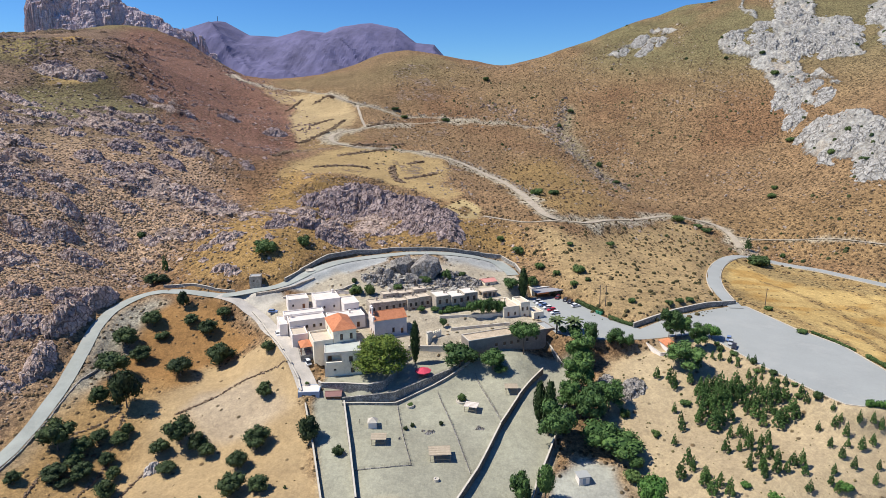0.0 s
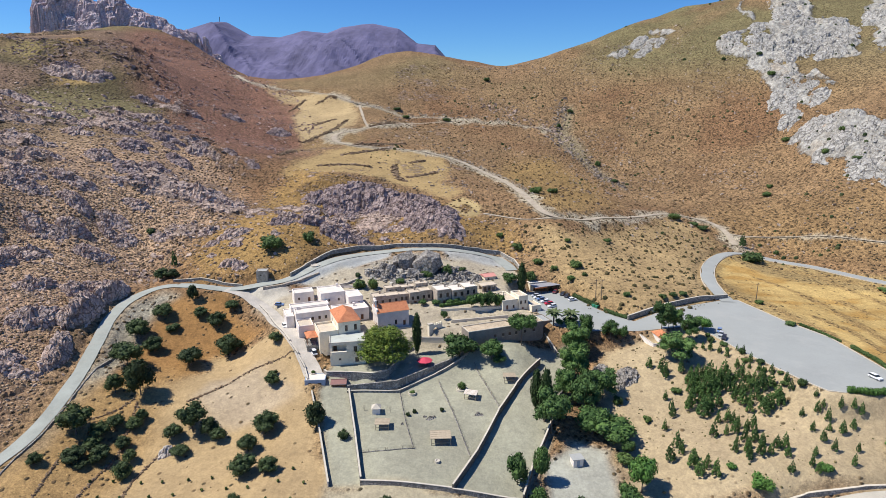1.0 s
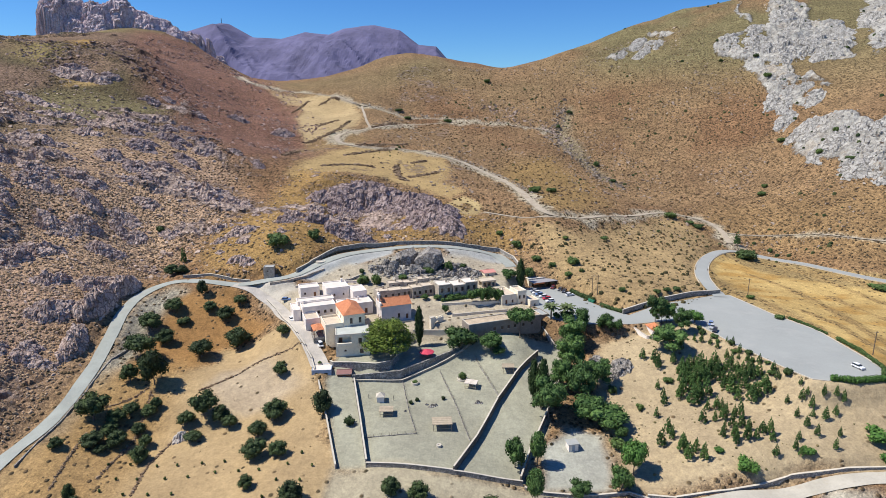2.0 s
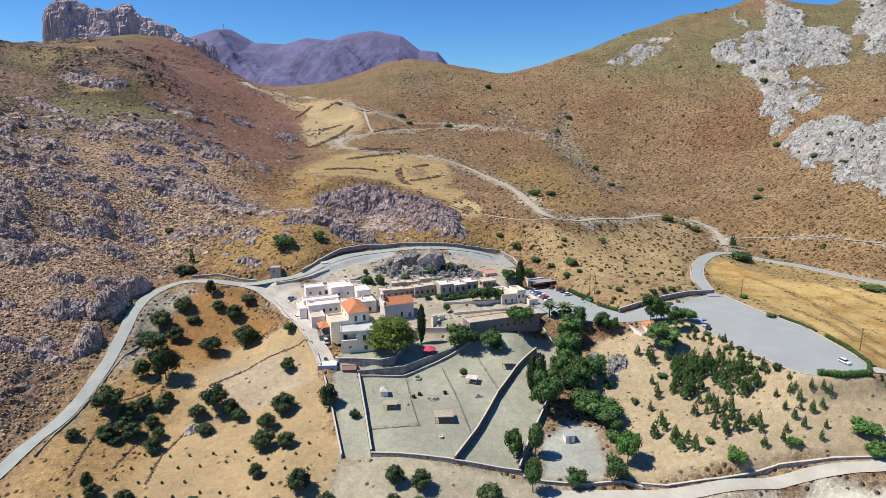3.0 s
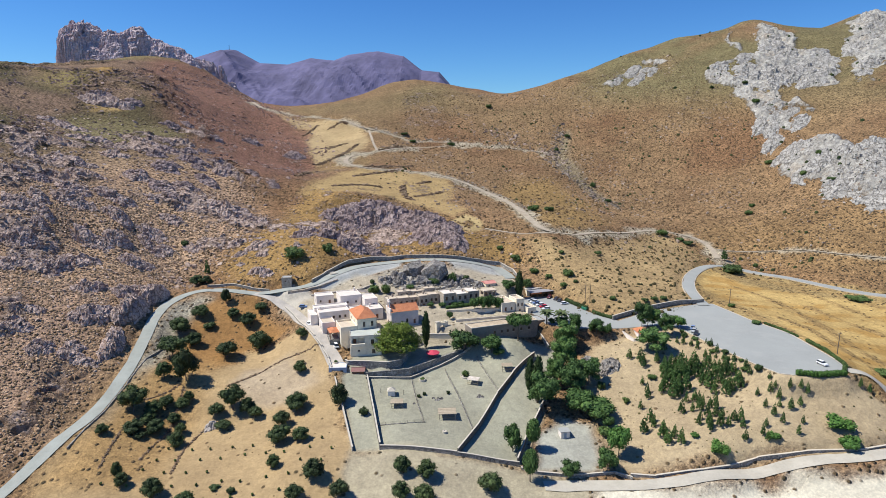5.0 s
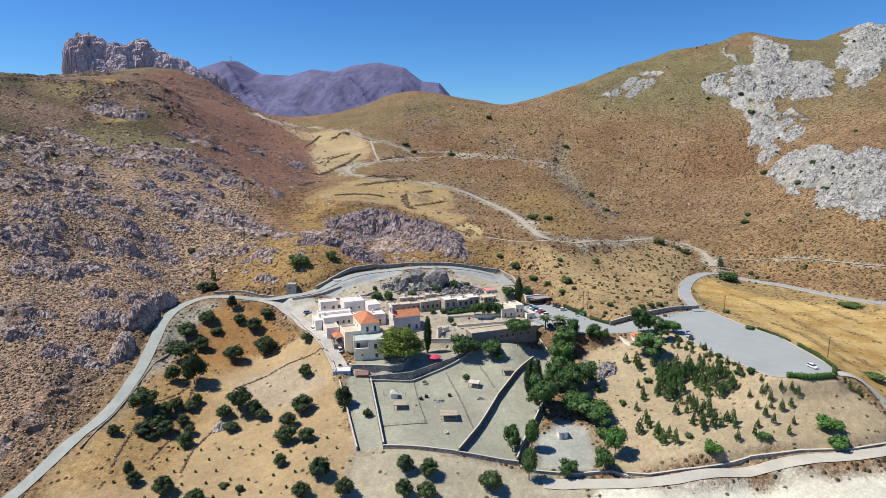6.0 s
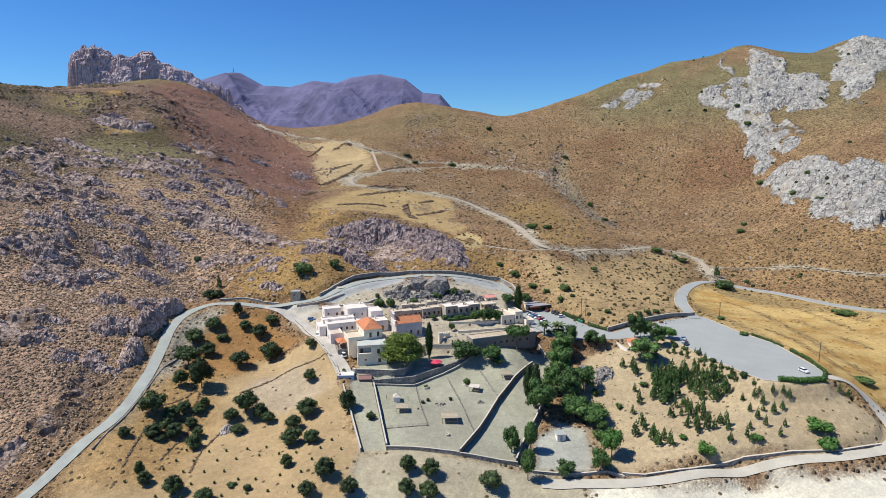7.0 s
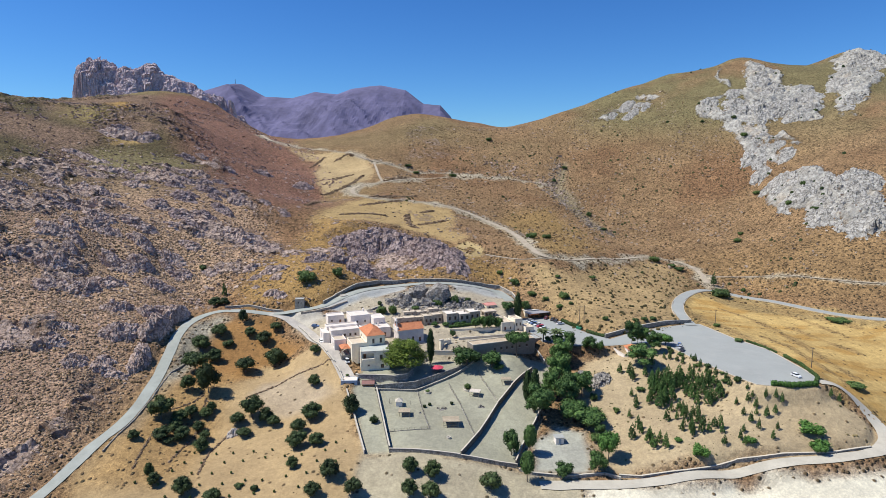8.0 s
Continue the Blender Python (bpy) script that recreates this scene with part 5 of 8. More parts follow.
def lean_pavilion():
    x, y = mon(-24.2, -3.3)
    ob = holder("tiled_pavilion", "open pavilion with an orange tiled lean-to roof", "pavilion", x, y, 11.6, MON_TURN)
    bm = bmesh.new()
    c = [bm.verts.new(p) for p in ((-2.3, -3.6, 4.2), (2.3, -3.6, 4.2), (2.3, 3.6, 4.2), (-2.3, 3.6, 4.2))]
    r = [bm.verts.new(p) for p in ((0, -1.4, 5.3), (0, 1.4, 5.3))]
    for f in ((c[0], c[1], r[0]), (c[1], c[2], r[1], r[0]), (c[2], c[3], r[1]), (c[3], c[0], r[0], r[1]), c[::-1]):
        bm.faces.new(f)
    part("roof", bm, TILES, ob, "orange clay tiles")
    for px_ in (-2.0, 2.0):
        for py_ in (-3.2, 0, 3.2):
            part("post", box(px_ - 0.12, py_ - 0.12, 0, px_ + 0.12, py_ + 0.12, 4.2), WOOD_BROWN, ob)
    part("base_wall", box(-2.4, -3.8, -2.5, 2.4, 3.8, 1.2), STONE_WALL, ob)


lean_pavilion()

# ---- walls along lines ----
def stone_wall(name, label, points, high, thick=0.6, material=None, cope=True, drop=1.5, base=None, group="", top=None):
    """A wall that follows the ground along a line; its foot is sunk, its top carries a coping."""
    xy, _s = line_samples_sharp(points)
    z = ground(xy[:, 0], xy[:, 1], False) if base is None else np.full(len(xy), float(base))
    if len(z) > 7:
        z = np.convolve(np.pad(z, 3, mode="edge"), np.ones(7) / 7, "valid")
    if top is not None:
        z = np.linspace(top[0], top[1], len(z)) - high
    cx, cy, cz = float(xy[:, 0].mean()), float(xy[:, 1].mean()), float(z.min())
    ob = holder(name, label, "wall", cx, cy, cz, 0, group)
    t = np.gradient(xy, axis=0)
    n = np.stack([-t[:, 1], t[:, 0]], 1) / np.maximum(np.hypot(*t.T), 1e-6)[:, None]

    def strip(half, lo, hi, mat, nm):
        bm = bmesh.new()
        rows = []
        for i in range(len(xy)):
            j = 0.06 * (value_noise(np.array([i * 1.0]), np.array([lo * 9.0]), 3, 5)[0] - 0.5) * high if nm == "masonry" else 0.0
            a, b = xy[i] + n[i] * half, xy[i] - n[i] * half
            zz = z[i] - cz
            rows.append([bm.verts.new((p[0] - cx, p[1] - cy, q)) for p, q in ((a, zz + lo), (a, zz + hi + j), (b, zz + hi + j), (b, zz + lo))])
        for p, q in zip(rows, rows[1:]):
            for k in range(4):
                bm.faces.new((p[k], p[(k + 1) % 4], q[(k + 1) % 4], q[k]))
        bm.faces.new(rows[0][::-1])
        bm.faces.new(rows[-1])
        bmesh.ops.recalc_face_normals(bm, faces=bm.faces)
        part(nm, bm, mat, ob)
    strip(thick / 2, -drop, high, material or STONE_WALL, "masonry")
    if cope:
        strip(thick / 2 + 0.04, high + 0.06, high + 0.18, COPING, "coping")
    return ob


def line_samples_sharp(points, step=2.0):
    p = np.array(points, float)
    run = np.r_[0, np.cumsum(np.hypot(*np.diff(p, axis=0).T))]
    s = np.unique(np.r_[run, np.arange(0, run[-1], step)])
    return np.stack([np.interp(s, run, p[:, 0]), np.interp(s, run, p[:, 1])], 1), s


stone_wall("lane_wall", "low dry stone wall beside the gravel lane", [(-121, 211), (-123.4, 207), (-126.5, 200), (-128.6, 190), (-128.2, 174), (-128.9, 161.6), (-129.6, 147.6), (-129.2, 137)], 0.45, 0.4, cope=False)
stone_wall("monastery_lane_wall", "tall stone retaining wall below the monastery lane", [(-82, 238), (-75.2, 229.0), (-66.8, 214.0), (-59.6, 202.6), (-54.8, 195.8), (-51.0, 189.5), (-48.4, 182.5)], 0.8, 0.45, drop=5)
stone_wall("road_bank", "rough stone bank between the upper road and forecourt", [(-83, 247.2), (-74.5, 249.8), (-67, 254.2), (-60, 261)], 0.7, 0.8, STONE_OLD, cope=False, drop=2.5)
stone_wall("yard_wall", "pale rendered yard wall along the field", [(-46.4, 179), (-39.6, 159.2), (-32.8, 137.0)], 1.3, 0.4, CONCRETE, group="yard walls")
stone_wall("yard_wall", "pale stone yard wall beside the animal enclosure", [(-33.4, 179.5), (-28.3, 158.5), (-23.5, 137.0)], 1.9, 0.45, STONE_SHADE_WEATHERED, group="yard walls")
stone_wall("terrace_wall", "tall grey stone retaining wall with pale coping", [(-34.2, 181.0), (-16.7, 183.6), (-4, 194.2), (11.2, 206.6)], 1.0, 0.6, cope=False, top=(5.4, 7.7), drop=7)
stone_wall("planting_wall", "low wall with a pale coping before the terrace wall", [(-34.0, 179.3), (-16.2, 181.9), (-2.9, 192.7), (11.8, 205.0)], 0.7, 0.4)
stone_wall("house_terrace_wall", "stone retaining wall under the front house", [(-43.5, 187.5), (-42.2, 186.1), (-34, 186.0), (-26, 185.0), (-20.2, 187.6), (-18.2, 194)], 0.3, 0.6, top=(8.25, 8.2), drop=6)
stone_wall("enclosure_wall", "high stone enclosure wall with a pale top", [(37.5, 202.5), (25.9, 183.4), (18.5, 169.7), (10.4, 150.5), (2.6, 134.6)], 2.3, 0.45, STONE_SHADE_WEATHERED)
stone_wall("enclosure_wall", "pale stone wall at the foot of the enclosure", [(-23.6, 136.3), (2.4, 134.4), (23.0, 134.0)], 1.4, 0.5)
stone_wall("boundary_wall", "high stone boundary wall under the trees", [(51, 203), (37.6, 170.2), (26.8, 147.0), (22.5, 134.8)], 2.2, 0.45, STONE_SHADE_WEATHERED)
stone_wall("yard_wall", "low pale stone wall of the lower yard", [(23.4, 133.0), (28, 131.4), (41.7, 130.8), (53.8, 131.2), (58.8, 128.4)], 0.8, 0.5, group="yard walls")
FIELD_LINES = ([(-109.4, 179.3), (-111.8, 173.2), (-119.0, 167.8)], [(-107.6, 177.8), (-104.8, 166.4), (-105.3, 160.1)], [(-103.6, 158.9), (-105.5, 142.9), (-104.9, 137.0)],
               [(-90.5, 157.5), (-94.3, 146.9), (-91.9, 131.0)], [(-119.1, 155.6), (-116.8, 140.2), (-115.1, 131.0)], [(-56, 197.5), (-67.3, 196.1), (-73.7, 194.9), (-83.0, 186.1), (-90.9, 179.4)])
SLOPE_TERRACES = ([(-91, 413), (-78, 426), (-61, 435), (-54, 432)], [(-82, 460), (-66, 478), (-48, 493)], [(-39, 450), (-36, 422), (-32, 404), (-25, 403)], [(-27, 415), (-15, 427), (-5, 443)],
                  [(-28, 461), (-16, 473)], [(-79, 503), (-59, 506), (-34, 516)], [(-165, 628), (-156, 666)], [(-124, 558), (-113, 574), (-107, 579)], [(-125, 519), (-111, 532), (-102, 552), (-95, 574)],
                  [(-139, 648), (-127, 656), (-116, 646)], [(-122, 428), (-119, 459)], [(-71, 560), (-60, 574), (-48, 585)])
stone_wall("road_wall", "dark stone wall along the upper road", [(-73, 258.5), (-68, 267), (-58, 280.5), (-45, 293), (-27, 299), (-4, 299), (10, 300), (20, 302), (31, 302), (37.5, 292), (39, 280)], 1.8, 0.6, STONE_WALL)
stone_wall("road_wall", "low stone parapet beside the upper road", [(-128, 256.3), (-114.8, 256), (-104, 253.5), (-94, 252)], 1.0, 0.6)
stone_wall("parking_wall", "stone retaining wall with pale coping beside the car park", [(77.0, 222.2), (98.3, 236.6), (116.6, 244.6), (131, 248.6)], 2.0, 0.6, drop=2.5)
stone_wall("verge_wall", "low stone wall along the lower gravel road", [(151, 136.6), (135.1, 133.2), (116.5, 134.0), (100.8, 133.9), (82.2, 129.2), (66.1, 128.2), (58.5, 129.8)], 0.7, 0.6)
stone_wall("court_wall", "cream rendered terrace wall with planting", [(-1.5, 230.0), (26.5, 235.6)], 0.6, 0.5, CREAM, top=(16.6, 16.2), drop=3.5, group="court walls")
stone_wall("court_wall", "cream rendered garden wall of the court", [(3.0, 222.0), (27.5, 228.0)], 0.6, 0.5, CREAM, top=(14.4, 14.6), drop=3.0, group="court walls")
stone_wall("court_wall", "long cream retaining wall below the church court", [(-13.5, 210.9), (5, 210.7), (9.5, 211)], 0.6, 0.6, CREAM, top=(11.4, 11.4), drop=5.0, group="court walls")
stone_wall("road_island_wall", "pale low wall round the road edge", [(-71, 247), (-62, 249.5), (-52, 251), (-45, 254), (-41, 259)], 0.6, 0.5, CONCRETE)
stone_wall("court_wall", "cream rendered upper terrace wall of the court", [(4.5, 240.5), (22, 246.5)], 0.5, 0.5, CREAM, top=(17.4, 17.2), drop=2.5, group="court walls")
stone_wall("court_wall", "low whitewashed wall along the lane houses", [(-66, 236.5), (-61, 227), (-57.5, 219.5)], 0.9, 0.4, WHITEWASH, drop=2.0, group="court walls")
stone_wall("court_wall", "whitewashed wall closing the upper yard", [(-56, 247), (-47, 251), (-40, 250)], 1.0, 0.4, WHITEWASH, drop=2.0, group="court walls")
stone_wall("chapel_wall", "white wall of the chapel terrace", [(77.5, 208), (80.5, 200.8), (88.6, 200), (91.5, 203)], 0.8, 0.4, WHITEWASH, drop=4)
stone_wall("kerb", "pale concrete kerb along the car park", [(97.5, 213.6), (103, 208.8), (106, 197.8), (108.6, 186.8), (112.8, 174.8), (116.2, 164.8), (119.6, 157.8), (124, 156.3)], 0.25, 0.3, COPING, cope=False, drop=0.5, group="kerbs")
stone_wall("kerb", "pale concrete kerb beside the grain field", [(134.3, 246), (140.3, 218), (147.3, 200), (147.8, 173), (147.2, 162), (141, 156.2)], 0.25, 0.35, COPING, cope=False, drop=0.5, group="kerbs")
_line = ROAD_LINES["valley_road"][0]
_t = np.gradient(_line, axis=0)
_t = np.stack([-_t[:, 1], _t[:, 0]], 1) / np.hypot(*_t.T)[:, None]
for _side in (-1, 1):
    stone_wall("kerb", "pale concrete edge of the valley road", [tuple(q) for q in (_line + _t * _side * 3.35)[8 if _side < 0 else 14::4]], 0.42, 0.32, COPING, cope=False, drop=0.6, group="kerbs")
stone_wall("store_wall", "stone wall below the dark store", [(41.5, 217), (45, 208), (52, 203)], 1.0, 0.5)


def gateway():
    x, y = mon(24.6, -9.5)
    ob = holder("arched_gateway", "cream stone gateway with one round arch", "gateway", x, y, 10.6, MON_TURN + 18)
    bm = bmesh.new()
    bm_box(bm, -3.4, -0.6, -1.5, -1.4, 0.6, 5.4)
    bm_box(bm, 1.4, -0.6, -1.5, 3.4, 0.6, 4.6)
    n = 10
    for i in range(n):
        a0, a1 = math.pi * i / n, math.pi * (i + 1) / n
        p = [(-1.4 * math.cos(a), 2.2 + 1.4 * math.sin(a)) for a in (a0, a1)]
        v = [bm.verts.new(q) for q in ((p[0][0], -0.6, p[0][1]), (p[1][0], -0.6, p[1][1]), (p[1][0], -0.6, 4.6), (p[0][0], -0.6, 4.6),
                                       (p[0][0], 0.6, p[0][1]), (p[1][0], 0.6, p[1][1]), (p[1][0], 0.6, 4.6), (p[0][0], 0.6, 4.6))]
        for f in ((0, 1, 2, 3), (7, 6, 5, 4), (0, 4, 5, 1), (3, 2, 6, 7)):
            bm.faces.new([v[k] for k in f])
    part("arch", bm, CREAM, ob)
    part("coping", box(-3.6, -0.75, 5.41, -1.3, 0.75, 5.6), COPING, ob)
    for k in range(5):
        part("merlon", box(-1.2 + k * 1.0, -0.35, 4.61, -0.7 + k * 1.0, 0.35, 5.2, 0.04), CREAM, ob)


gateway()

# ---- crags and boulders ----
def ball(sub):
    bm = bmesh.new()
    bmesh.ops.create_icosphere(bm, subdivisions=sub, radius=1.0)
    v, f = np.array([p.co[:] for p in bm.verts]), np.array([[q.index for q in t.verts] for t in bm.faces])
    bm.free()
    return v, f


BALLS = {k: ball(k) for k in (1, 2, 3, 4)}


def split_block(rng, sub=2, planes=14, rough=0.03):
    """A block of stone split along flat joints, within a unit ball."""
    v, f = BALLS[sub]
    v = v.copy()
    for _ in range(planes):
        n = rng.normal(size=3) * np.array([1, 1, 0.8])
        if rng.random() < 0.35:
            n[rng.integers(0, 3)] *= 4
        n /= np.linalg.norm(n)
        d = rng.uniform(0.5, 0.86)
        over = np.maximum(v @ n - d, 0)
        v = v - over[:, None] * n
    return v + rng.normal(size=v.shape) * rough * (1 if sub > 1 else 0.5), f


def split(px, py, seeds, rng, high, tilt):
    """Heights of blocks round the seeds, each lifted and tilted on its own, with open joints between them."""
    d = np.hypot(px[..., None] - seeds[:, 0], py[..., None] - seeds[:, 1])
    k = d.argmin(-1)
    near = np.partition(d, 1, axis=-1)[..., :2]
    gap = near[..., 1] - near[..., 0]
    lift, ax_, ay_ = rng.normal(size=len(seeds)) * high, rng.normal(size=len(seeds)) * tilt, rng.normal(size=len(seeds)) * tilt
    z = lift[k] + (px - seeds[k, 0]) * ax_[k] + (py - seeds[k, 1]) * ay_[k]
    return z, k, gap


def crag(name, label, x, y, size, turn=0.0, seed=0, detail=4, material=None, sink=0.35, group="", power=2.0, blocks=None):
    """A limestone crag of blocks split along steep joints; its foot runs into the ground."""
    lx, ly, lz = size
    rng = np.random.default_rng(seed + 500)
    n = blocks or {2: 8, 3: 14, 4: 26, 5: 60}[detail]
    cells = {2: 16, 3: 26, 4: 46, 5: 92}[detail]
    gx, gy = np.meshgrid(np.linspace(-0.6, 0.6, cells) * lx, np.linspace(-0.6, 0.6, max(12, int(cells * min(1.0, ly / lx * 1.2)))) * ly)
    gx, gy = gx + rng.normal(size=gx.shape) * lx / cells * 0.2, gy + rng.normal(size=gx.shape) * lx / cells * 0.2
    # joints run askew
    wx = gx + (fbm(gx + seed * 37, gy, lx * 0.2, 3, 7) - 0.5) * lx * 0.14
    wy = gy * 1.3 + gx * 0.25 + (fbm(gx, gy + seed * 53, lx * 0.2, 3, 9) - 0.5) * lx * 0.14

    def rise(px, py):
        out = np.hypot(px * 2 / lx, py * 2 / ly) * (1 + 0.7 * (fbm(px + seed * 11, py + seed * 7, lx * 0.3, 3, 17) - 0.5))
        return np.maximum(1 - out ** power, -1.0)
    sd = rng.uniform(-0.6, 0.6, (n, 2)) * (lx, ly)
    seeds = np.stack([sd[:, 0], sd[:, 1] * 1.3 + sd[:, 0] * 0.25], 1)
    wide = math.sqrt(lx * ly / n)
    unit = min(lz, 0.75 * wide)
    z1, k1, gap1 = split(wx, wy, seeds, rng, 0.2 * unit, 0.16)
    step = rise(sd[:, 0], sd[:, 1])[k1]
    sf = rng.uniform(-0.6, 0.6, (n * 4, 2)) * (lx, ly)
    z2, k2, gap2 = split(wx, wy, np.stack([sf[:, 0], sf[:, 1] * 1.3 + sf[:, 0] * 0.25], 1), rng, 0.07 * unit, 0.2)
    own = rise(gx, gy)
    z = lz * (0.35 * step + 0.65 * own) + (z1 + z2) * np.clip(0.35 + own, 0.2, 1)
    z = z - unit * 0.28 * (1 - smooth(0.0, 0.13 * wide, gap1)) - unit * 0.14 * (1 - smooth(0.0, 0.07 * wide, gap2))
    z = z + (blocky(wx + seed * 9, wy, wide * 0.3, seed) - 0.5) * 0.24 * unit + (blocky(wx, wy + seed * 5, wide * 0.13, seed + 3) - 0.5) * 0.12 * unit
    z = np.maximum(np.minimum(z, lz * (0.2 + 1.6 * own)), -0.35 * lz) + rng.normal(size=z.shape) * 0.02 * unit
    # ledges on the steep sides
    out = np.maximum(np.hypot(gx / lx, gy / ly), 1e-3)
    ledge = (blocky((gx - gy) * 0.8 + seed * 3, z * 1.7, wide * 0.5, seed + 5) - 0.5) * 0.42 * wide + (blocky((gx - gy) * 0.9, z * 1.5, wide * 0.2, seed + 6) - 0.5) * 0.2 * wide
    gx, gy = gx + ledge * gx / lx / out, gy + ledge * gy / ly / out
    ny, nx = gx.shape
    v = np.stack([gx.ravel(), gy.ravel(), z.ravel()], 1)
    i = (np.arange(ny - 1)[:, None] * nx + np.arange(nx - 1)[None, :]).ravel()
    f = np.stack([i, i + 1, i + nx + 1, i + nx], 1)
    tri = np.concatenate([f[:, [0, 1, 2]], f[:, [0, 2, 3]]])
    tri = tri[(z.ravel()[tri] > -0.28 * lz).any(1)]
    # the foot follows the slope
    g = float(ground([x], [y], False)[0])
    c, sn = math.cos(radians(turn)), math.sin(radians(turn))
    v[:, 2] += ground(x + v[:, 0] * c - v[:, 1] * sn, y + v[:, 0] * sn + v[:, 1] * c, False) - g
    me = bpy.data.meshes.new(name)
    me.from_pydata(v.tolist(), [], tri.tolist())
    me.materials.append(material or ROCK_GREY)
    ob = new(name, me)
    ob.matrix_basis = pose(x, y, g - lz * sink * 0.35, 0, 0, turn)
    return tagged(ob, label, "rock", group)


def mesh_of(name, v, f, material):
    me = bpy.data.meshes.new(name)
    me.from_pydata(v.tolist(), [], f.tolist())
    me.materials.append(material)
    return me


def great_boulder(label, x, y, size, turn, seed, group):
    """A single weathered boulder with a few broad split faces."""
    rng = np.random.default_rng(seed)
    v, f = split_block(rng, 4, 16, 0.004)
    n = fbm(v[:, 0] * 9 + seed, v[:, 1] * 9 + v[:, 2] * 7, 3.0, 5, seed) - 0.5
    v = v * (1 + 0.16 * n[:, None]) * np.array(size) / 2
    me = mesh_of("boulder", v, f, ROCK_GREY)
    ob = new("boulder", me)
    ob.matrix_basis = pose(x, y, float(ground([x], [y], False)[0]) + size[2] * 0.22, 4, 3, turn)
    return tagged(ob, label, "rock", group)


_grp = "rocks above the monastery"
for _k, (_x, _y, _s, _t) in enumerate(((-7.5, 270, (21, 15, 17), 12), (-18.5, 272, (12, 10, 14), 35), (-23.5, 274, (8, 7, 9), 70), (-15, 264.5, (9, 6, 6), 20), (-25.5, 267, (8, 6, 6), 50),
                                      (-30, 264, (7, 5, 5), 80), (1.5, 268, (8, 6, 6), 0), (-20, 261.5, (5, 4, 4), 15))):
    great_boulder("huge grey weathered limestone boulder above the cells" if _k == 0 else "grey limestone boulder with split faces above the cells", _x, _y, _s, _t, 40 + _k, _grp)
for _k, (_x, _y, _s, _t) in enumerate(((-27.5, 262, (7, 6, 4), 80), (-33, 263, (6, 5, 3), 20), (2, 267, (6, 5, 3.5), 0), (6, 272, (7, 4, 2.5), 15), (-12, 261, (8, 4, 3), 5), (-1, 262, (7, 4, 2.5), 0),
                                      (12, 270, (6, 3.5, 2), 10), (-30, 270, (6, 4, 3.5), 60), (-14, 277, (8, 5, 5), 0))):
    crag("boulder", "grey weathered limestone boulder above the cells", _x, _y, _s, _t, _k + 1, 5 if _s[0] > 9 else 4, ROCK_GREY, 0.2, _grp, 3.2, 22 if _s[0] > 9 else 12)
for _k, (_x, _y, _s, _t) in enumerate(((-50, 360, (68, 33, 12), 4), (-78, 352, (24, 15, 6), 20), (-22, 350, (42, 24, 11), -18), (-8, 328, (40, 26, 8), -15), (2, 314, (24, 18, 6), -50),
                                      (-57, 299, (22, 12, 6.5), 10), (-44, 300, (14, 8, 4), 0), (-72, 305, (16, 9, 4.5), 30), (-88, 300, (12, 8, 4), 10))):
    crag("crag", "violet-grey limestone crag on the dry slope", _x, _y, _s, _t, _k + 31, 5 if _s[0] > 30 else 4, ROCK_DARK, 0.30, "crags on the dry slope", 2.0, 130 if _s[0] > 30 else 40)
for _k, (_x, _y, _s, _t) in enumerate(((-147, 340, (34, 18, 13), 8), (-128, 336, (18, 10, 7), 0), (-110, 293, (13, 9, 7), 20), (-127, 299, (12, 8, 5), 60), (-120, 286, (8, 6, 4.5), 10),
                                      (-147.5, 216, (24, 10, 10), 82), (-147, 237, (20, 9, 9), 80), (-144.5, 194, (20, 8, 7), 98), (-158, 205, (22, 12, 7), 40), (-170, 265, (17, 11, 8), 30),
                                      (-191, 266, (18, 11, 9), 10), (-170, 225, (16, 10, 8), 40), (-176, 295, (15, 10, 7), 15), (-170, 313, (14, 9, 6), 0), (-200, 309, (20, 11, 9), 10),
                                      (-253, 347, (30, 12, 10), 5), (-210, 286, (20, 12, 9), 20), (-166, 285, (14, 9, 7), 30), (-150, 293, (12, 8, 6), 0), (-188, 245, (20, 12, 10), 20))):
    crag("crag", "purple-grey limestone outcrop among thorny scrub", _x, _y, (_s[0] * 1.15, _s[1], _s[2] * (0.85 if _x > -160 and _y < 245 else 0.45)), _t, _k + 61, 4, ROCK_VIOLET, 0.42, "crags on the west slope")
for _k, (_x, _y, _s, _t) in enumerate(((-315, 490, (40, 16, 12), 0), (-299, 494, (34, 14, 10), 5), (-306, 434, (40, 14, 9), 0), (-274, 408, (34, 12, 8), 5), (-185, 326, (16, 10, 6), 0), (-190, 344, (18, 10, 7), 10),
                                      (-181, 352, (14, 9, 6), 0), (-155, 184, (12, 8, 6), 70), (-164, 178, (11, 8, 5), 60), (-155, 207, (10, 8, 6), 60), (-220, 300, (22, 12, 8), 0), (-232, 330, (24, 12, 8), 0),
                                      (-205, 345, (20, 10, 7), 5), (-240, 380, (26, 12, 8), 0), (-225, 262, (20, 12, 8), 15), (-205, 225, (16, 11, 8), 30))):
    crag("crag", "purple-grey limestone outcrop among thorny scrub", _x, _y, (_s[0] * 1.1, _s[1], _s[2] * 0.48), _t, _k + 91, 4, ROCK_VIOLET, 0.48, "crags on the west slope")
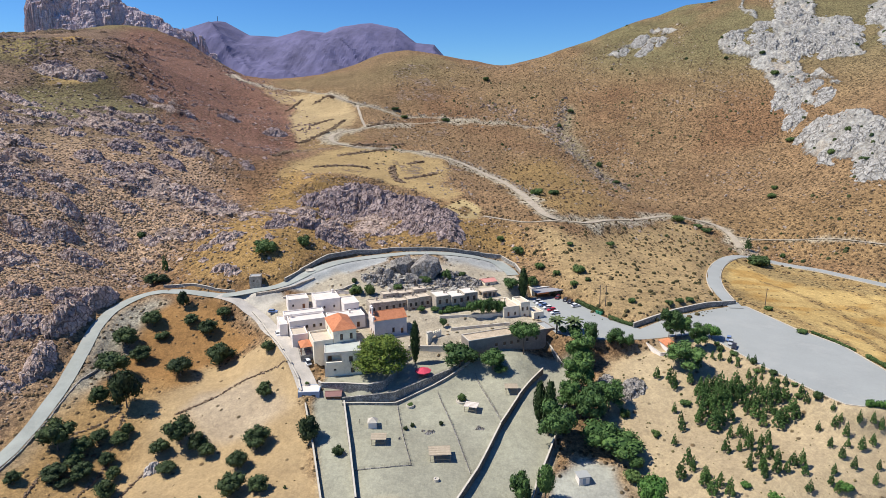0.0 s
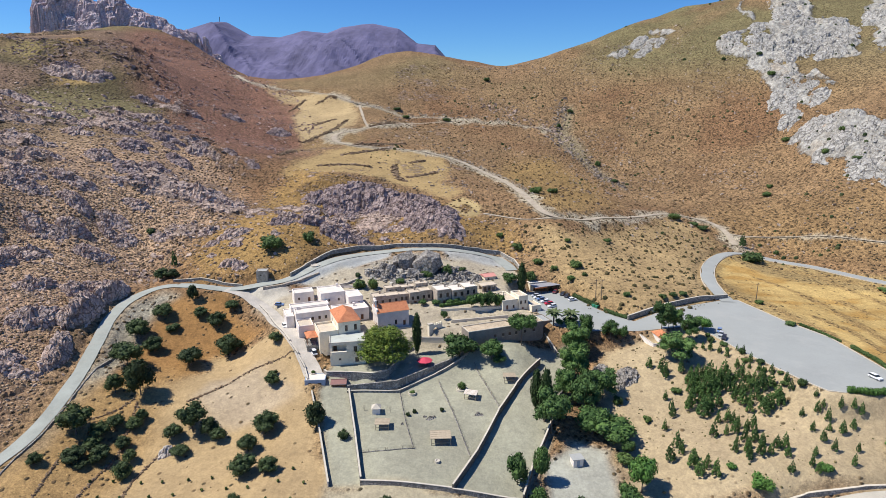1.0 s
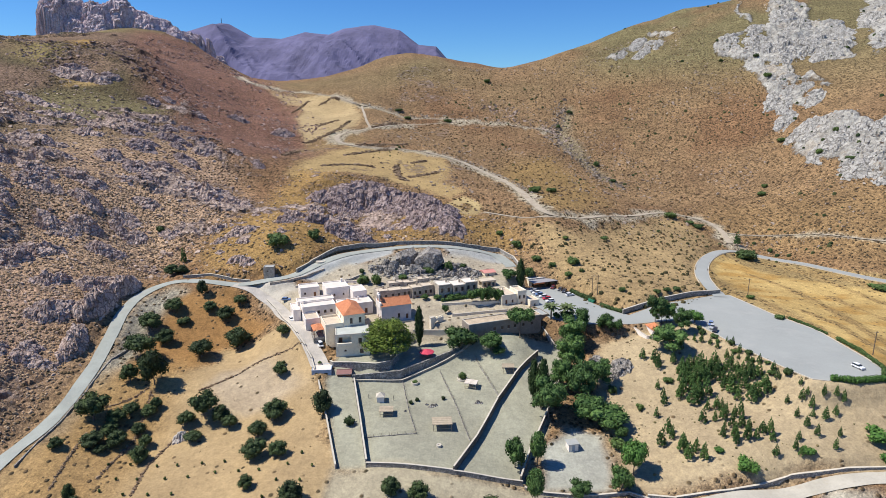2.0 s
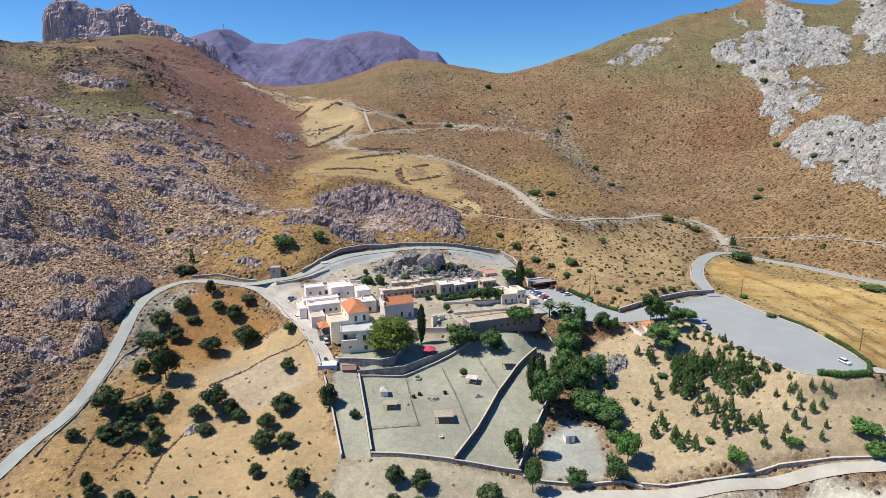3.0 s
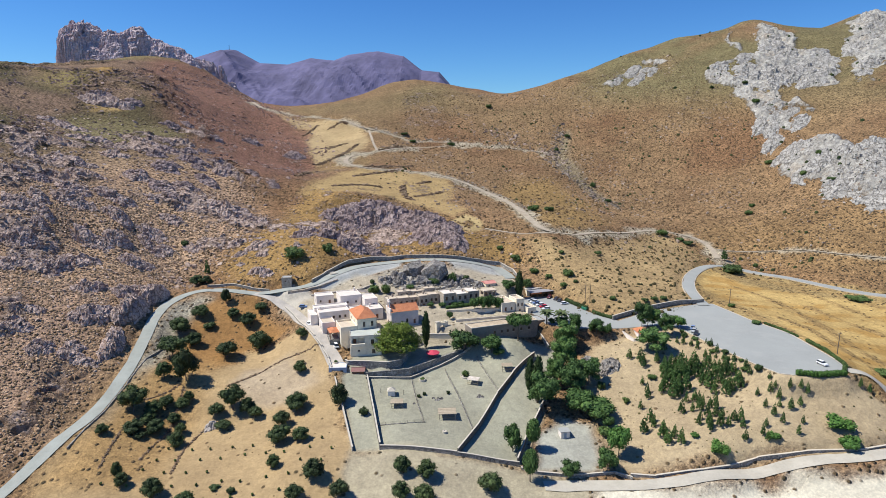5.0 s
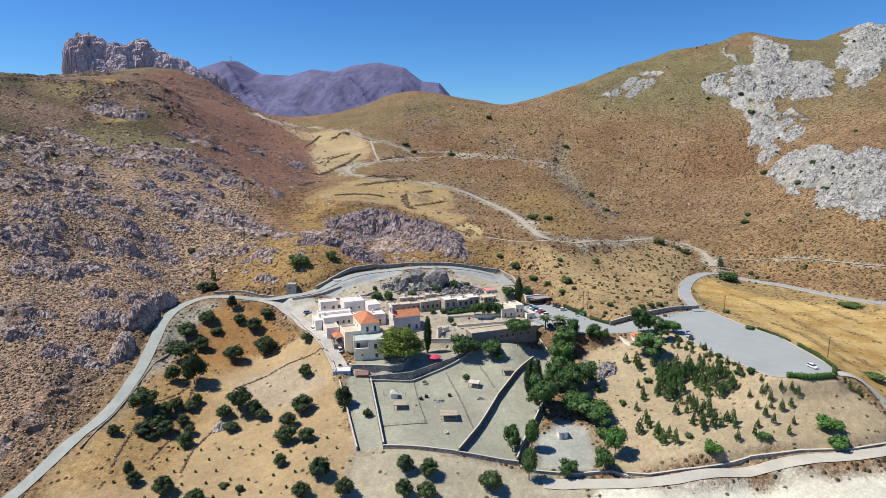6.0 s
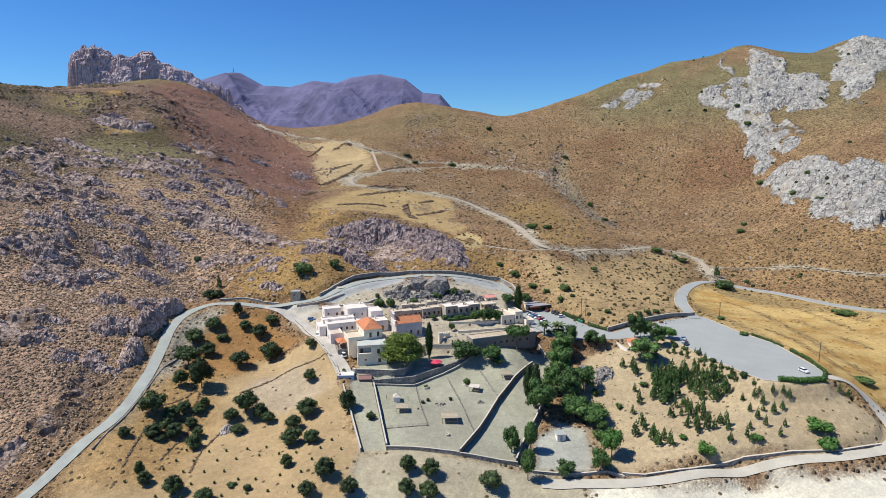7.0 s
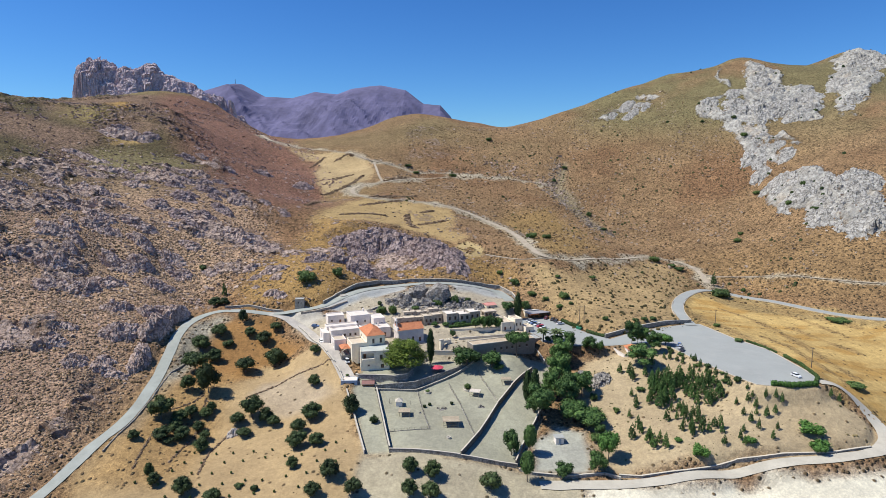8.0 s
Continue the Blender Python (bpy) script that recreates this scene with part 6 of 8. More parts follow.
for _k, (_x, _y) in enumerate(((-326, 492), (-319, 501), (-288, 503), (-247, 489), (-220, 417), (-207, 429), (-200, 443), (-198, 378), (-184, 388), (-200, 369), (-207, 348), (-187, 340), (-179, 333),
                               (-179, 417), (-164, 394), (-150, 401), (-131, 394), (-149, 529), (-212, 493), (-191, 530), (-247, 345), (-250, 296), (-239, 298), (-279, 343), (-313, 596), (-192, 400),
                               (-216, 395), (-171, 372), (-176, 352), (-230, 440), (-240, 505), (-268, 560))):
    _w = 10 + (_k * 7) % 8
    crag("crag", "dark grey limestone outcrop on the upper slope", _x, _y, (_w * 1.3, _w * 0.7, _w * 0.3), (_k * 47) % 50 - 25, _k + 800, 4, ROCK_DARK, 0.3, "crags on the upper slope", 2.0, 30)
for _k, (_x, _y) in enumerate(((-215, 264), (-216, 286), (-224, 274), (-209, 310), (-191, 290), (-183, 274), (-173, 286), (-165, 288), (-196, 265), (-191, 234), (-212, 255), (-212, 242), (-156, 228), (-152, 236))):
    _w = 9 + (_k * 5) % 7
    crag("crag", "grey limestone outcrop above the lane", _x, _y, (_w * 1.2, _w * 0.7, _w * 0.42), (_k * 31) % 60 - 20, _k + 850, 4, ROCK_VIOLET, 0.3, "crags on the west slope", 2.2, 30)
MASSIF_ROCK = rock_material("pale_massif_limestone", (0.33, 0.312, 0.28), (0.54, 0.51, 0.46), (0.18, 0.162, 0.135), 0.09, 1.1)
_rng = np.random.default_rng(91)
_placed = 0
for _name, _want in (("massif", 20), ("massif_leg", 9), ("massif_foot", 17), ("massif_top", 12), ("spur", 5)):
    _poly = np.array(CRAGS[_name], float)
    _made = []
    for _try in range(600):
        if len(_made) >= _want:
            break
        _x, _y = _rng.uniform(*_poly[:, 0][[_poly[:, 0].argmin(), _poly[:, 0].argmax()]]), _rng.uniform(*_poly[:, 1][[_poly[:, 1].argmin(), _poly[:, 1].argmax()]])
        if outline_distance(np.array([_x]), np.array([_y]), _poly)[0] > -5 or any(math.hypot(_x - a, _y - b) < 13 for a, b in _made):
            continue
        _made.append((_x, _y))
        _w = _rng.uniform(26, 44) * (0.62 if _name in ("spur", "massif_leg") else 1.0)
        _placed += 1
        crag("crag", "pale weathered limestone face of the east massif", _x, _y, (_w * 1.25, _w * 0.8, _w * 0.17), _rng.uniform(25, 65), 900 + _placed, 4, MASSIF_ROCK, 0.5, "faces of the east massif", 2.0, 60)
_rng = np.random.default_rng(78)
for _k in range(70):
    _x, _y = _rng.uniform(-128, 30), _rng.uniform(258, 350)
    _w = 4 + 7 * _rng.random() ** 2
    if outline_distance(np.array([_x]), np.array([_y]), cover_outline("dry_slope"))[0] < -4 and math.hypot(_x + 86, _y - 276) > 9:
        crag("crag", "low grey-brown rock ledge in ochre grass", _x, _y, (_w * 1.4, _w * 0.7, _w * _rng.uniform(0.25, 0.4)), _rng.uniform(-20, 30), _k + 1200, 3, ROCK_VIOLET, 0.3, "ledges on the dry slope")
# limestone with the violet of distant haze in its colour, lightened throughout
TOR_HAZED = rock_material("hazed_tor_limestone", (0.50, 0.405, 0.41), (0.74, 0.61, 0.61), (0.32, 0.255, 0.25), 0.08, 0.5)
# the great tor on the skyline and the teeth of its ridge
for _k, (_x, _y, _s, _sink, _p) in enumerate(((-600, 950, (84, 70, 72), 0.1, 5.0), (-560, 958, (74, 60, 53), 0.2, 3.0), (-525, 966, (76, 56, 52), 0.2, 2.4), (-486, 975, (84, 44, 31), 0.3, 2.0),
                                             (-455, 984, (60, 30, 22), 0.3, 2.0), (-415, 985, (34, 22, 18), 0.3, 2.5), (-400, 985, (26, 18, 22), 0.3, 2.5), (-384, 983, (18, 14, 27), 0.2, 2.5),
                                             (-362, 972, (18, 12, 13), 0.3, 2.5), (-575, 930, (60, 36, 34), 0.4, 2.0), (-425, 960, (34, 18, 14), 0.4, 2.0), (-540, 935, (60, 30, 30), 0.4, 2.0))):
    crag("tor", "massive grey limestone tor on the skyline", _x, _y, _s, 0, _k + 131, 5 if _s[0] > 50 else 4, TOR_HAZED, _sink, "tor on the ridge", _p, 64 if _s[0] > 50 else 14)
# low ledges breaking through the scrub
_rng = np.random.default_rng(77)
for _k in range(170):
    _x, _y = _rng.uniform(-290, -150), _rng.uniform(140, 430)
    _w = 5 + 11 * _rng.random() ** 2
    if outline_distance(np.array([_x]), np.array([_y]), WEST_CRAG)[0] < -6 and ROUGH(np.array([_x]), np.array([_y]))[0] > 0.12:
        crag("crag", "low purple-grey rock ledge among thorny scrub", _x, _y, (_w * 1.3, _w * _rng.uniform(0.4, 0.7), _w * _rng.uniform(0.26, 0.44)), _rng.uniform(-15, 35), _k + 300, 3, ROCK_VIOLET, 0.3,
             "crags on the west slope")
crag("boulder", "pale limestone boulder among the olives", -88.9, 157.5, (6, 4.5, 3.2), 20, 200, 3, plain("pale_limestone", (0.5, 0.44, 0.38), 0.95, 0.2, 0.5, 3.0, bump=0.1))
crag("boulder", "grey rock face beside the chapel slope", 66, 186, (12, 8, 3.6), 30, 201, 4, ROCK_GREY, 0.35)
crag("boulder", "grey rock face beside the chapel slope", 58, 192, (8, 6, 3), 10, 202, 3, ROCK_GREY, 0.35)


def scatter_points(n, x0, x1, y0, y1, keep, seed):
    rng = np.random.default_rng(seed)
    x, y = rng.uniform(x0, x1, n), rng.uniform(y0, y1, n)
    k = keep(x, y) > rng.uniform(0, 1, n)
    for line, _z, half, _reach in ROAD_LINES.values():
        i = np.flatnonzero(k & (x > line[:, 0].min() - 8) & (x < line[:, 0].max() + 8) & (y > line[:, 1].min() - 8) & (y < line[:, 1].max() + 8))
        if i.size:
            k[i] = np.hypot(x[i][:, None] - line[None, :, 0], y[i][:, None] - line[None, :, 1]).min(1) > half + 1.2
    return x[k], y[k], rng


CUBE = np.array([(x, y, z) for z in (-1, 1) for y in (-1, 1) for x in (-1, 1)], float)
CUBE_FACES = np.array([(0, 2, 1), (1, 2, 3), (4, 5, 6), (5, 7, 6), (0, 1, 4), (1, 5, 4), (2, 6, 3), (3, 6, 7), (0, 4, 2), (2, 4, 6), (1, 3, 5), (3, 7, 5)])


def pebble_shape(seed):
    """A broken angular block, leaning and narrower towards its top."""
    rng = np.random.default_rng(seed)
    v = CUBE * rng.uniform(0.28, 0.55, 3) + rng.normal(size=(8, 3)) * 0.09
    v[:, :2] *= np.where(v[:, 2:] > 0, rng.uniform(0.5, 0.95), 1.0)
    v[:, :2] += v[:, 2:] * rng.normal(size=2) * 0.3
    return v, CUBE_FACES


def cushion_shape(seed):
    """A low rounded cushion: two uneven rings and a top."""
    rng = np.random.default_rng(seed)
    a = np.arange(5) * 1.2566 + rng.random()
    lo = np.stack([np.cos(a), np.sin(a), -0.9 + 0 * a], 1) * (0.42 + 0.12 * rng.random((5, 1)))
    hi = np.stack([np.cos(a + 0.6) * 0.78, np.sin(a + 0.6) * 0.78, 0.55 + 0 * a], 1) * (0.42 + 0.12 * rng.random((5, 1)))
    v = np.concatenate([lo, hi, [(0, 0, 0.5)]])
    f = []
    for k in range(5):
        n = (k + 1) % 5
        f += [(k, n, 5 + k), (n, 5 + n, 5 + k), (5 + k, 5 + n, 10)]
    return v, np.array(f)


def scattered(name, label, category, shapes, x, y, sizes, rng, material, flat=0.7, sink=0.15, kind="stuff"):
    """Many small copies of a few shapes, joined in one mesh."""
    z = ground(x, y)
    vs, fs, base = [], [], 0
    ang = rng.uniform(0, 6.283, len(x))
    pick = rng.integers(0, len(shapes), len(x))
    for k, (v, f) in enumerate(shapes):
        i = np.flatnonzero(pick == k)
        c, s, sz = np.cos(ang[i])[:, None], np.sin(ang[i])[:, None], np.asarray(sizes)[i][:, None]
        p = np.stack([(v[:, 0] * c - v[:, 1] * s) * sz * 1.15 + x[i][:, None], (v[:, 0] * s + v[:, 1] * c) * sz + y[i][:, None],
                      v[:, 2] * sz * flat + z[i][:, None] + sz * flat * (0.3 - sink)], 2)
        vs.append(p.reshape(-1, 3))
        fs.append((f[None] + (base + np.arange(len(i)) * len(v))[:, None, None]).reshape(-1, 3))
        base += len(i) * len(v)
    v, f = np.concatenate(vs), np.concatenate(fs)
    me = bpy.data.meshes.new(name)
    me.vertices.add(len(v))
    me.vertices.foreach_set("co", v.astype(np.float32).ravel())
    me.loops.add(f.size)
    me.loops.foreach_set("vertex_index", f.astype(np.int32).ravel())
    me.polygons.add(len(f))
    me.polygons.foreach_set("loop_start", np.arange(0, f.size, 3, dtype=np.int32))
    me.polygons.foreach_set("use_smooth", np.zeros(len(f), bool))
    me.update(calc_edges=True)
    me.materials.append(material)
    return tagged(new(name, me), label, category, kind=kind)


def varied(name, dark, light, rough=0.95):
    """A colour that differs from piece to piece of one mesh."""
    m, nt, b = nodes_of(name)
    geo = nt.nodes.new("ShaderNodeNewGeometry")
    col = mixed(nt, geo.outputs["Random Per Island"], dark, light)
    col = mixed(nt, 1.0, col, ramp(nt, noise_of(nt, 1.5, 4.0), (0.3, 0.65), (0.7, 1.2)), "MULTIPLY")
    nt.links.new(col, b.inputs["Base Color"])
    b.inputs["Roughness"].default_value = rough
    b.inputs["Specular IOR Level"].default_value = 0.2
    return m


LOOSE_ROCK = varied("loose_rock", (0.18, 0.125, 0.095), (0.64, 0.49, 0.39))
PALE_ROCK = varied("pale_massif_rock", (0.26, 0.245, 0.22), (0.48, 0.45, 0.41))
TUSSOCK = varied("thorny_scrub", (0.15, 0.105, 0.06), (0.62, 0.43, 0.27))
TUMBLED = varied("tumbled_stone", (0.16, 0.105, 0.065), (0.32, 0.23, 0.15))
_peb = [pebble_shape(i) for i in range(24)]
_cushions = [cushion_shape(i) for i in range(8)]


def west_keep(x, y):
    inside = outline_distance(x, y, WEST_CRAG) < 4
    return np.where(inside, (0.32 + 1.1 * ROUGH(x, y)) * (0.4 + 0.6 * smooth(150, 240, y)) * (1 - 0.6 * smooth(290, 380, y)), 0.0)


_x, _y, _rng = scatter_points(54000, -330, -112, 100, 480, west_keep, 11)
scattered("loose_stones", "loose purple-grey limestone blocks on the west slope", "rocks", _peb, _x, _y, (0.45 + 1.7 * _rng.random(len(_x)) ** 6) * (0.55 + 0.45 * smooth(150, 270, _y)), _rng, LOOSE_ROCK, 0.6)
_x, _y, _rng = scatter_points(8000, -130, 60, 255, 420, lambda x, y: np.where(outline_distance(x, y, cover_outline("dry_slope")) < 6, 0.5, 0.0), 12)
scattered("loose_stones", "grey stones strewn over the dry slope", "rocks", _peb, _x, _y, 0.35 + 1.2 * _rng.random(len(_x)) ** 5, _rng, LOOSE_ROCK, 0.7)
_x, _y, _rng = scatter_points(3600, -40, 20, 254, 290, lambda x, y: np.where(np.hypot((x + 10) / 28, (y - 266) / 13) < 1, 0.6, 0.0), 13)
scattered("loose_stones", "rubble of grey stones round the great boulder", "rocks", _peb, _x, _y, 0.4 + 1.9 * _rng.random(len(_x)) ** 3, _rng, varied("grey_rubble", (0.16, 0.145, 0.125), (0.5, 0.46, 0.40)))
for _k in range(46):
    _a, _r = _rng.uniform(0, 6.283), math.sqrt(_rng.uniform(0.15, 1))
    _w = 2.0 + 3.4 * _rng.random() ** 2
    _px, _py = -10 + 27 * _r * math.cos(_a), 265 + 11 * _r * math.sin(_a)
    if _py > 259:
        crag("boulder", "angular grey limestone block above the cells", _px, _py, (_w, _w * _rng.uniform(0.6, 0.9), _w * _rng.uniform(0.5, 0.8)), _rng.uniform(0, 180), _k + 520, 2, ROCK_GREY, 0.2, _grp, 3.0)
_x, _y, _rng = scatter_points(5000, 210, 610, 340, 815, lambda x, y: np.clip(ROUGH(x, y) * 1.2 - 0.1, 0, 1), 14)
scattered("massif_blocks", "pale grey limestone blocks of the east massif", "rocks", _peb, _x, _y, 0.6 + 1.3 * _rng.random(len(_x)) ** 4, _rng, PALE_ROCK, 1.0)
_x, _y, _rng = scatter_points(14000, -60, 330, 330, 760, lambda x, y: 0.08 + 0.8 * smooth(0.52, 0.68, fbm(x, y, 40, 4, 96)), 15)
scattered("loose_stones", "pale stones on the brown hillsides", "rocks", _peb, _x, _y, 0.5 + 1.5 * _rng.random(len(_x)) ** 5, _rng, varied("hill_stone", (0.26, 0.19, 0.14), (0.52, 0.42, 0.33)), 0.9)
# stones and shrubs down the dry gully, rubble along the hill tracks
def along(points, n, spread, seed):
    line, _s = line_samples(points, 0.5)
    rng = np.random.default_rng(seed)
    p = line[rng.integers(0, len(line), n)] + rng.normal(size=(n, 2)) * spread
    return p[:, 0], p[:, 1], rng


GULLY = [(130, 655), (120, 606), (104, 568), (112, 548), (124, 530), (133, 508), (142, 478), (150, 460)]
_x, _y, _rng = along(GULLY, 700, 3.6, 41)
scattered("loose_stones", "grey boulders down the dry gully", "rocks", _peb, _x, _y, 0.5 + 2.4 * _rng.random(len(_x)) ** 4, _rng, varied("gully_stone", (0.12, 0.095, 0.07), (0.42, 0.34, 0.27)), 0.9)
_x, _y, _rng = along([(124, 556), (100, 590), (80, 612), (62, 632), (30, 650)], 420, 8.0, 42)
scattered("loose_stones", "grey boulders across the upper hillside", "rocks", _peb, _x, _y, 0.5 + 2.0 * _rng.random(len(_x)) ** 4, _rng, LOOSE_ROCK, 0.9)
TRACK_RUBBLE = varied("track_rubble", (0.27, 0.215, 0.16), (0.48, 0.41, 0.33))
_x, _y, _rng = along([(-100, 640), (-71, 627), (-45, 619), (-8, 618), (29, 612), (62, 604)], 420, 3.2, 43)
scattered("loose_stones", "pale rubble beside the saddle track", "rocks", _peb, _x, _y, 0.4 + 1.3 * _rng.random(len(_x)) ** 4, _rng, TRACK_RUBBLE, 0.9)
_x, _y, _rng = along([(58, 372), (54, 426), (41, 455), (22, 487), (0, 499)], 420, 2.2, 44)
scattered("loose_stones", "pale rubble beside the hill track", "rocks", _peb, _x, _y, 0.35 + 1.0 * _rng.random(len(_x)) ** 4, _rng, TRACK_RUBBLE, 0.9)


def tussock_keep(x, y):
    inside = outline_distance(x, y, WEST_CRAG) < -1
    return np.where(inside, np.clip(1.0 - 1.3 * ROUGH(x, y), 0.05, 1), 0)


_x, _y, _rng = scatter_points(34000, -260, -136, 95, 320, tussock_keep, 21)
scattered("thorn_scrub", "low ochre thorn cushions on the west slope", "scrub", _cushions, _x, _y, 0.4 + 0.85 * _rng.random(len(_x)) ** 2, _rng, TUSSOCK, 0.6, 0.15)
_x, _y, _rng = scatter_points(2600, 40, 175, 225, 400, lambda x, y: np.where(outline_distance(x, y, cover_outline("east_slope")) < 4, 0.42, 0.0), 22)
scattered("thorn_scrub", "dark thorn cushions on the tan slope", "scrub", _cushions, _x, _y, 0.5 + 2.0 * _rng.random(len(_x)) ** 2.5, _rng, varied("dark_scrub", (0.05, 0.05, 0.022), (0.13, 0.10, 0.045)), 0.8, 0.1)
_x, _y, _rng = scatter_points(15000, -60, 330, 320, 760, lambda x, y: np.where(np.minimum(outline_distance(x, y, cover_outline("terraces")), outline_distance(x, y, cover_outline("saddle_field"))) < 2, 0.03,
                                                                            0.55 * (1 - np.clip(ROUGH(x, y) * 2, 0, 1))), 23)
scattered("thorn_scrub", "dark scrub dotted over the brown hillsides", "scrub", _cushions, _x, _y, 0.6 + 1.5 * _rng.random(len(_x)) ** 3, _rng, varied("brown_scrub", (0.085, 0.058, 0.032), (0.21, 0.135, 0.07)), 0.8, 0.1)


# tumbled terrace walls on the straw slope
for _k, _pts in enumerate(SLOPE_TERRACES):
    _xy, _s = line_samples(_pts, 0.3)
    _rng = np.random.default_rng(700 + _k)
    _o = _rng.normal(size=_xy.shape) * 1.1
    scattered("terrace_wall", "low tumbled dry stone terrace wall on straw slope", "wall", _peb, _xy[:, 0] + _o[:, 0], _xy[:, 1] + _o[:, 1], 0.9 + 1.6 * _rng.random(len(_xy)) ** 2, _rng, TUMBLED, 0.65, 0.15, "")
# low lines of field stones among the olives
for _k, _pts in enumerate(FIELD_LINES):
    _xy, _s = line_samples(_pts, 0.16)
    _rng = np.random.default_rng(740 + _k)
    _o = _rng.normal(size=_xy.shape) * 0.22
    scattered("field_wall", "low tumbled dry stone field wall among olives", "wall", _peb, _xy[:, 0] + _o[:, 0], _xy[:, 1] + _o[:, 1], 0.25 + 0.45 * _rng.random(len(_xy)) ** 2, _rng, TUMBLED, 1.1, 0.1, "")
_x, _y, _rng = scatter_points(38000, -440, -110, 390, 960, lambda x, y: np.where((outline_distance(x, y, cover_outline("ridge_flank")) < 10) | (outline_distance(x, y, WEST_CRAG) < 0),
                                                                                 0.10 + 1.3 * smooth(0.46, 0.64, fbm(x, y, 46, 4, 95)), 0.0), 16)
scattered("loose_stones", "small mauve stones on the flank of the ridge", "rocks", _peb, _x, _y, 0.55 + 2.0 * _rng.random(len(_x)) ** 7, _rng, varied("mauve_stone", (0.20, 0.13, 0.105), (0.50, 0.36, 0.30)), 0.7)
_x, _y, _rng = scatter_points(1100, 48, 165, 125, 215, lambda x, y: np.where(outline_distance(x, y, cover_outline("pine_soil")) < -1.5, 0.15 + 0.9 * smooth(0.45, 0.62, fbm(x, y, 12, 3, 97)), 0.0), 24)
scattered("low_scrub", "low olive-brown brushwood between the young pines", "scrub", _cushions, _x, _y, 0.3 + 0.8 * _rng.random(len(_x)) ** 3, _rng, varied("olive_scrub", (0.075, 0.075, 0.03), (0.24, 0.19, 0.09)), 0.75, 0.1)
_x, _y, _rng = scatter_points(700, -128, -36, 100, 245, lambda x, y: np.where((outline_distance(x, y, cover_outline("lower_grove")) < -1.5) | (outline_distance(x, y, cover_outline("upper_grove")) < -1.5), 0.1 + 0.9 * smooth(0.5, 0.66, fbm(x, y, 16, 3, 98)), 0.0), 25)
scattered("low_scrub", "dry brown tufts and stones under the olives", "scrub", _cushions, _x, _y, 0.2 + 0.5 * _rng.random(len(_x)) ** 3, _rng, varied("dry_tufts", (0.12, 0.09, 0.04), (0.34, 0.25, 0.13)), 0.7, 0.1)
_x, _y, _rng = scatter_points(2400, 210, 610, 340, 815, lambda x, y: np.where(ROUGH(x, y) > 0.3, 0.5, 0.02), 26)
scattered("thorn_scrub", "dark evergreen shrubs in clefts of the east massif", "scrub", _cushions, _x, _y, 0.8 + 3.4 * _rng.random(len(_x)) ** 4, _rng, varied("dark_evergreen", (0.022, 0.04, 0.016), (0.075, 0.095, 0.035)), 0.8, 0.1)
_x, _y, _rng = scatter_points(2200, -60, 330, 330, 700, lambda x, y: np.clip(1.6 * smooth(0.56, 0.7, fbm(x, y, 70, 3, 99)), 0, 1), 27)
scattered("thorn_scrub", "dark green shrubs along the gullies", "scrub", _cushions, _x, _y, 0.8 + 2.6 * _rng.random(len(_x)) ** 4, _rng, varied("gully_shrub", (0.03, 0.05, 0.018), (0.11, 0.11, 0.045)), 0.8, 0.1)

# ---- trees and shrubs: x, y, height, width ----
OLIVES = []
OLIVES += [(-121.1, 229.2, 6.7, 8.5), (-112.3, 240.3, 9, 5.4), (-106.1, 232, 5.4, 6.8), (-97.5, 227.6, 7.7, 8.2), (-93.7, 236.3, 5.4, 6.2), (-86.9, 212.7, 10.7,
    11.1), (-124.4, 214.6, 8.9, 10.2), (-119.9, 196, 11.9, 11.1), (-115.6, 207.7, 7.3, 8.4), (-98.5, 201.8, 8.3, 9.5), (-108.1, 181.6, 17, 9.9), (-116.6,
    180.7, 8.5, 6.9), (-119.5, 161.6, 12.3, 11.4), (-112.3, 162.2, 6.3, 7.3), (-109.5, 166.8, 5.1, 6.1), (-103.7, 167.3, 4.4, 5.6), (-102.4, 170.6, 5.2,
    4.3), (-83.7, 166.4, 12.3, 9.5), (-77.6, 165.1, 7.5, 6.5), (-73.8, 162.6, 5.3, 5.6)]
OLIVES += [(-89, 163.7, 5.7, 6.6), (-112, 157.7, 4.7, 6), (-107.5, 153.4, 6.1, 7.5), (-114.3, 151.3, 5.5, 8), (-110.9, 149.1, 2.7, 4.2), (-103.5, 159.4, 4.9,
    5.1), (-98.9, 154.4, 5.2, 5), (-97.5, 147.6, 5.9, 6.8), (-123.1, 146.6, 4.5, 4.6), (-84.1, 156.6, 3.7, 6.8), (-65.7, 204.8, 5.5, 5.6), (-62.2, 185.7,
    5.7, 5.9), (-42, 164.3, 9.5, 7.8), (-58.4, 164.2, 8.3, 8.9), (-61.8, 155.5, 7, 6.8), (-59.6, 144.2, 7.8, 7.9), (-52, 143.9, 5.7, 6.5), (-57.5, 129.6,
    5.2, 4.8), (-42.8, 123.5, 7.2, 7.2), (-47.1, 115.1, 5.8, 6.2)]
OLIVES += [(-33.8, 117.4, 6.6, 6.6), (-15.1, 125.8, 7, 5.9), (-7.6, 124.9, 6.8, 6.7), (-14.9, 116.8, 6.7, 6.1), (-7.9, 115.7, 6.9, 6.9), (12.7, 121.6, 7.4, 7.9),
    (-107.5, 127.8, 6.9, 3.8), (-104.5, 124.6, 5.5, 5.1), (-92.3, 120.4, 7.2, 7.2), (-80.6, 115.5, 5.7, 6.5), (-123.3, 147.5, 3.6, 4.1), (-135.5, 261.5, 6.5, 8), (-130.0, 260.5, 5, 6.5)]
SHRUBS = []
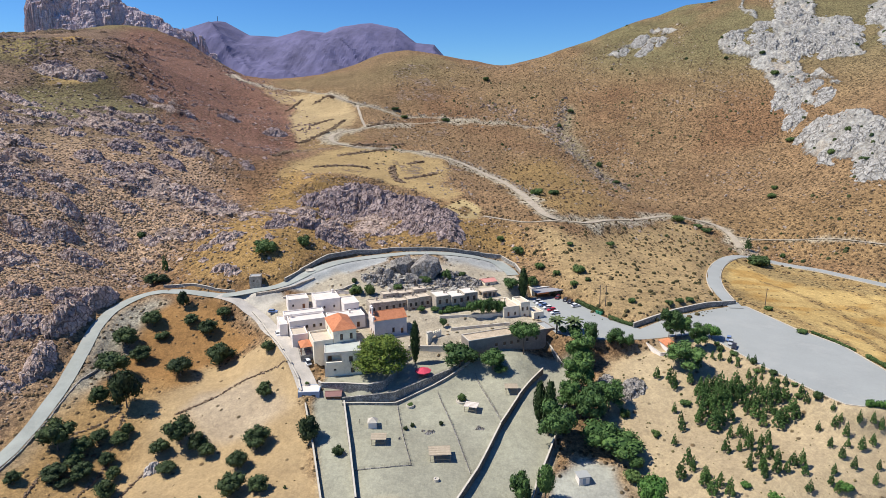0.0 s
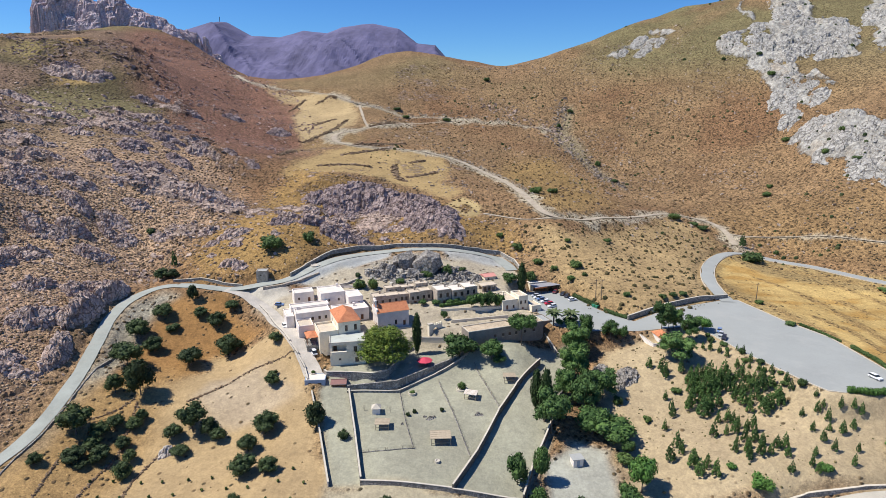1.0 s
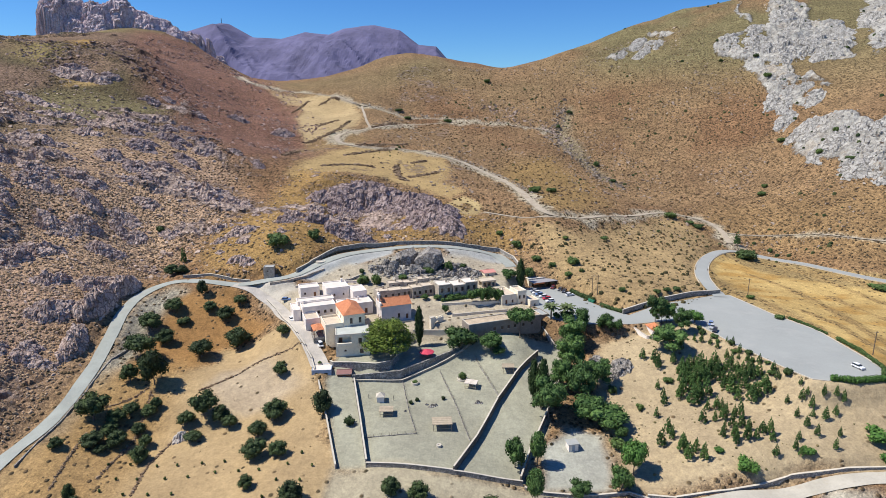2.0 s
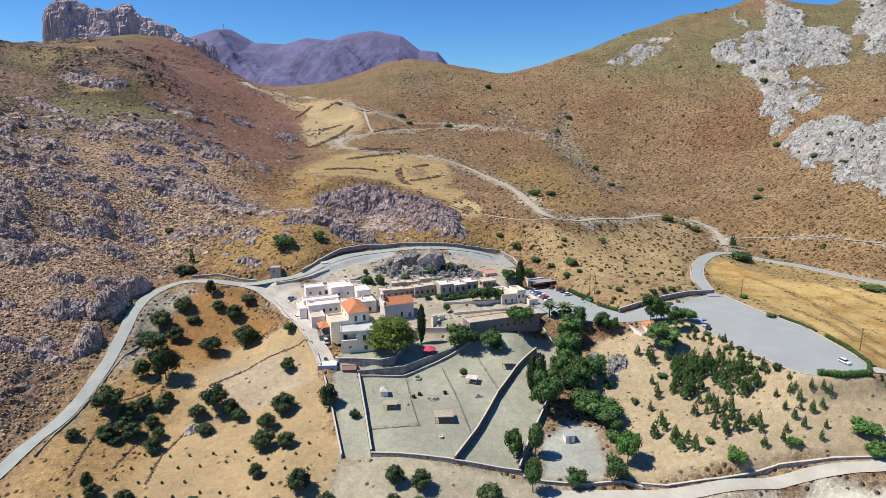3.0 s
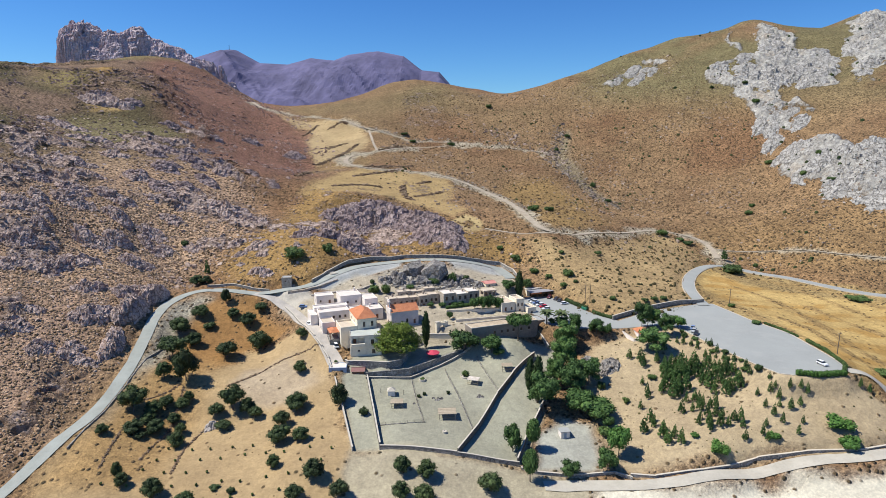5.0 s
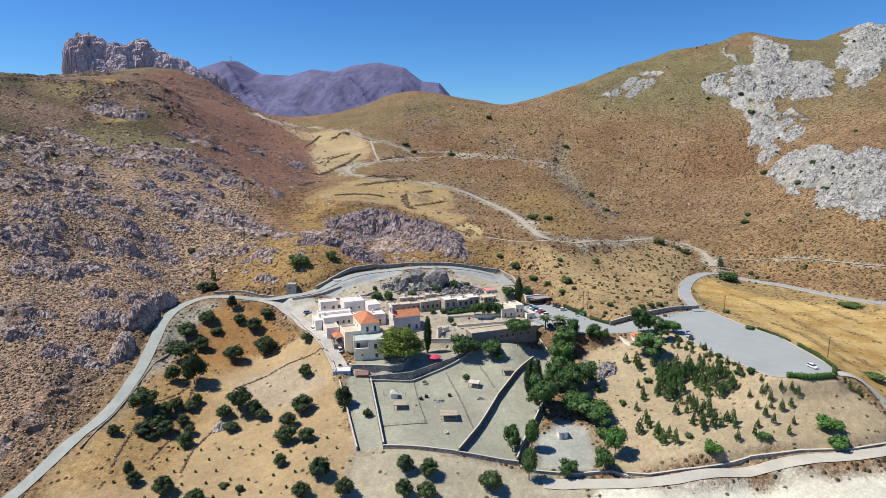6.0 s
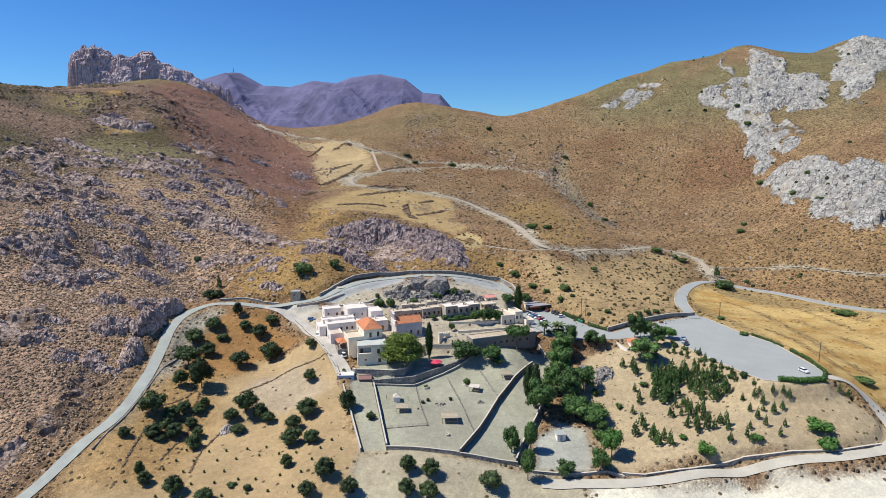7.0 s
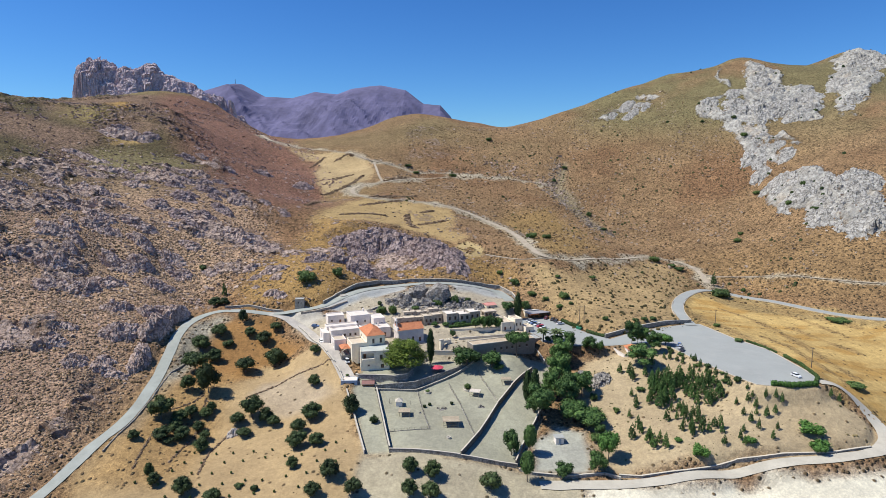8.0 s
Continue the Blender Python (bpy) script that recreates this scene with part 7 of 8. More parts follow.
SHRUBS += [(-31.8, 157.5, 3.8, 3.8), (-67.9, 119.9, 2.6, 3), (-74, 122.5, 1.6, 3.5), (-114.3, 222.5, 3.7, 6.2), (-62.8, 189.4, 3.4, 3.9), (-41.3, 260.7, 2.9,
    3.3)]
GREAT_TREE = []
GREAT_TREE += [(-22.6, 196.0, 14.6, 23.2)]
CYPRESSES = []
CYPRESSES += [(-10.5, 205.3, 16, 4.8), (33.8, 168.3, 17.5, 6.4), (31.6, 173.5, 13.8, 5.5), (37.4, 260.7, 14.4, 6.4)]
BROADLEAVES = []
BROADLEAVES += [(6.4, 201.9, 10.1, 13.7), (18.2, 199.4, 8.5, 9.8), (21.2, 197.3, 3.5, 5.4), (54.5, 159.2, 8.2, 13.7), (48.6, 163.3, 9.7, 10.9), (21.5, 141.2, 11.2,
    6.8), (39.2, 130.9, 6.1, 7), (57.2, 153.5, 5.3, 4.8), (51.5, 131.9, 9.2, 6.7), (56.6, 209.6, 8.8, 6.8), (66, 207.9, 7.2, 7.7), (70.4, 206.7, 6.1,
    4.1), (51.9, 217.6, 3.5, 7), (47.4, 217.8, 3.3, 3.5), (32.1, 262.2, 5.9, 8), (12.2, 233.7, 7.0, 5.6), (16.2, 234.3, 8.0, 5.8), (20.4, 235.5, 8.2, 6.2),
    (24.4, 235.6, 7.0, 5.0), (-9.4, 235.7, 2.8, 3.9)]
BROADLEAVES += [(-3.4, 235.8, 2.2, 4.4), (2.7, 237.1, 2.3, 3.9), (5.8, 238.3, 1.9, 3.4), (0.2, 224.9, 4.4, 3.3)]
STONE_PINE = []
STONE_PINE += [(31.0, 209.3, 13.5, 12.5)]
TALL_PINES = []
TALL_PINES += [(51.6, 204.2, 14.6, 11.0), (47.5, 189, 15.5, 10.8), (35.2, 163.3, 16.5, 12.4), (48.1, 172.8, 15.5, 11.2), (55.6, 178.0, 11.5,
    10.2), (42.2, 178, 13.0, 8.2), (86.8, 210.3, 13.2, 8), (91.9, 211.2, 10.8, 7.1), (94.8, 202.3, 10.5, 7.4), (85.6, 190.9, 10.6, 12.8), (89.4, 210.3,
    8.9, 6.6)]
CLIPPED = []
CLIPPED += [(28.7, 143.1, 11.6, 5.5), (25.7, 127.9, 11.4, 5.6)]
BRIGHT = []
BRIGHT += [(56.9, 138.2, 12, 8.7), (102.7, 209.5, 6.2, 7.7)]
YOUNG_PINES = []
YOUNG_PINES += [(86.9, 180.6, 5.7, 3.6), (89.3, 180.8, 6.1, 4), (91.6, 181.1, 5.1, 3.5), (92.9, 179.2, 7.7, 5.9), (85.6, 178.2, 7.2, 4.8), (87.4, 177.3, 6.5, 4.4),
    (89.2, 176.4, 5.5, 3.5), (91.5, 176.6, 5.6, 4.4), (93.3, 176.1, 7.4, 5.7), (84.9, 174.3, 7.3, 4.8), (86.7, 173.3, 5.9, 4.3), (88.4, 172.4, 7.1, 5.5), (90.7, 172.7, 7.6, 4.8),
    (92.6, 173.2, 6.7, 5), (86.2, 169.2, 6.5, 4.2), (87.1, 167.3, 6.4, 4.1), (84.6, 164.2, 7.7, 6), (87.2, 165.5, 6.6, 4.4), (90.3, 167.1, 7.6, 5.5)]
YOUNG_PINES += [(97.9, 179.5, 6.9, 5.3), (96.1, 177.3, 5.9, 4.1), (98.1, 176.2, 6.1, 4.3), (100.4, 176.6, 4.9, 3.3), (102.7, 176.9, 6.7, 4.2), (103.8, 174.8, 4.6, 3.4),
    (105, 173.1, 5.3, 3.8), (107.5, 173.1, 5.8, 4), (95.9, 173, 7.2, 4.7), (97.9, 172, 5.6, 3.7), (99.9, 170.9, 6.2, 4.2), (102.1, 171.1, 5.5, 4.1), (104.1, 170.1, 5.4, 3.9),
    (106.1, 169.4, 6.9, 4.4), (97.1, 169.2, 4.7, 3.1), (98.5, 167, 6.6, 4.8), (100.5, 166.1, 5.1, 3.5), (103.2, 167.4, 5, 3.5), (99.2, 163.3, 4.6, 3.4), (102.9, 161.4, 6.9, 5.5),
    (104.5, 162.2, 6.5, 5.2), (103.8, 165.5, 4.5, 3), (107.6, 162.3, 7.1, 5.4), (108.6, 165, 5.6, 4.4), (108.5, 169.4, 6.2, 4.8)]
YOUNG_PINES += [(92, 156.2, 4.9, 2.6), (91.3, 158, 5.3, 2.8), (90.6, 159.9, 5.2, 3.6), (87.5, 159.8, 5, 2.5), (87.2, 153.4, 4.3, 2.3), (89.8, 153.3, 6.2, 3.5),
    (93.7, 154.1, 4.9, 2.5), (95.1, 153.3, 6.7, 3.9), (86.2, 145.3, 4.7, 2.4), (87.7, 147.7, 4.3, 2.3), (90.6, 148.9, 5.9, 3.1), (90.3, 146.2, 4.3, 2.6), (93.5, 148.8, 4.8, 3.4),
    (88.7, 142, 4.5, 2.7), (89.1, 143.7, 6.1, 3.5), (92.5, 143.2, 6.7, 4), (94.6, 146.6, 4.8, 2.8), (95.2, 142.9, 4.3, 2.5), (97.9, 144.7, 4.8, 3.3), (99.5, 143.6, 6.3, 3.8)]
YOUNG_PINES += [(75.8, 173.7, 4.3, 2.4), (76.2, 169.1, 4.8, 2.6), (75.6, 166.3, 4.8, 3.2), (71.2, 160.9, 4.6, 2.3), (81.6, 168, 6.5, 4), (83.4, 170.2, 6.7, 3.9),
    (68.3, 147.8, 6.5, 4.1), (71.9, 152.2, 6.2, 4), (72.3, 149.5, 5.4, 2.8), (74.2, 145.9, 4.7, 3.2), (73.4, 143.2, 6.5, 4.5), (76.8, 142, 5, 3.2), (73.8, 139.7, 6.2, 3.9),
    (77.7, 138.3, 6.3, 3.8), (83.5, 153.7, 5.8, 3.7), (75, 188.7, 4.9, 3.4), (78.9, 182.9, 6.6, 3.4), (78.6, 185.7, 6.6, 4.6), (84.9, 184.5, 5.9, 3), (89.9, 190.4, 6.5, 3.4)]
YOUNG_PINES += [(103.5, 182.3, 4.3, 2.7), (106.5, 179.7, 2.8, 1.5), (108.2, 176.5, 3.7, 2.3), (110.5, 173.1, 3.9, 2.7), (114.5, 177.5, 3.1, 1.6), (115.3, 174.4, 4.2, 2.1),
    (114.6, 168.3, 4.1, 2.1), (112.3, 167.4, 4, 2.6), (112.3, 164.4, 4.1, 2.5), (102.7, 188.4, 4.1, 2.2), (101.5, 191.6, 3.8, 2.2), (99.3, 194.1, 4.1, 2.7),
    (97, 195.3, 3.5, 2.1), (106.8, 189.7, 2.7, 1.4), (107.6, 186.8, 3.7, 2.2), (107.6, 181.4, 4.1, 2.5)]
YOUNG_PINES += [(116.2, 157.9, 3.4, 1.9), (115.3, 154.9, 4.6, 2.8), (116.9, 155, 3.2, 2.1), (121.1, 153.4, 4.7, 2.4), (124.7, 152.8, 4.2, 2.4), (126.6, 151.9, 4.6, 2.6),
    (111.2, 155.7, 3.6, 2.2), (116.9, 152, 5, 2.6), (115.6, 149, 3.4, 2.1), (118.9, 147.9, 4.8, 2.9), (122.9, 149.3, 4, 2.7), (113.1, 142.1, 4.6, 2.4), (111.9, 145.5, 4.8, 2.6),
    (111, 149.5, 3.7, 2.5), (99.5, 141.5, 3.9, 2.6), (107, 141, 3.5, 2.4), (120.1, 142.2, 3.5, 1.9), (116.4, 138, 4.1, 2.3), (98.5, 137.4, 4.2, 2.9), (104.6, 138.4, 4.5, 2.3),
    (105.5, 136.8, 3.7, 2.3)]
YOUNG_PINES += [(147, 154.6, 4.2, 2.2), (150.1, 154.1, 3.7, 2.2), (111.8, 210.3, 3.8, 3.6), (192.5, 358.3, 10.2, 5.6), (-134.1, 271.6, 8.8, 4.8)]
PALMS = []
PALMS += [(45.2, 217.9, 7.2, 6.5), (52.3, 218.8, 6.1, 7)]
BUSHES = []
BUSHES += [(82.9, 140.2, 2.1, 3.3), (107.8, 137.3, 3.0, 4.4), (80.4, 176.2, 2.3, 3.8), (67.3, 165.9, 2.8, 3.2), (60, 174.8, 4.1, 3.7), (55.5, 150.2, 4.4, 5.9),
    (131.4, 140.4, 4.8, 9.5), (131, 134.3, 5.2, 7.5), (233, 281.3, 2.5, 13.3), (168.5, 171.5, 3.2, 8.9), (88.6, 134, 4.7, 6.5), (-86.3, 275.7, 8.2, 13.8),
    (-69.4, 283.8, 6.6, 7), (-156, 294.8, 4.8, 4.6), (31.7, 315.9, 3.8, 4.4), (40.6, 303.9, 5.2, 6.7), (66.2, 273.1, 5.3, 6.8), (48.7, 283.7, 4.4, 5.8),
    (55.3, 273.5, 3.4, 3.9), (61.1, 261.9, 3.2, 4.3)]
BUSHES += [(68.2, 264, 2.3, 2.7), (92.7, 315, 3.1, 5.2), (67.1, 301.1, 2.6, 3.7), (82, 241.1, 3.1, 3.6), (42.3, 268.1, 6.4, 6),
    (159.3, 389, 6.2, 8.3), (186.8, 333.4, 8.5, 13.7), (211.1, 351.6, 3.7, 3.7), (175.7, 381.4, 3.6, 8.3), (172.1, 386.7, 3.1, 6.7), (140.1, 213.6, 2.5,
    4.2), (141.2, 240.1, 2.8, 3.9), (-39.1, 250.6, 5.8, 6.7), (-32.7, 249.8, 7.8, 5.1), (-20.5, 255.7, 3.5, 4.7), (-8.5, 263.6, 4.4, 6.4), (1.6, 267, 7.6,
    5.4), (8.5, 273.7, 2.9, 6.1), (-3.9, 278.2, 1.7, 3.4)]


def leaf_material(name, dark, light, tint=0.35):
    m, nt, b = nodes_of(name)
    geo, info = nt.nodes.new("ShaderNodeNewGeometry"), nt.nodes.new("ShaderNodeObjectInfo")
    col = mixed(nt, geo.outputs["Random Per Island"], dark, light)
    col = mixed(nt, 1.0, col, ramp(nt, info.outputs["Random"], (0.0, (1 - tint, 1 - tint, 1 - tint)), (0.5, (1, 1, 0.95)), (1.0, (1 + tint * 0.6, 1 + tint * 0.4, 1))), "MULTIPLY")
    nt.links.new(col, b.inputs["Base Color"])
    b.inputs["Roughness"].default_value = 0.7
    b.inputs["Specular IOR Level"].default_value = 0.25
    return m


LEAF_OLIVE = leaf_material("olive_leaves", (0.026, 0.044, 0.016), (0.075, 0.108, 0.038))
LEAF_PINE = leaf_material("pine_needles", (0.040, 0.088, 0.024), (0.115, 0.195, 0.058))
LEAF_DARK = leaf_material("dark_leaves", (0.030, 0.068, 0.018), (0.095, 0.165, 0.046))
LEAF_CYPRESS = leaf_material("cypress_leaves", (0.02, 0.042, 0.014), (0.055, 0.09, 0.028), 0.15)
LEAF_FRESH = leaf_material("fresh_green_leaves", (0.045, 0.115, 0.022), (0.11, 0.21, 0.046), 0.2)
LEAF_PLANE = leaf_material("great_tree_leaves", (0.06, 0.10, 0.013), (0.19, 0.24, 0.04), 0.1)
LEAF_BUSH = leaf_material("bush_leaves", (0.042, 0.080, 0.022), (0.115, 0.17, 0.052), 0.4)
LEAF_PALM = leaf_material("palm_leaves", (0.065, 0.094, 0.036), (0.174, 0.203, 0.087), 0.2)
BARK = plain("grey_bark", (0.16, 0.125, 0.095), 0.95, 0.25, 1.5, 8.0, bump=0.04)


def leaf_cloud(lobes, count, leaf, rng, core=0.74, flat=0.0):
    """Leaf sprays over lobes (centre, radii), round a rough dark heart, as vertices and triangles."""
    vol = np.array([l[3] * l[4] + l[4] * l[5] + l[3] * l[5] for l in lobes])
    which = rng.choice(len(lobes), count, p=vol / vol.sum())
    L = np.array(lobes)[which]
    d = rng.normal(size=(count, 3))
    d /= np.linalg.norm(d, axis=1)[:, None]
    r = 0.74 + 0.34 * rng.random(count)
    c = L[:, :3] + d * L[:, 3:] * r[:, None]
    # each spray is a diamond bent along its middle
    nrm = d * (1 - flat) + rng.normal(size=(count, 3)) * 0.55 + np.array([0, 0, flat])
    nrm /= np.linalg.norm(nrm, axis=1)[:, None]
    a = np.cross(nrm, rng.normal(size=(count, 3)))
    a /= np.linalg.norm(a, axis=1)[:, None]
    b = np.cross(nrm, a)
    s = leaf * (0.6 + 0.8 * rng.random(count))[:, None]
    pts = np.stack([c + a * s, c + b * s * 0.6 - nrm * s * 0.25, c - a * s, c - b * s * 0.6 - nrm * s * 0.25], 1)
    v = pts.reshape(-1, 3)
    k = np.arange(count)[:, None] * 4
    f = np.concatenate([k + np.array(t) for t in ((0, 1, 2), (2, 3, 0))])
    vs, fs, base = [v], [f], len(v)
    for l in lobes:
        iv, jf = BALLS[2] if len(lobes) < 16 else BALLS[1]
        w = iv * (core * (0.85 + 0.3 * rng.random((len(iv), 1))))
        vs.append(w * np.array(l[3:]) + np.array(l[:3]))
        fs.append(jf + base)
        base += len(iv)
    return np.concatenate(vs), np.concatenate(fs)


def trunk_mesh(high, r, limbs, rng, lean=0.06):
    """A tapered, slightly bent trunk and its limbs."""
    bm = bmesh.new()
    p, n = Vector((0, 0, -0.04)), 4
    for i in range(n):
        q = Vector((rng.normal() * lean * high / n, rng.normal() * lean * high / n, high * (i + 1) / n))
        tube(bm, p, q, r * (1 - 0.15 * i), r * (1 - 0.15 * (i + 1)), 7)
        p = q
    for (x, y, z) in limbs:
        m = p.lerp(Vector((x, y, z)), 0.5) + Vector((0, 0, 0.02))
        tube(bm, p - Vector((0, 0, 0.05 * high)), m, r * 0.5, r * 0.36, 6)
        tube(bm, m, (x, y, z), r * 0.36, r * 0.15, 5)
    return bm


# unit shapes: height 1, width 1
def olive_form(rng):
    lobes = [(0.0, 0.0, 0.52, 0.34, 0.34, 0.36)]
    for k in range(9):
        a = 2 * math.pi * k / 9 + 0.5 * rng.random()
        q = 0.16 + 0.09 * rng.random()
        lobes.append((0.29 * math.cos(a), 0.29 * math.sin(a), 0.3 + 0.36 * rng.random(), q, q, q))
    for k in range(4):
        a = 2 * math.pi * k / 4 + rng.random()
        lobes.append((0.16 * math.cos(a), 0.16 * math.sin(a), 0.76, 0.16, 0.16, 0.14))
    return lobes, 0.16, 0.035, 1100, 0.04


def broad_form(rng):
    lobes = [(0, 0, 0.58, 0.34, 0.34, 0.34)]
    for k in range(9):
        a = 2 * math.pi * k / 9 + rng.random()
        lobes.append((0.29 * math.cos(a), 0.29 * math.sin(a), 0.36 + 0.4 * rng.random(), 0.18 + 0.08 * rng.random(), 0.18 + 0.08 * rng.random(), 0.16 + 0.08 * rng.random()))
    return lobes, 0.22, 0.03, 1100, 0.042


def great_form(rng):
    lobes = [(0, 0, 0.56, 0.36, 0.36, 0.34)]
    for ring, n, rad, z in ((0, 14, 0.38, 0.36), (1, 11, 0.31, 0.58), (2, 7, 0.18, 0.78)):
        for k in range(n):
            a = 2 * math.pi * k / n + 0.4 * rng.random()
            q = 0.085 + 0.05 * rng.random()
            lobes.append((rad * math.cos(a), rad * math.sin(a), z + 0.1 * (rng.random() - 0.5), q * 1.2, q * 1.2, q))
    return lobes, 0.2, 0.03, 7000, 0.02


def pine_form(rng):
    lobes = [(0, 0, 0.4, 0.13, 0.13, 0.34)]
    for ring in range(6):
        z = 0.16 + 0.125 * ring
        rad = 0.36 * (1 - (ring / 6.6) ** 1.4)
        for k in range(6):
            a = 2 * math.pi * k / 6 + rng.random() * 1.2
            q = (0.145 - 0.016 * ring) * (0.65 + 0.6 * rng.random())
            lobes.append((rad * math.cos(a), rad * math.sin(a), z + 0.07 * rng.random(), q, q, q * 0.6))
    lobes.append((0, 0, 0.93, 0.05, 0.05, 0.09))
    return lobes, 0.3, 0.022, 1100, 0.038


def tall_pine_form(rng):
    lobes = [(0, 0, 0.6, 0.26, 0.26, 0.28)]
    for k in range(13):
        a, z = 2.4 * k, 0.34 + 0.5 * rng.random()
        rad = 0.31 * (1.15 - abs(z - 0.5))
        q = 0.13 + 0.08 * rng.random()
        lobes.append((rad * math.cos(a), rad * math.sin(a), z, q * 1.15, q * 1.15, q * 0.75))
    return lobes, 0.35, 0.025, 1800, 0.035


def cypress_form(rng):
    lobes = [(0.02 * (rng.random() - 0.5), 0, 0.14 + 0.08 * k, 0.5 * math.sin(math.pi * (0.16 + 0.068 * k)) * 0.8, 0.5 * math.sin(math.pi * (0.16 + 0.068 * k)) * 0.8, 0.11) for k in range(11)]
    return lobes, 0.12, 0.06, 1300, 0.05


def umbrella_form(rng):
    lobes = [(0, 0, 0.76, 0.34, 0.34, 0.14)]
    for k in range(12):
        a = 2 * math.pi * k / 12 + 0.4 * rng.random()
        q = 0.13 + 0.05 * rng.random()
        lobes.append((0.34 * math.cos(a), 0.34 * math.sin(a), 0.70 + 0.1 * rng.random(), q, q, q * 0.8))
    return lobes, 0.6, 0.025, 1800, 0.03


def clipped_form(rng):
    return [(0, 0, 0.62, 0.46, 0.46, 0.36), (0, 0, 0.5, 0.4, 0.4, 0.22), (0.03, 0, 0.82, 0.3, 0.3, 0.17)], 0.3, 0.045, 1300, 0.05


def sapling_form(rng):
    return [(0, 0, 0.5, 0.4, 0.4, 0.45), (0.15, 0.1, 0.7, 0.25, 0.25, 0.25)], 0.1, 0.04, 90, 0.16


def bush_form(rng):
    lobes = [(0, 0, 0.36, 0.34, 0.34, 0.42)]
    for k in range(7):
        a = 2 * math.pi * k / 7 + rng.random()
        q = 0.16 + 0.08 * rng.random()
        lobes.append((0.29 * math.cos(a), 0.29 * math.sin(a), 0.26 + 0.3 * rng.random(), q, q, q * 1.3))
    return lobes, 0.06, 0.03, 650, 0.06


STOCK = {}


def plant(name, form, material, label, category, x, y, high, wide, variant, group, trunk=True, z=None):
    key = (name, form, variant, material.name)
    zz = (height(x, y) if z is None else z) - 0.1
    turn = (x * 37.0 + y * 91.0) % 360
    m = pose(x, y, zz, 0, 0, turn) @ Matrix.Diagonal((wide, wide * (0.92 + 0.16 * ((x * 7.3) % 1)), high, 1))
    if key in STOCK:
        ob = STOCK[key]
        inv = Matrix.Diagonal((1 / ob.scale[0], 1 / ob.scale[1], 1 / ob.scale[2], 1))
        made = copy_thing(ob, m @ inv)
        made["label"] = label
        made["group"] = group
        return made
    rng = np.random.default_rng(1000 + variant * 17 + len(STOCK))
    lobes, bare, r, count, leaf = form(rng)
    ob = holder(name, label, category, 0, 0, 0, 0, group)
    ob.matrix_basis = m
    v, f = leaf_cloud(lobes, count, leaf, rng, 0.5 if form is great_form else 0.68)
    crown = new("crown", mesh_of("crown", v, f, material))
    crown.parent = ob
    if trunk:
        limbs = [(l[0] * 0.8, l[1] * 0.8, l[2]) for l in lobes[1:6]] if len(lobes) > 3 else []
        part("trunk", trunk_mesh(max(bare, 0.15), r, limbs, rng, 0.05), BARK, ob)
    STOCK[key] = ob
    return ob


for _i, (_x, _y, _h, _w) in enumerate(OLIVES):
    _tall = _h > 10
    plant("olive_tree", olive_form if not _tall else broad_form, LEAF_OLIVE, "tall dark olive tree on dry straw grass" if _tall else "dark green olive tree on dry straw grass", "tree",
          _x, _y, _h * (0.95 if not _tall else 0.9), _w * 1.02, _i % 5, "olive grove")
for _i, (_x, _y, _h, _w) in enumerate(SHRUBS):
    plant("shrub", bush_form, LEAF_OLIVE, "small grey-green shrub on bare ground", "shrub", _x, _y, _h, _w, _i % 2, "shrubs")
for _x, _y, _h, _w in GREAT_TREE:
    plant("carob_tree", great_form, LEAF_PLANE, "huge spreading bright green tree beside the house", "tree", _x, _y, _h, _w, 0, "")
for _i, (_x, _y, _h, _w) in enumerate(CYPRESSES):
    plant("cypress", cypress_form, LEAF_CYPRESS, "slender dark green cypress", "tree", _x, _y, _h * 1.05, _w, _i % 2, "cypresses")
for _i, (_x, _y, _h, _w) in enumerate(BROADLEAVES):
    plant("garden_tree", broad_form, LEAF_DARK, "dense dark green garden tree" if _h > 5 else "low dark green garden bush", "tree", _x, _y, max(_h, 2.5), _w, _i % 4, "garden trees")
for _x, _y, _h, _w in STONE_PINE:
    plant("stone_pine", umbrella_form, LEAF_DARK, "flat-topped pine with a bare trunk", "tree", _x, _y, _h, _w, 0, "")
for _i, (_x, _y, _h, _w) in enumerate(TALL_PINES):
    plant("pine_tree", tall_pine_form, LEAF_PINE, "tall full-crowned green pine", "tree", _x, _y, _h, _w, _i % 4, "tall pines")
for _i, (_x, _y, _h, _w) in enumerate(CLIPPED):
    plant("clipped_tree", clipped_form, LEAF_PINE, "egg-shaped clipped green tree on a bare trunk", "tree", _x, _y, _h, _w, 0, "clipped trees")
for _i, (_x, _y, _h, _w) in enumerate(BRIGHT):
    plant("mulberry_tree", broad_form, LEAF_FRESH, "fresh green broadleaf tree", "tree", _x, _y, _h, _w, _i, "bright green trees")
for _i, (_x, _y, _h, _w) in enumerate(YOUNG_PINES):
    if outline_distance(np.array([_x]), np.array([_y]), PARKING)[0] < 0.6:
        continue
    plant("young_pine", pine_form, LEAF_PINE, "young conical pine on reddish soil", "tree", _x, _y, _h * 1.02, _w * 0.8, _i % 6, "planted pine slope")
for _i, (_x, _y, _h, _w) in enumerate(BUSHES):
    _fresh = _i in (0, 1, 6, 7, 10)
    plant("bush", bush_form, LEAF_FRESH if _fresh else LEAF_BUSH, "fresh green rounded bush on the bare slope" if _fresh else "dark green bush on the dry slope", "bush", _x, _y, _h * 0.9, _w, _i % 4, "bushes on the slopes")
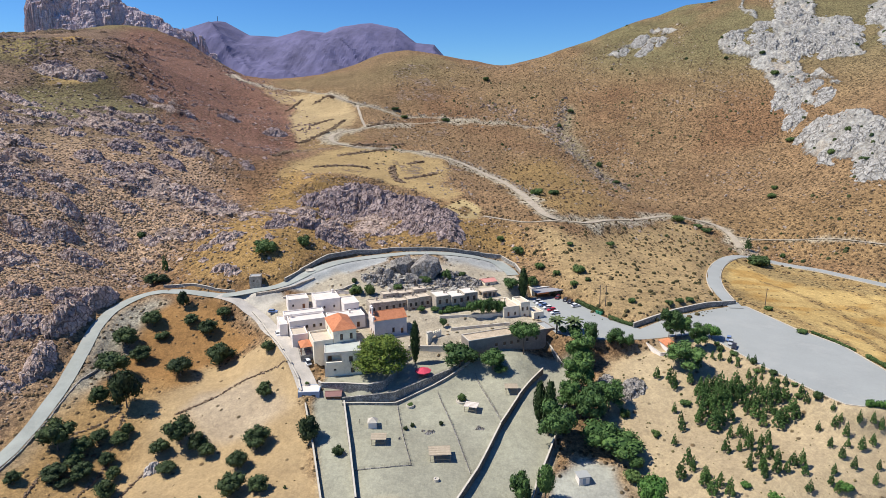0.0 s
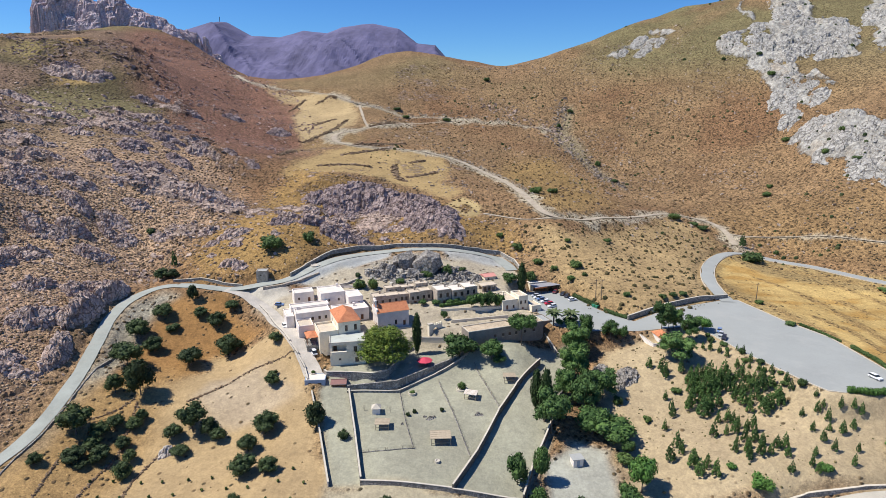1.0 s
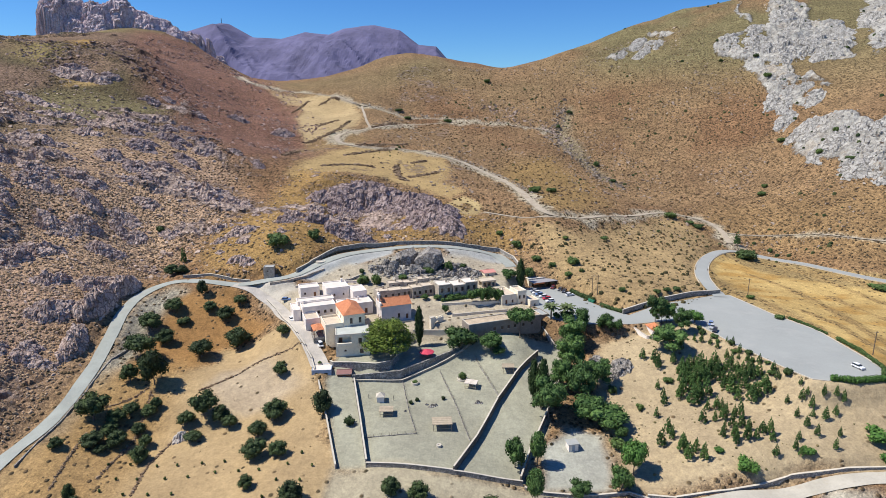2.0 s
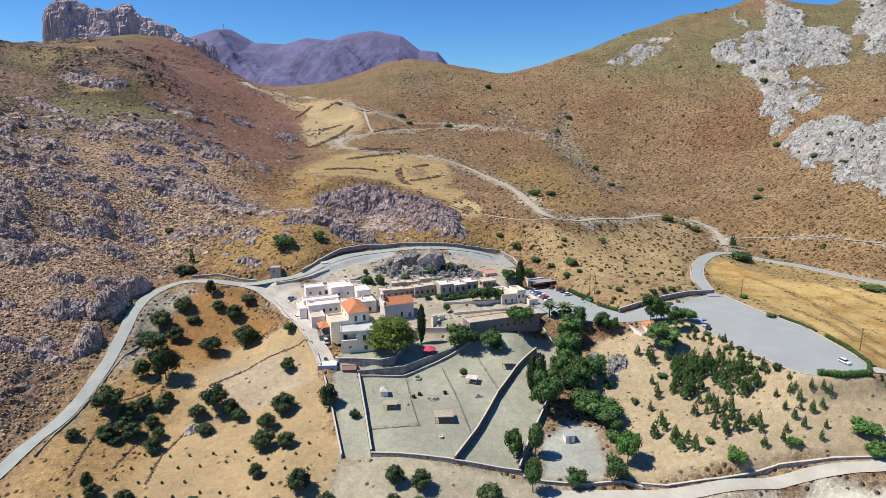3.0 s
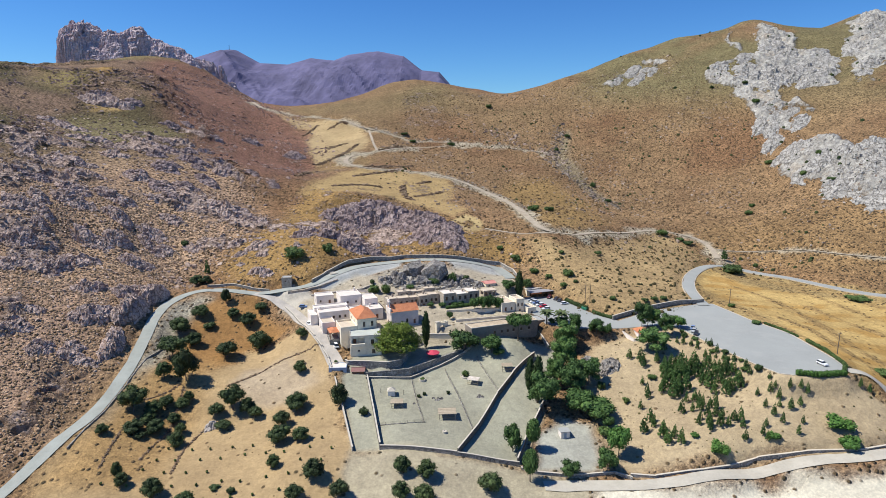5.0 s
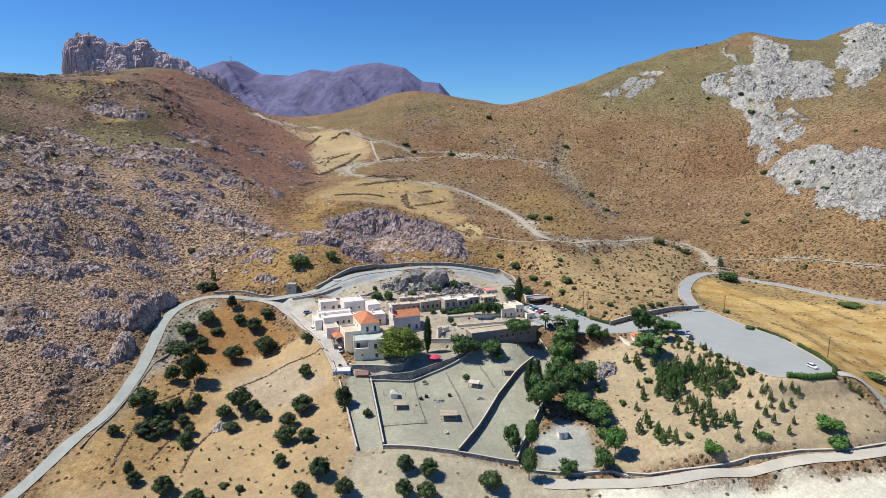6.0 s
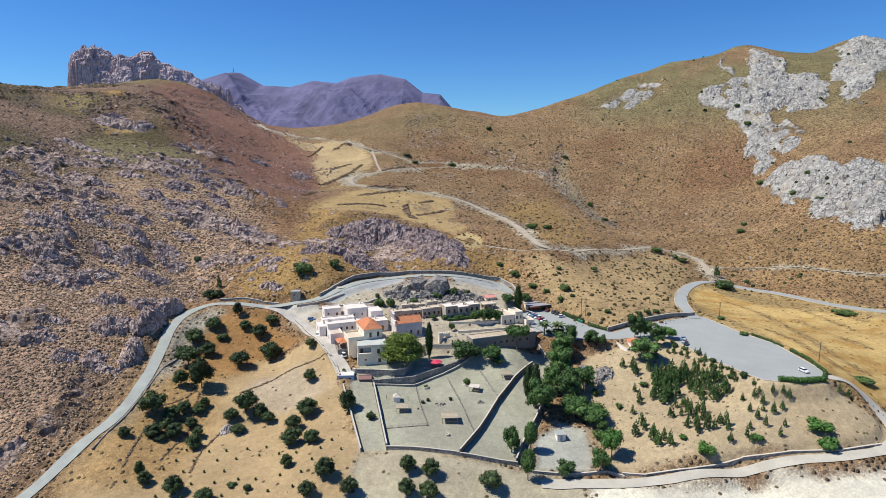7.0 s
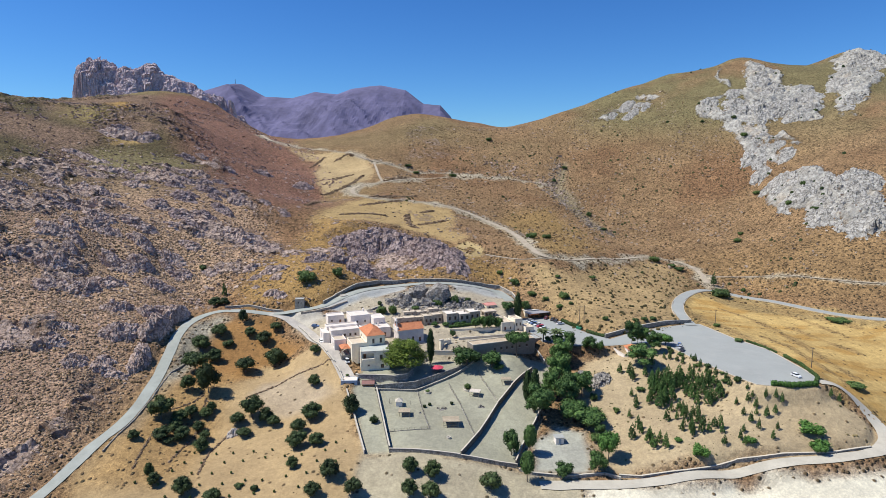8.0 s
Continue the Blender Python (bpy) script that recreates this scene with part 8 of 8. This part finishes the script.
for _i in range(9):
    _x, _y = 82 + 5.4 * _i, 227.5 + 2.55 * _i + (1.5 if _i < 6 else -1.0)
    if _i in (3, 4, 5):
        plant("bush", bush_form, LEAF_BUSH, "clipped green bush above the stone wall", "bush", _x, _y + 4, 2.2, 4.0, _i % 4, "bushes by the wall")
for _i, (_x, _y) in enumerate(((297.5, 643), (326.5, 627), (320.4, 588), (328.3, 573), (306.9, 451), (290, 441), (295, 411.5), (295, 503), (138, 520), (142.7, 481), (75.7, 396), (61.5, 380), (247.7, 435), (239, 422),
                               (50, 707), (-49.6, 627), (115.8, 593), (133, 625), (-39, 605), (3.4, 600))):
    plant("bush", bush_form, LEAF_BUSH, "dark green bush on the far hillside", "bush", _x, _y, 3.6 + (_i % 3), 5.0 + (_i % 4) * 1.5, _i % 4, "far bushes")


def hedge(label, points, high, wide, material):
    """A clipped hedge along a line, of leaf sprays over overlapping lobes."""
    xy, _s = line_samples_sharp(points, 1.1)
    z = ground(xy[:, 0], xy[:, 1])
    rng = np.random.default_rng(int(abs(points[0][0] * 10)))
    cx, cy, cz = float(xy[0, 0]), float(xy[0, 1]), float(z.min())
    lobes = [(p[0] - cx, p[1] - cy, q - cz + high * 0.42, wide * (0.5 + 0.18 * rng.random()), wide * (0.5 + 0.18 * rng.random()), high * (0.48 + 0.16 * rng.random())) for p, q in zip(xy, z)]
    v, f = leaf_cloud(lobes, int(len(lobes) * 130), 0.22, rng, 0.85)
    ob = holder("hedge", label, "hedge", cx, cy, cz, 0, "hedges")
    h = new("foliage", mesh_of("hedge_foliage", v, f, material))
    h.parent = ob
    b = trunk_mesh(0.4, 0.06, [], rng)
    part("stem", b, BARK, ob)


hedge("dense clipped green hedge at the end of the car park", [(125.4, 156.6), (132, 155.2), (141.5, 155.9)], 2.2, 1.8, LEAF_FRESH)
hedge("low green hedge along the car park edge", [(143, 158), (147.5, 164), (149.3, 178), (148.8, 190)], 1.5, 1.3, LEAF_BUSH)
hedge("low patchy green hedge along the car park edge", [(148.2, 196), (146.5, 205), (143.8, 213)], 1.1, 1.0, LEAF_BUSH)
hedge("low green hedge by the car park bend", [(61.5, 254), (65, 246), (68.5, 239)], 2.2, 1.8, LEAF_BUSH)
hedge("low green bushes along the car park bend", [(70.5, 233), (74, 227.5), (77, 224.2)], 1.7, 1.5, LEAF_BUSH)
hedge("dark green shrubs beside the court", [(-1, 234), (14, 239.5)], 1.6, 1.6, LEAF_DARK)


def palm(x, y, high, wide, variant):
    ob = holder("palm_tree", "feather-leaved palm beside the car park", "tree", x, y, height(x, y), variant * 40, "palms")
    rng = np.random.default_rng(70 + variant)
    bm = bmesh.new()
    n = 9
    for i in range(n):
        z0, z1 = high * 0.62 * i / n, high * 0.62 * (i + 1) / n
        tube(bm, (0, 0, z0 - 0.05), (0, 0, z1), 0.30, 0.36, 9)
    part("trunk", bm, BARK, ob)
    top = high * 0.62
    for k in range(26):
        a, lift = 2.4 * k, 0.15 + 1.1 * (k / 26)
        bm = bmesh.new()
        ln = wide * 0.55
        prev = None
        for s in range(9):
            t = s / 8
            r = ln * t * math.cos(lift * (1 - t * 0.6))
            zz = top + ln * (math.sin(lift) * t - (0.55 + 0.1 * rng.random()) * t * t)
            c = Vector((r * math.cos(a), r * math.sin(a), zz))
            side = Vector((-math.sin(a), math.cos(a), 0)) * (0.75 * math.sin(math.pi * min(1, t * 0.9 + 0.12))) 
            row = [bm.verts.new(c + side - Vector((0, 0, 0.25))), bm.verts.new(c + Vector((0, 0, 0.05))), bm.verts.new(c - side - Vector((0, 0, 0.25)))]
            if prev:
                if s % 2 or s < 8:
                    bm.faces.new((prev[0], prev[1], row[1], row[0]))
                    bm.faces.new((prev[1], prev[2], row[2], row[1]))
            prev = row
        part("frond", bm, LEAF_PALM, ob)


for _i, (_x, _y, _h, _w) in enumerate(PALMS):
    palm(_x, _y, _h * 1.2, _w * 1.15, _i)
# small dark shrubs along the edge of the car park
for _i in range(12):
    _t = _i / 11
    _x, _y = 102.5 + 14 * _t + (1.2 if _i % 2 else -0.6), 207 - 44 * _t
    plant("shrub", bush_form, LEAF_BUSH, "small dark shrub along the car park edge", "shrub", _x - 3.0, _y, 1.6 + (_i % 3) * 0.7, 1.6 + (_i % 4) * 0.6, _i % 2, "edge shrubs")
# small saplings in rows on the tan field
_x, _y = np.meshgrid(np.arange(-112, -40, 7.5), np.arange(112, 150, 6.5))
_rng = np.random.default_rng(5)
_x, _y = (_x + _y * 0.25 - 30).ravel() + _rng.normal(0, 0.5, _x.size), _y.ravel() + _rng.normal(0, 0.5, _x.size)
_ok = (outline_distance(_x, _y, cover_outline("lower_grove")) < -3) & (_rng.random(_x.size) > 0.15)
for _i, (_px, _py) in enumerate(zip(_x[_ok], _y[_ok])):
    plant("sapling", sapling_form, LEAF_BUSH, "tiny olive sapling in a field row", "sapling", float(_px), float(_py), 1.1, 1.0, _i % 2, "sapling rows", trunk=False)

# ---- vehicles ----
def car(label, x, y, turn, colour, long=4.1, van=False, z=None):
    """A parked car: pressed body, glasshouse, wheels, lamps."""
    paint = plain("car_paint", colour, 0.3, 0.03, 1.0, 5.0)
    ob = holder("car", label, "car", x, y, height(x, y) + 0.07 if z is None else z, turn, "parked cars")
    W = 1.72
    prof = [(-0.5, 0.35), (-0.5, 0.72), (-0.47, 0.9), (-0.2, 0.98), (0.46, 0.98), (0.5, 0.8), (0.5, 0.35)]
    bm = bmesh.new()
    sides = []
    for s in (-1, 1):
        sides.append([bm.verts.new((px_ * long, s * W / 2 * (1.0 if pz < 0.75 else 0.95), pz)) for px_, pz in prof])
    for i in range(len(prof)):
        j = (i + 1) % len(prof)
        bm.faces.new((sides[0][i], sides[0][j], sides[1][j], sides[1][i]))
    bm.faces.new(sides[0][::-1])
    bm.faces.new(sides[1])
    bmesh.ops.recalc_face_normals(bm, faces=bm.faces)
    bmesh.ops.bevel(bm, geom=bm.edges[:], offset=0.06, segments=2, affect="EDGES")
    part("body", bm, paint, ob)
    top = 1.9 if van else 1.46
    a0, a1, b0, b1 = (-0.44 if van else -0.22) * long, 0.47 * long, (-0.3 if van else -0.08) * long, 0.38 * long
    bm = bmesh.new()
    lo = [bm.verts.new(p) for p in ((a0, -W * 0.46, 0.97), (a1, -W * 0.46, 0.97), (a1, W * 0.46, 0.97), (a0, W * 0.46, 0.97))]
    hi = [bm.verts.new(p) for p in ((b0, -W * 0.39, top), (b1, -W * 0.39, top), (b1, W * 0.39, top), (b0, W * 0.39, top))]
    for k in range(4):
        bm.faces.new((lo[k], lo[(k + 1) % 4], hi[(k + 1) % 4], hi[k]))
    bm.faces.new(hi)
    part("windows", bm, GLASS, ob, "dark glass all round")
    part("roof", box(b0 - 0.02, -W * 0.40, top, b1 + 0.02, W * 0.40, top + 0.06, 0.025), paint, ob)
    for sx in (-0.31, 0.31):
        for s in (-1, 1):
            bm = bmesh.new()
            tube(bm, (0, -0.1, 0), (0, 0.1, 0), 0.32, 0.32, 14)
            wheel = part("wheel", bm, RUBBER, ob)
            wheel.matrix_basis = pose(sx * long, s * (W / 2 - 0.1), 0.32)
            bm = bmesh.new()
            tube(bm, (0, -0.115, 0), (0, 0.115, 0), 0.19, 0.19, 10)
            part("rim", bm, ALLOY, wheel)
    for s in (-1, 1):
        part("headlight", box(-0.515 * long, s * 0.6 - 0.16, 0.62, -0.49 * long, s * 0.6 + 0.16, 0.76, 0.01), ALLOY, ob)
        part("tail_light", box(0.49 * long, s * 0.66 - 0.1, 0.66, 0.512 * long, s * 0.66 + 0.1, 0.86, 0.01), RED_CLOTH, ob)


WHITE_P, SILVER_P, BLUE_P, RED_P, DARK_P, MAROON_P = (0.78, 0.78, 0.78), (0.45, 0.46, 0.48), (0.16, 0.24, 0.42), (0.5, 0.02, 0.04), (0.03, 0.03, 0.045), (0.14, 0.02, 0.03)
for _label, _x, _y, _t, _c in (("silver car in the row of parked cars", 43.4, 255.6, 18, SILVER_P), ("white car in the row of parked cars", 44.2, 252.8, 18, WHITE_P), ("blue car in the row of parked cars", 45.2, 250.2, 18, BLUE_P),
                               ("white car beside the red one", 46.6, 247.0, 18, WHITE_P), ("bright red parked car", 47.8, 243.8, 18, RED_P), ("white car at the end of the row", 48.6, 240.2, 22, WHITE_P),
                               ("dark maroon car under the slope", 53.8, 261.0, 60, MAROON_P), ("black car under the slope", 56.8, 257.6, 60, DARK_P), ("dark blue car under the slope", 58.2, 254.6, 60, DARK_P),
                               ("white car parked along the slope", 59.6, 248.8, 200, WHITE_P), ("blue car on the pale forecourt", -72.8, 237.0, 175, BLUE_P), ("white car on the monastery lane", -65.2, 216.6, 118, WHITE_P),
                               ("silver car under a tree at the car park edge", 107.6, 204.0, 60, SILVER_P), ("dark car under a tree at the car park edge", 107.2, 200.6, 60, DARK_P),
                               ("dark blue car at the car park edge", 108.6, 207.6, 60, BLUE_P), ("white car alone on the big car park", 139.7, 165.5, 105, WHITE_P)):
    car(_label, _x, _y, _t, _c)
car("small white van beside the pavilion", -49.5, 198.4, 118, WHITE_P, 4.3, True)


# ---- the animal enclosure ----
def shelter(label, x, y, turn, lx, ly, high, roof):
    ob = holder("animal_shelter", label, "shelter", x, y, height(x, y), turn, "animal shelters")
    for sx in (-1, 1):
        for sy in (-1, 1):
            part("post", box(sx * (lx / 2 - 0.15) - 0.08, sy * (ly / 2 - 0.15) - 0.08, -0.3, sx * (lx / 2 - 0.15) + 0.08, sy * (ly / 2 - 0.15) + 0.08, high), WOOD_GREY, ob)
    r = part("roof", box(-lx / 2 - 0.2, -ly / 2 - 0.2, high, lx / 2 + 0.2, ly / 2 + 0.2, high + 0.15, 0.03), roof, ob)
    for k in range(5):
        part("batten", box(-lx / 2 - 0.2, -ly / 2 + k * ly / 4 - 0.05, high + 0.154, lx / 2 + 0.2, -ly / 2 + k * ly / 4 + 0.05, high + 0.2), WOOD_GREY, r)
    part("rail", box(-lx / 2, -ly / 2 + 0.03, 0.7, lx / 2, -ly / 2 + 0.1, 0.82), WOOD_GREY, ob)


TAN_ROOF = plain("reed_roof", (0.42, 0.34, 0.24), 0.95, 0.2, 0.8, 5.0)
shelter("low reed-roofed animal shelter in the gravel pen", -20.0, 163.0, 2, 4.4, 3.6, 1.9, TAN_ROOF)
shelter("large reed-roofed animal shelter in the gravel pen", -1.0, 156.0, 4, 6.2, 4.6, 2.3, TAN_ROOF)
shelter("white-roofed animal shelter beside a round planter", 9.6, 179.2, -16, 4.2, 3.4, 2.0, ROOF_WHITE)
shelter("open reed-roofed shelter near the far wall", 24.0, 188.2, 0, 4.2, 3.2, 2.2, TAN_ROOF)


def kiosk():
    ob = holder("bird_house", "small white square house with a pyramid roof", "bird house", -22.8, 170.6, height(-22.8, 170.6), 5)
    part("wall", box(-1.3, -1.3, -0.4, 1.3, 1.3, 1.9), WHITEWASH, ob)
    bm = bmesh.new()
    c = [bm.verts.new(p) for p in ((-1.6, -1.6, 1.9), (1.6, -1.6, 1.9), (1.6, 1.6, 1.9), (-1.6, 1.6, 1.9))]
    t = bm.verts.new((0, 0, 3.2))
    for k in range(4):
        bm.faces.new((c[k], c[(k + 1) % 4], t))
    bm.faces.new(c[::-1])
    part("roof", bm, COPING, ob)
    for dx in (-4.2, 4.6):
        o2 = holder("light_post", "short iron post in the gravel pen", "post", -22.8 + dx, 171.0, height(-22.8 + dx, 171.0))
        part("pole", tube(bmesh.new(), (0, 0, -0.2), (0, 0, 1.9), 0.08), IRON, o2)


kiosk()


def planter(x, y, r, label, plant_high):
    ob = holder("round_planter", label, "planter", x, y, height(x, y), 0, "round planters")
    bm = bmesh.new()
    n = 24
    rings = [[bm.verts.new((q * math.cos(2 * math.pi * k / n), q * math.sin(2 * math.pi * k / n), z)) for k in range(n)] for q, z in ((r, -0.3), (r, 0.7), (r - 0.35, 0.7), (r - 0.35, 0.45))]
    for a, b_ in zip(rings, rings[1:]):
        for k in range(n):
            bm.faces.new((a[k], a[(k + 1) % n], b_[(k + 1) % n], b_[k]))
    bm.faces.new(rings[-1])
    part("stone_ring", bm, COPING, ob)
    if plant_high:
        plant("shrub", bush_form, LEAF_BUSH, "green shrub in a round stone planter", "shrub", x, y, plant_high, r * 1.7, 0, "planted shrubs", z=height(x, y) + 0.4)


planter(6.5, 184.8, 2.0, "round pale stone planter with a green shrub", 3.6)
planter(-11.2, 181.6, 1.4, "round low stone planter by the terrace wall", 1.2)
planter(-1.9, 146.0, 0.8, "small pale stone ring on the gravel", 0)
planter(-63.0, 268.0, 2.4, "round stone ring on the upper road", 0)
planter(-47.5, 187.2, 1.0, "round planter with a small green plant", 1.6)
for _x, _y, _s in ((-4.7, 167.4, (3.2, 1.8, 1.2)), (-3.2, 168.0, (1.6, 1.2, 1.0)), (-6.4, 168.4, (1.2, 1.0, 0.7)), (11.5, 169.8, (2.4, 1.5, 1.1)), (12.8, 169.6, (1.0, 0.9, 0.7)), (-13.6, 164.6, (1.0, 0.8, 0.8))):
    crag("boulder", "pale rock placed on the gravel of the pen", _x, _y, _s, 10, int(_x * 3 + 300), 2, ROCK_GREY, 0.2, "pen rocks")
for _x, _y in ((-9.9, 170.8), (-0.6, 171.4), (-12.0, 169.0)):
    plant("shrub", bush_form, LEAF_OLIVE, "small sparse shrub in the gravel pen", "shrub", _x, _y, 1.8, 1.6, 0, "pen shrubs")


def fence(label, points, high=1.2):
    xy, _s = line_samples_sharp(points, 2.6)
    z = ground(xy[:, 0], xy[:, 1])
    ob = holder("wire_fence", label, "fence", float(xy[0, 0]), float(xy[0, 1]), float(z[0]), 0, "pen fences")
    o = Vector((xy[0, 0], xy[0, 1], z[0]))
    pts = [Vector((p[0], p[1], q)) - o for p, q in zip(xy, z)]
    for p in pts:
        part("post", tube(bmesh.new(), p - Vector((0, 0, 0.2)), p + Vector((0, 0, high)), 0.06, 0.06, 5), WOOD_GREY, ob)
    for h in (0.35, 0.75, 1.1):
        bm = bmesh.new()
        for a, b_ in zip(pts, pts[1:]):
            tube(bm, a + Vector((0, 0, h)), b_ + Vector((0, 0, h)), 0.02, 0.02, 4)
        part("wire", bm, IRON, ob)
    bm = bmesh.new()
    for a, b_ in zip(pts, pts[1:]):
        d = (b_ - a).normalized()
        s = Vector((-d.y, d.x, 0)) * 0.15
        v = [bm.verts.new(q) for q in (a - s, b_ - s, b_ + s, a + s)]
        w = [bm.verts.new(q.co + Vector((0, 0, 0.22))) for q in v]
        bm.faces.new(w)
        for k in range(4):
            bm.faces.new((v[k], v[(k + 1) % 4], w[(k + 1) % 4], w[k]))
    part("kerb", bm, STONE_WALL, ob)


fence("post and wire fence on a low stone kerb", [(-15.7, 182.2), (-12.8, 166.6), (-9.3, 151.9)])
fence("post and wire fence across the gravel pen", [(-25.6, 150.4), (-17.2, 150.9), (-9.5, 152)])
fence("post and wire fence on a low stone kerb", [(-1.8, 189), (2.9, 171.6), (8.0, 149.8)])
fence("post and wire fence on a low stone kerb", [(11.7, 198.7), (15.1, 187.9), (19.4, 173)])


def parasol():
    x, y = -7.2, 195.5
    ob = holder("parasol", "large crimson parasol over a terrace table", "parasol", x, y, height(x, y), 10)
    part("pole", tube(bmesh.new(), (0, 0, 0), (0, 0, 3.2), 0.06), WOOD_BROWN, ob)
    bm = bmesh.new()
    n = 8
    rim = [bm.verts.new((3.0 * math.cos(2 * math.pi * k / n), 3.0 * math.sin(2 * math.pi * k / n), 2.3)) for k in range(n)]
    low = [bm.verts.new((3.0 * math.cos(2 * math.pi * k / n), 3.0 * math.sin(2 * math.pi * k / n), 2.05)) for k in range(n)]
    top = bm.verts.new((0, 0, 3.3))
    for k in range(n):
        bm.faces.new((rim[k], rim[(k + 1) % n], top))
        bm.faces.new((low[k], low[(k + 1) % n], rim[(k + 1) % n], rim[k]))
    canopy = part("canopy", bm, RED_CLOTH, ob, "crimson canvas")
    for k in range(n):
        a = 2 * math.pi * k / n
        part("rib", tube(bmesh.new(), (0, 0, 3.2), (2.95 * math.cos(a), 2.95 * math.sin(a), 2.25), 0.025, 0.02, 4), WOOD_BROWN, canopy)
    tb = holder("garden_table", "round wooden table under the parasol", "table", x, y - 0.9, height(x, y - 0.9))
    bm = bmesh.new()
    bmesh.ops.create_cone(bm, cap_ends=True, segments=16, radius1=0.75, radius2=0.75, depth=0.05, matrix=Matrix.Translation((0, 0, 0.74)))
    part("tabletop", bm, WOOD_GREY, tb)
    part("leg", tube(bmesh.new(), (0, 0, 0), (0, 0, 0.72), 0.08), WOOD_GREY, tb)


parasol()


def bin_row(x, y, turn, n, z=None):
    for k in range(n):
        c, s = math.cos(radians(turn)), math.sin(radians(turn))
        px_, py_ = x + c * 1.7 * k, y + s * 1.7 * k
        ob = holder("waste_bin", "large green plastic waste bin at the roadside", "bin", px_, py_, height(px_, py_) + 0.06, turn, "waste bins")
        bm = bmesh.new()
        lo = [bm.verts.new(p) for p in ((-0.6, -0.45, 0.2), (0.6, -0.45, 0.2), (0.6, 0.45, 0.2), (-0.6, 0.45, 0.2))]
        hi = [bm.verts.new(p) for p in ((-0.72, -0.55, 1.2), (0.72, -0.55, 1.2), (0.72, 0.55, 1.2), (-0.72, 0.55, 1.2))]
        for q in range(4):
            bm.faces.new((lo[q], lo[(q + 1) % 4], hi[(q + 1) % 4], hi[q]))
        bm.faces.new(lo[::-1])
        bm.faces.new(hi)
        part("tub", bm, GREEN_PLASTIC, ob)
        part("lid", box(-0.76, -0.6, 1.2, 0.76, 0.6, 1.36, 0.05), GREEN_PLASTIC, ob)
        for sx in (-0.5, 0.5):
            part("wheel", tube(bmesh.new(), (sx, -0.42, 0.1), (sx, -0.3, 0.1), 0.1, 0.1, 8), RUBBER, ob)


bin_row(67.0, 239.5, -55, 2)
bin_row(-62.6, 221.4, 20, 1)


def utility_pole(x, y, high, arm=True):
    ob = holder("utility_pole", "weathered wooden utility pole on the slope", "pole", x, y, height(x, y), 20, "utility poles")
    part("pole", tube(bmesh.new(), (0, 0, -0.5), (0, 0, high), 0.17, 0.12, 8), POLE_WOOD, ob)
    if arm:
        part("crossarm", box(-1.0, -0.06, high - 0.7, 1.0, 0.06, high - 0.55), POLE_WOOD, ob)
        for sx in (-0.85, 0, 0.85):
            part("insulator", tube(bmesh.new(), (sx, 0, high - 0.55), (sx, 0, high - 0.3), 0.05, 0.05, 6), COPING, ob)


for _x, _y, _h in ((70.7, 241.5, 9.5), (69.0, 244.5, 9.0), (152.5, 176.5, 9.0), (143.5, 247, 8.0)):
    utility_pole(_x, _y, _h)


def mast():
    ob = holder("radio_mast", "thin radio mast on the far summit", "mast", -1325, 3650, 590)
    part("pole", tube(bmesh.new(), (0, 0, -60), (0, 0, 40), 2.2, 1.4, 6), IRON, ob)


def shed_kiosk():
    ob = holder("pump_house", "small pale kiosk in the shade of the trees", "kiosk", 41.0, 151.0, height(41, 151), 10)
    part("wall", box(-1.6, -1.4, -0.5, 1.6, 1.4, 2.3), WHITEWASH, ob)
    part("roof", box(-1.9, -1.7, 2.3, 1.9, 1.7, 2.5, 0.03), ROOF_GREY, ob)
    part("door", box(-0.5, -1.47, 0.0, 0.4, -1.4, 1.95), SLATE_BLUE, ob)


shed_kiosk()


# ---- far mountains ----
def far_range():
    """A long bare mountain beyond the saddle, with spurs and gullies."""
    nx, ny = 330, 90
    xs, ys = np.linspace(-2400, 900, nx), np.linspace(3000, 4300, ny)
    gx, gy = np.meshgrid(xs, ys)
    crest = np.interp(xs, [-2600, -1800, -1563, -1473, -1313, -1278, -1141, -965, -823, -683, -594, -419, -262, -157, -52, 8, 100, 500, 1400],
                      [300, 480, 536, 563, 599, 597, 522, 512, 546, 535, 570, 587, 556, 477, 467, 400, 250, 100, 0])
    t = (gy - 3000) / 1300
    shape = np.where(t < 0.5, smooth(-0.15, 0.5, t) ** 0.8, 1 - 0.6 * smooth(0.5, 1.0, t))
    z = 60 + (crest[None, :] - 60) * shape
    z = z + (ridged(gx + gy * 0.75, gy * 0.7 - gx * 0.15, 520, 4, 77) - 0.55) * 210 * (shape * (1 - shape) * 3.2 + 0.03)
    z = z + (ridged(gx - gy * 0.5, gy * 0.8, 170, 5, 78) - 0.55) * 50 * (shape * (1 - shape) * 3.0 + 0.05)
    v = np.stack([gx.ravel(), gy.ravel(), z.ravel()], 1)
    i = (np.arange(ny - 1)[:, None] * nx + np.arange(nx - 1)[None, :]).ravel()
    f = np.stack([i, i + 1, i + nx + 1, i + nx], 1)
    # the violet-blue of distance haze is put into the base colour
    me = mesh_of("far_mountains", v, f, plain("haze_tinted_mountain", (0.12, 0.11, 0.195), 1.0, 0.35, 0.006, 0.03))
    tagged(new("far_mountains", me), "distant bare mountain range tinted violet for haze", "mountain", kind="structure")


far_range()
mast()
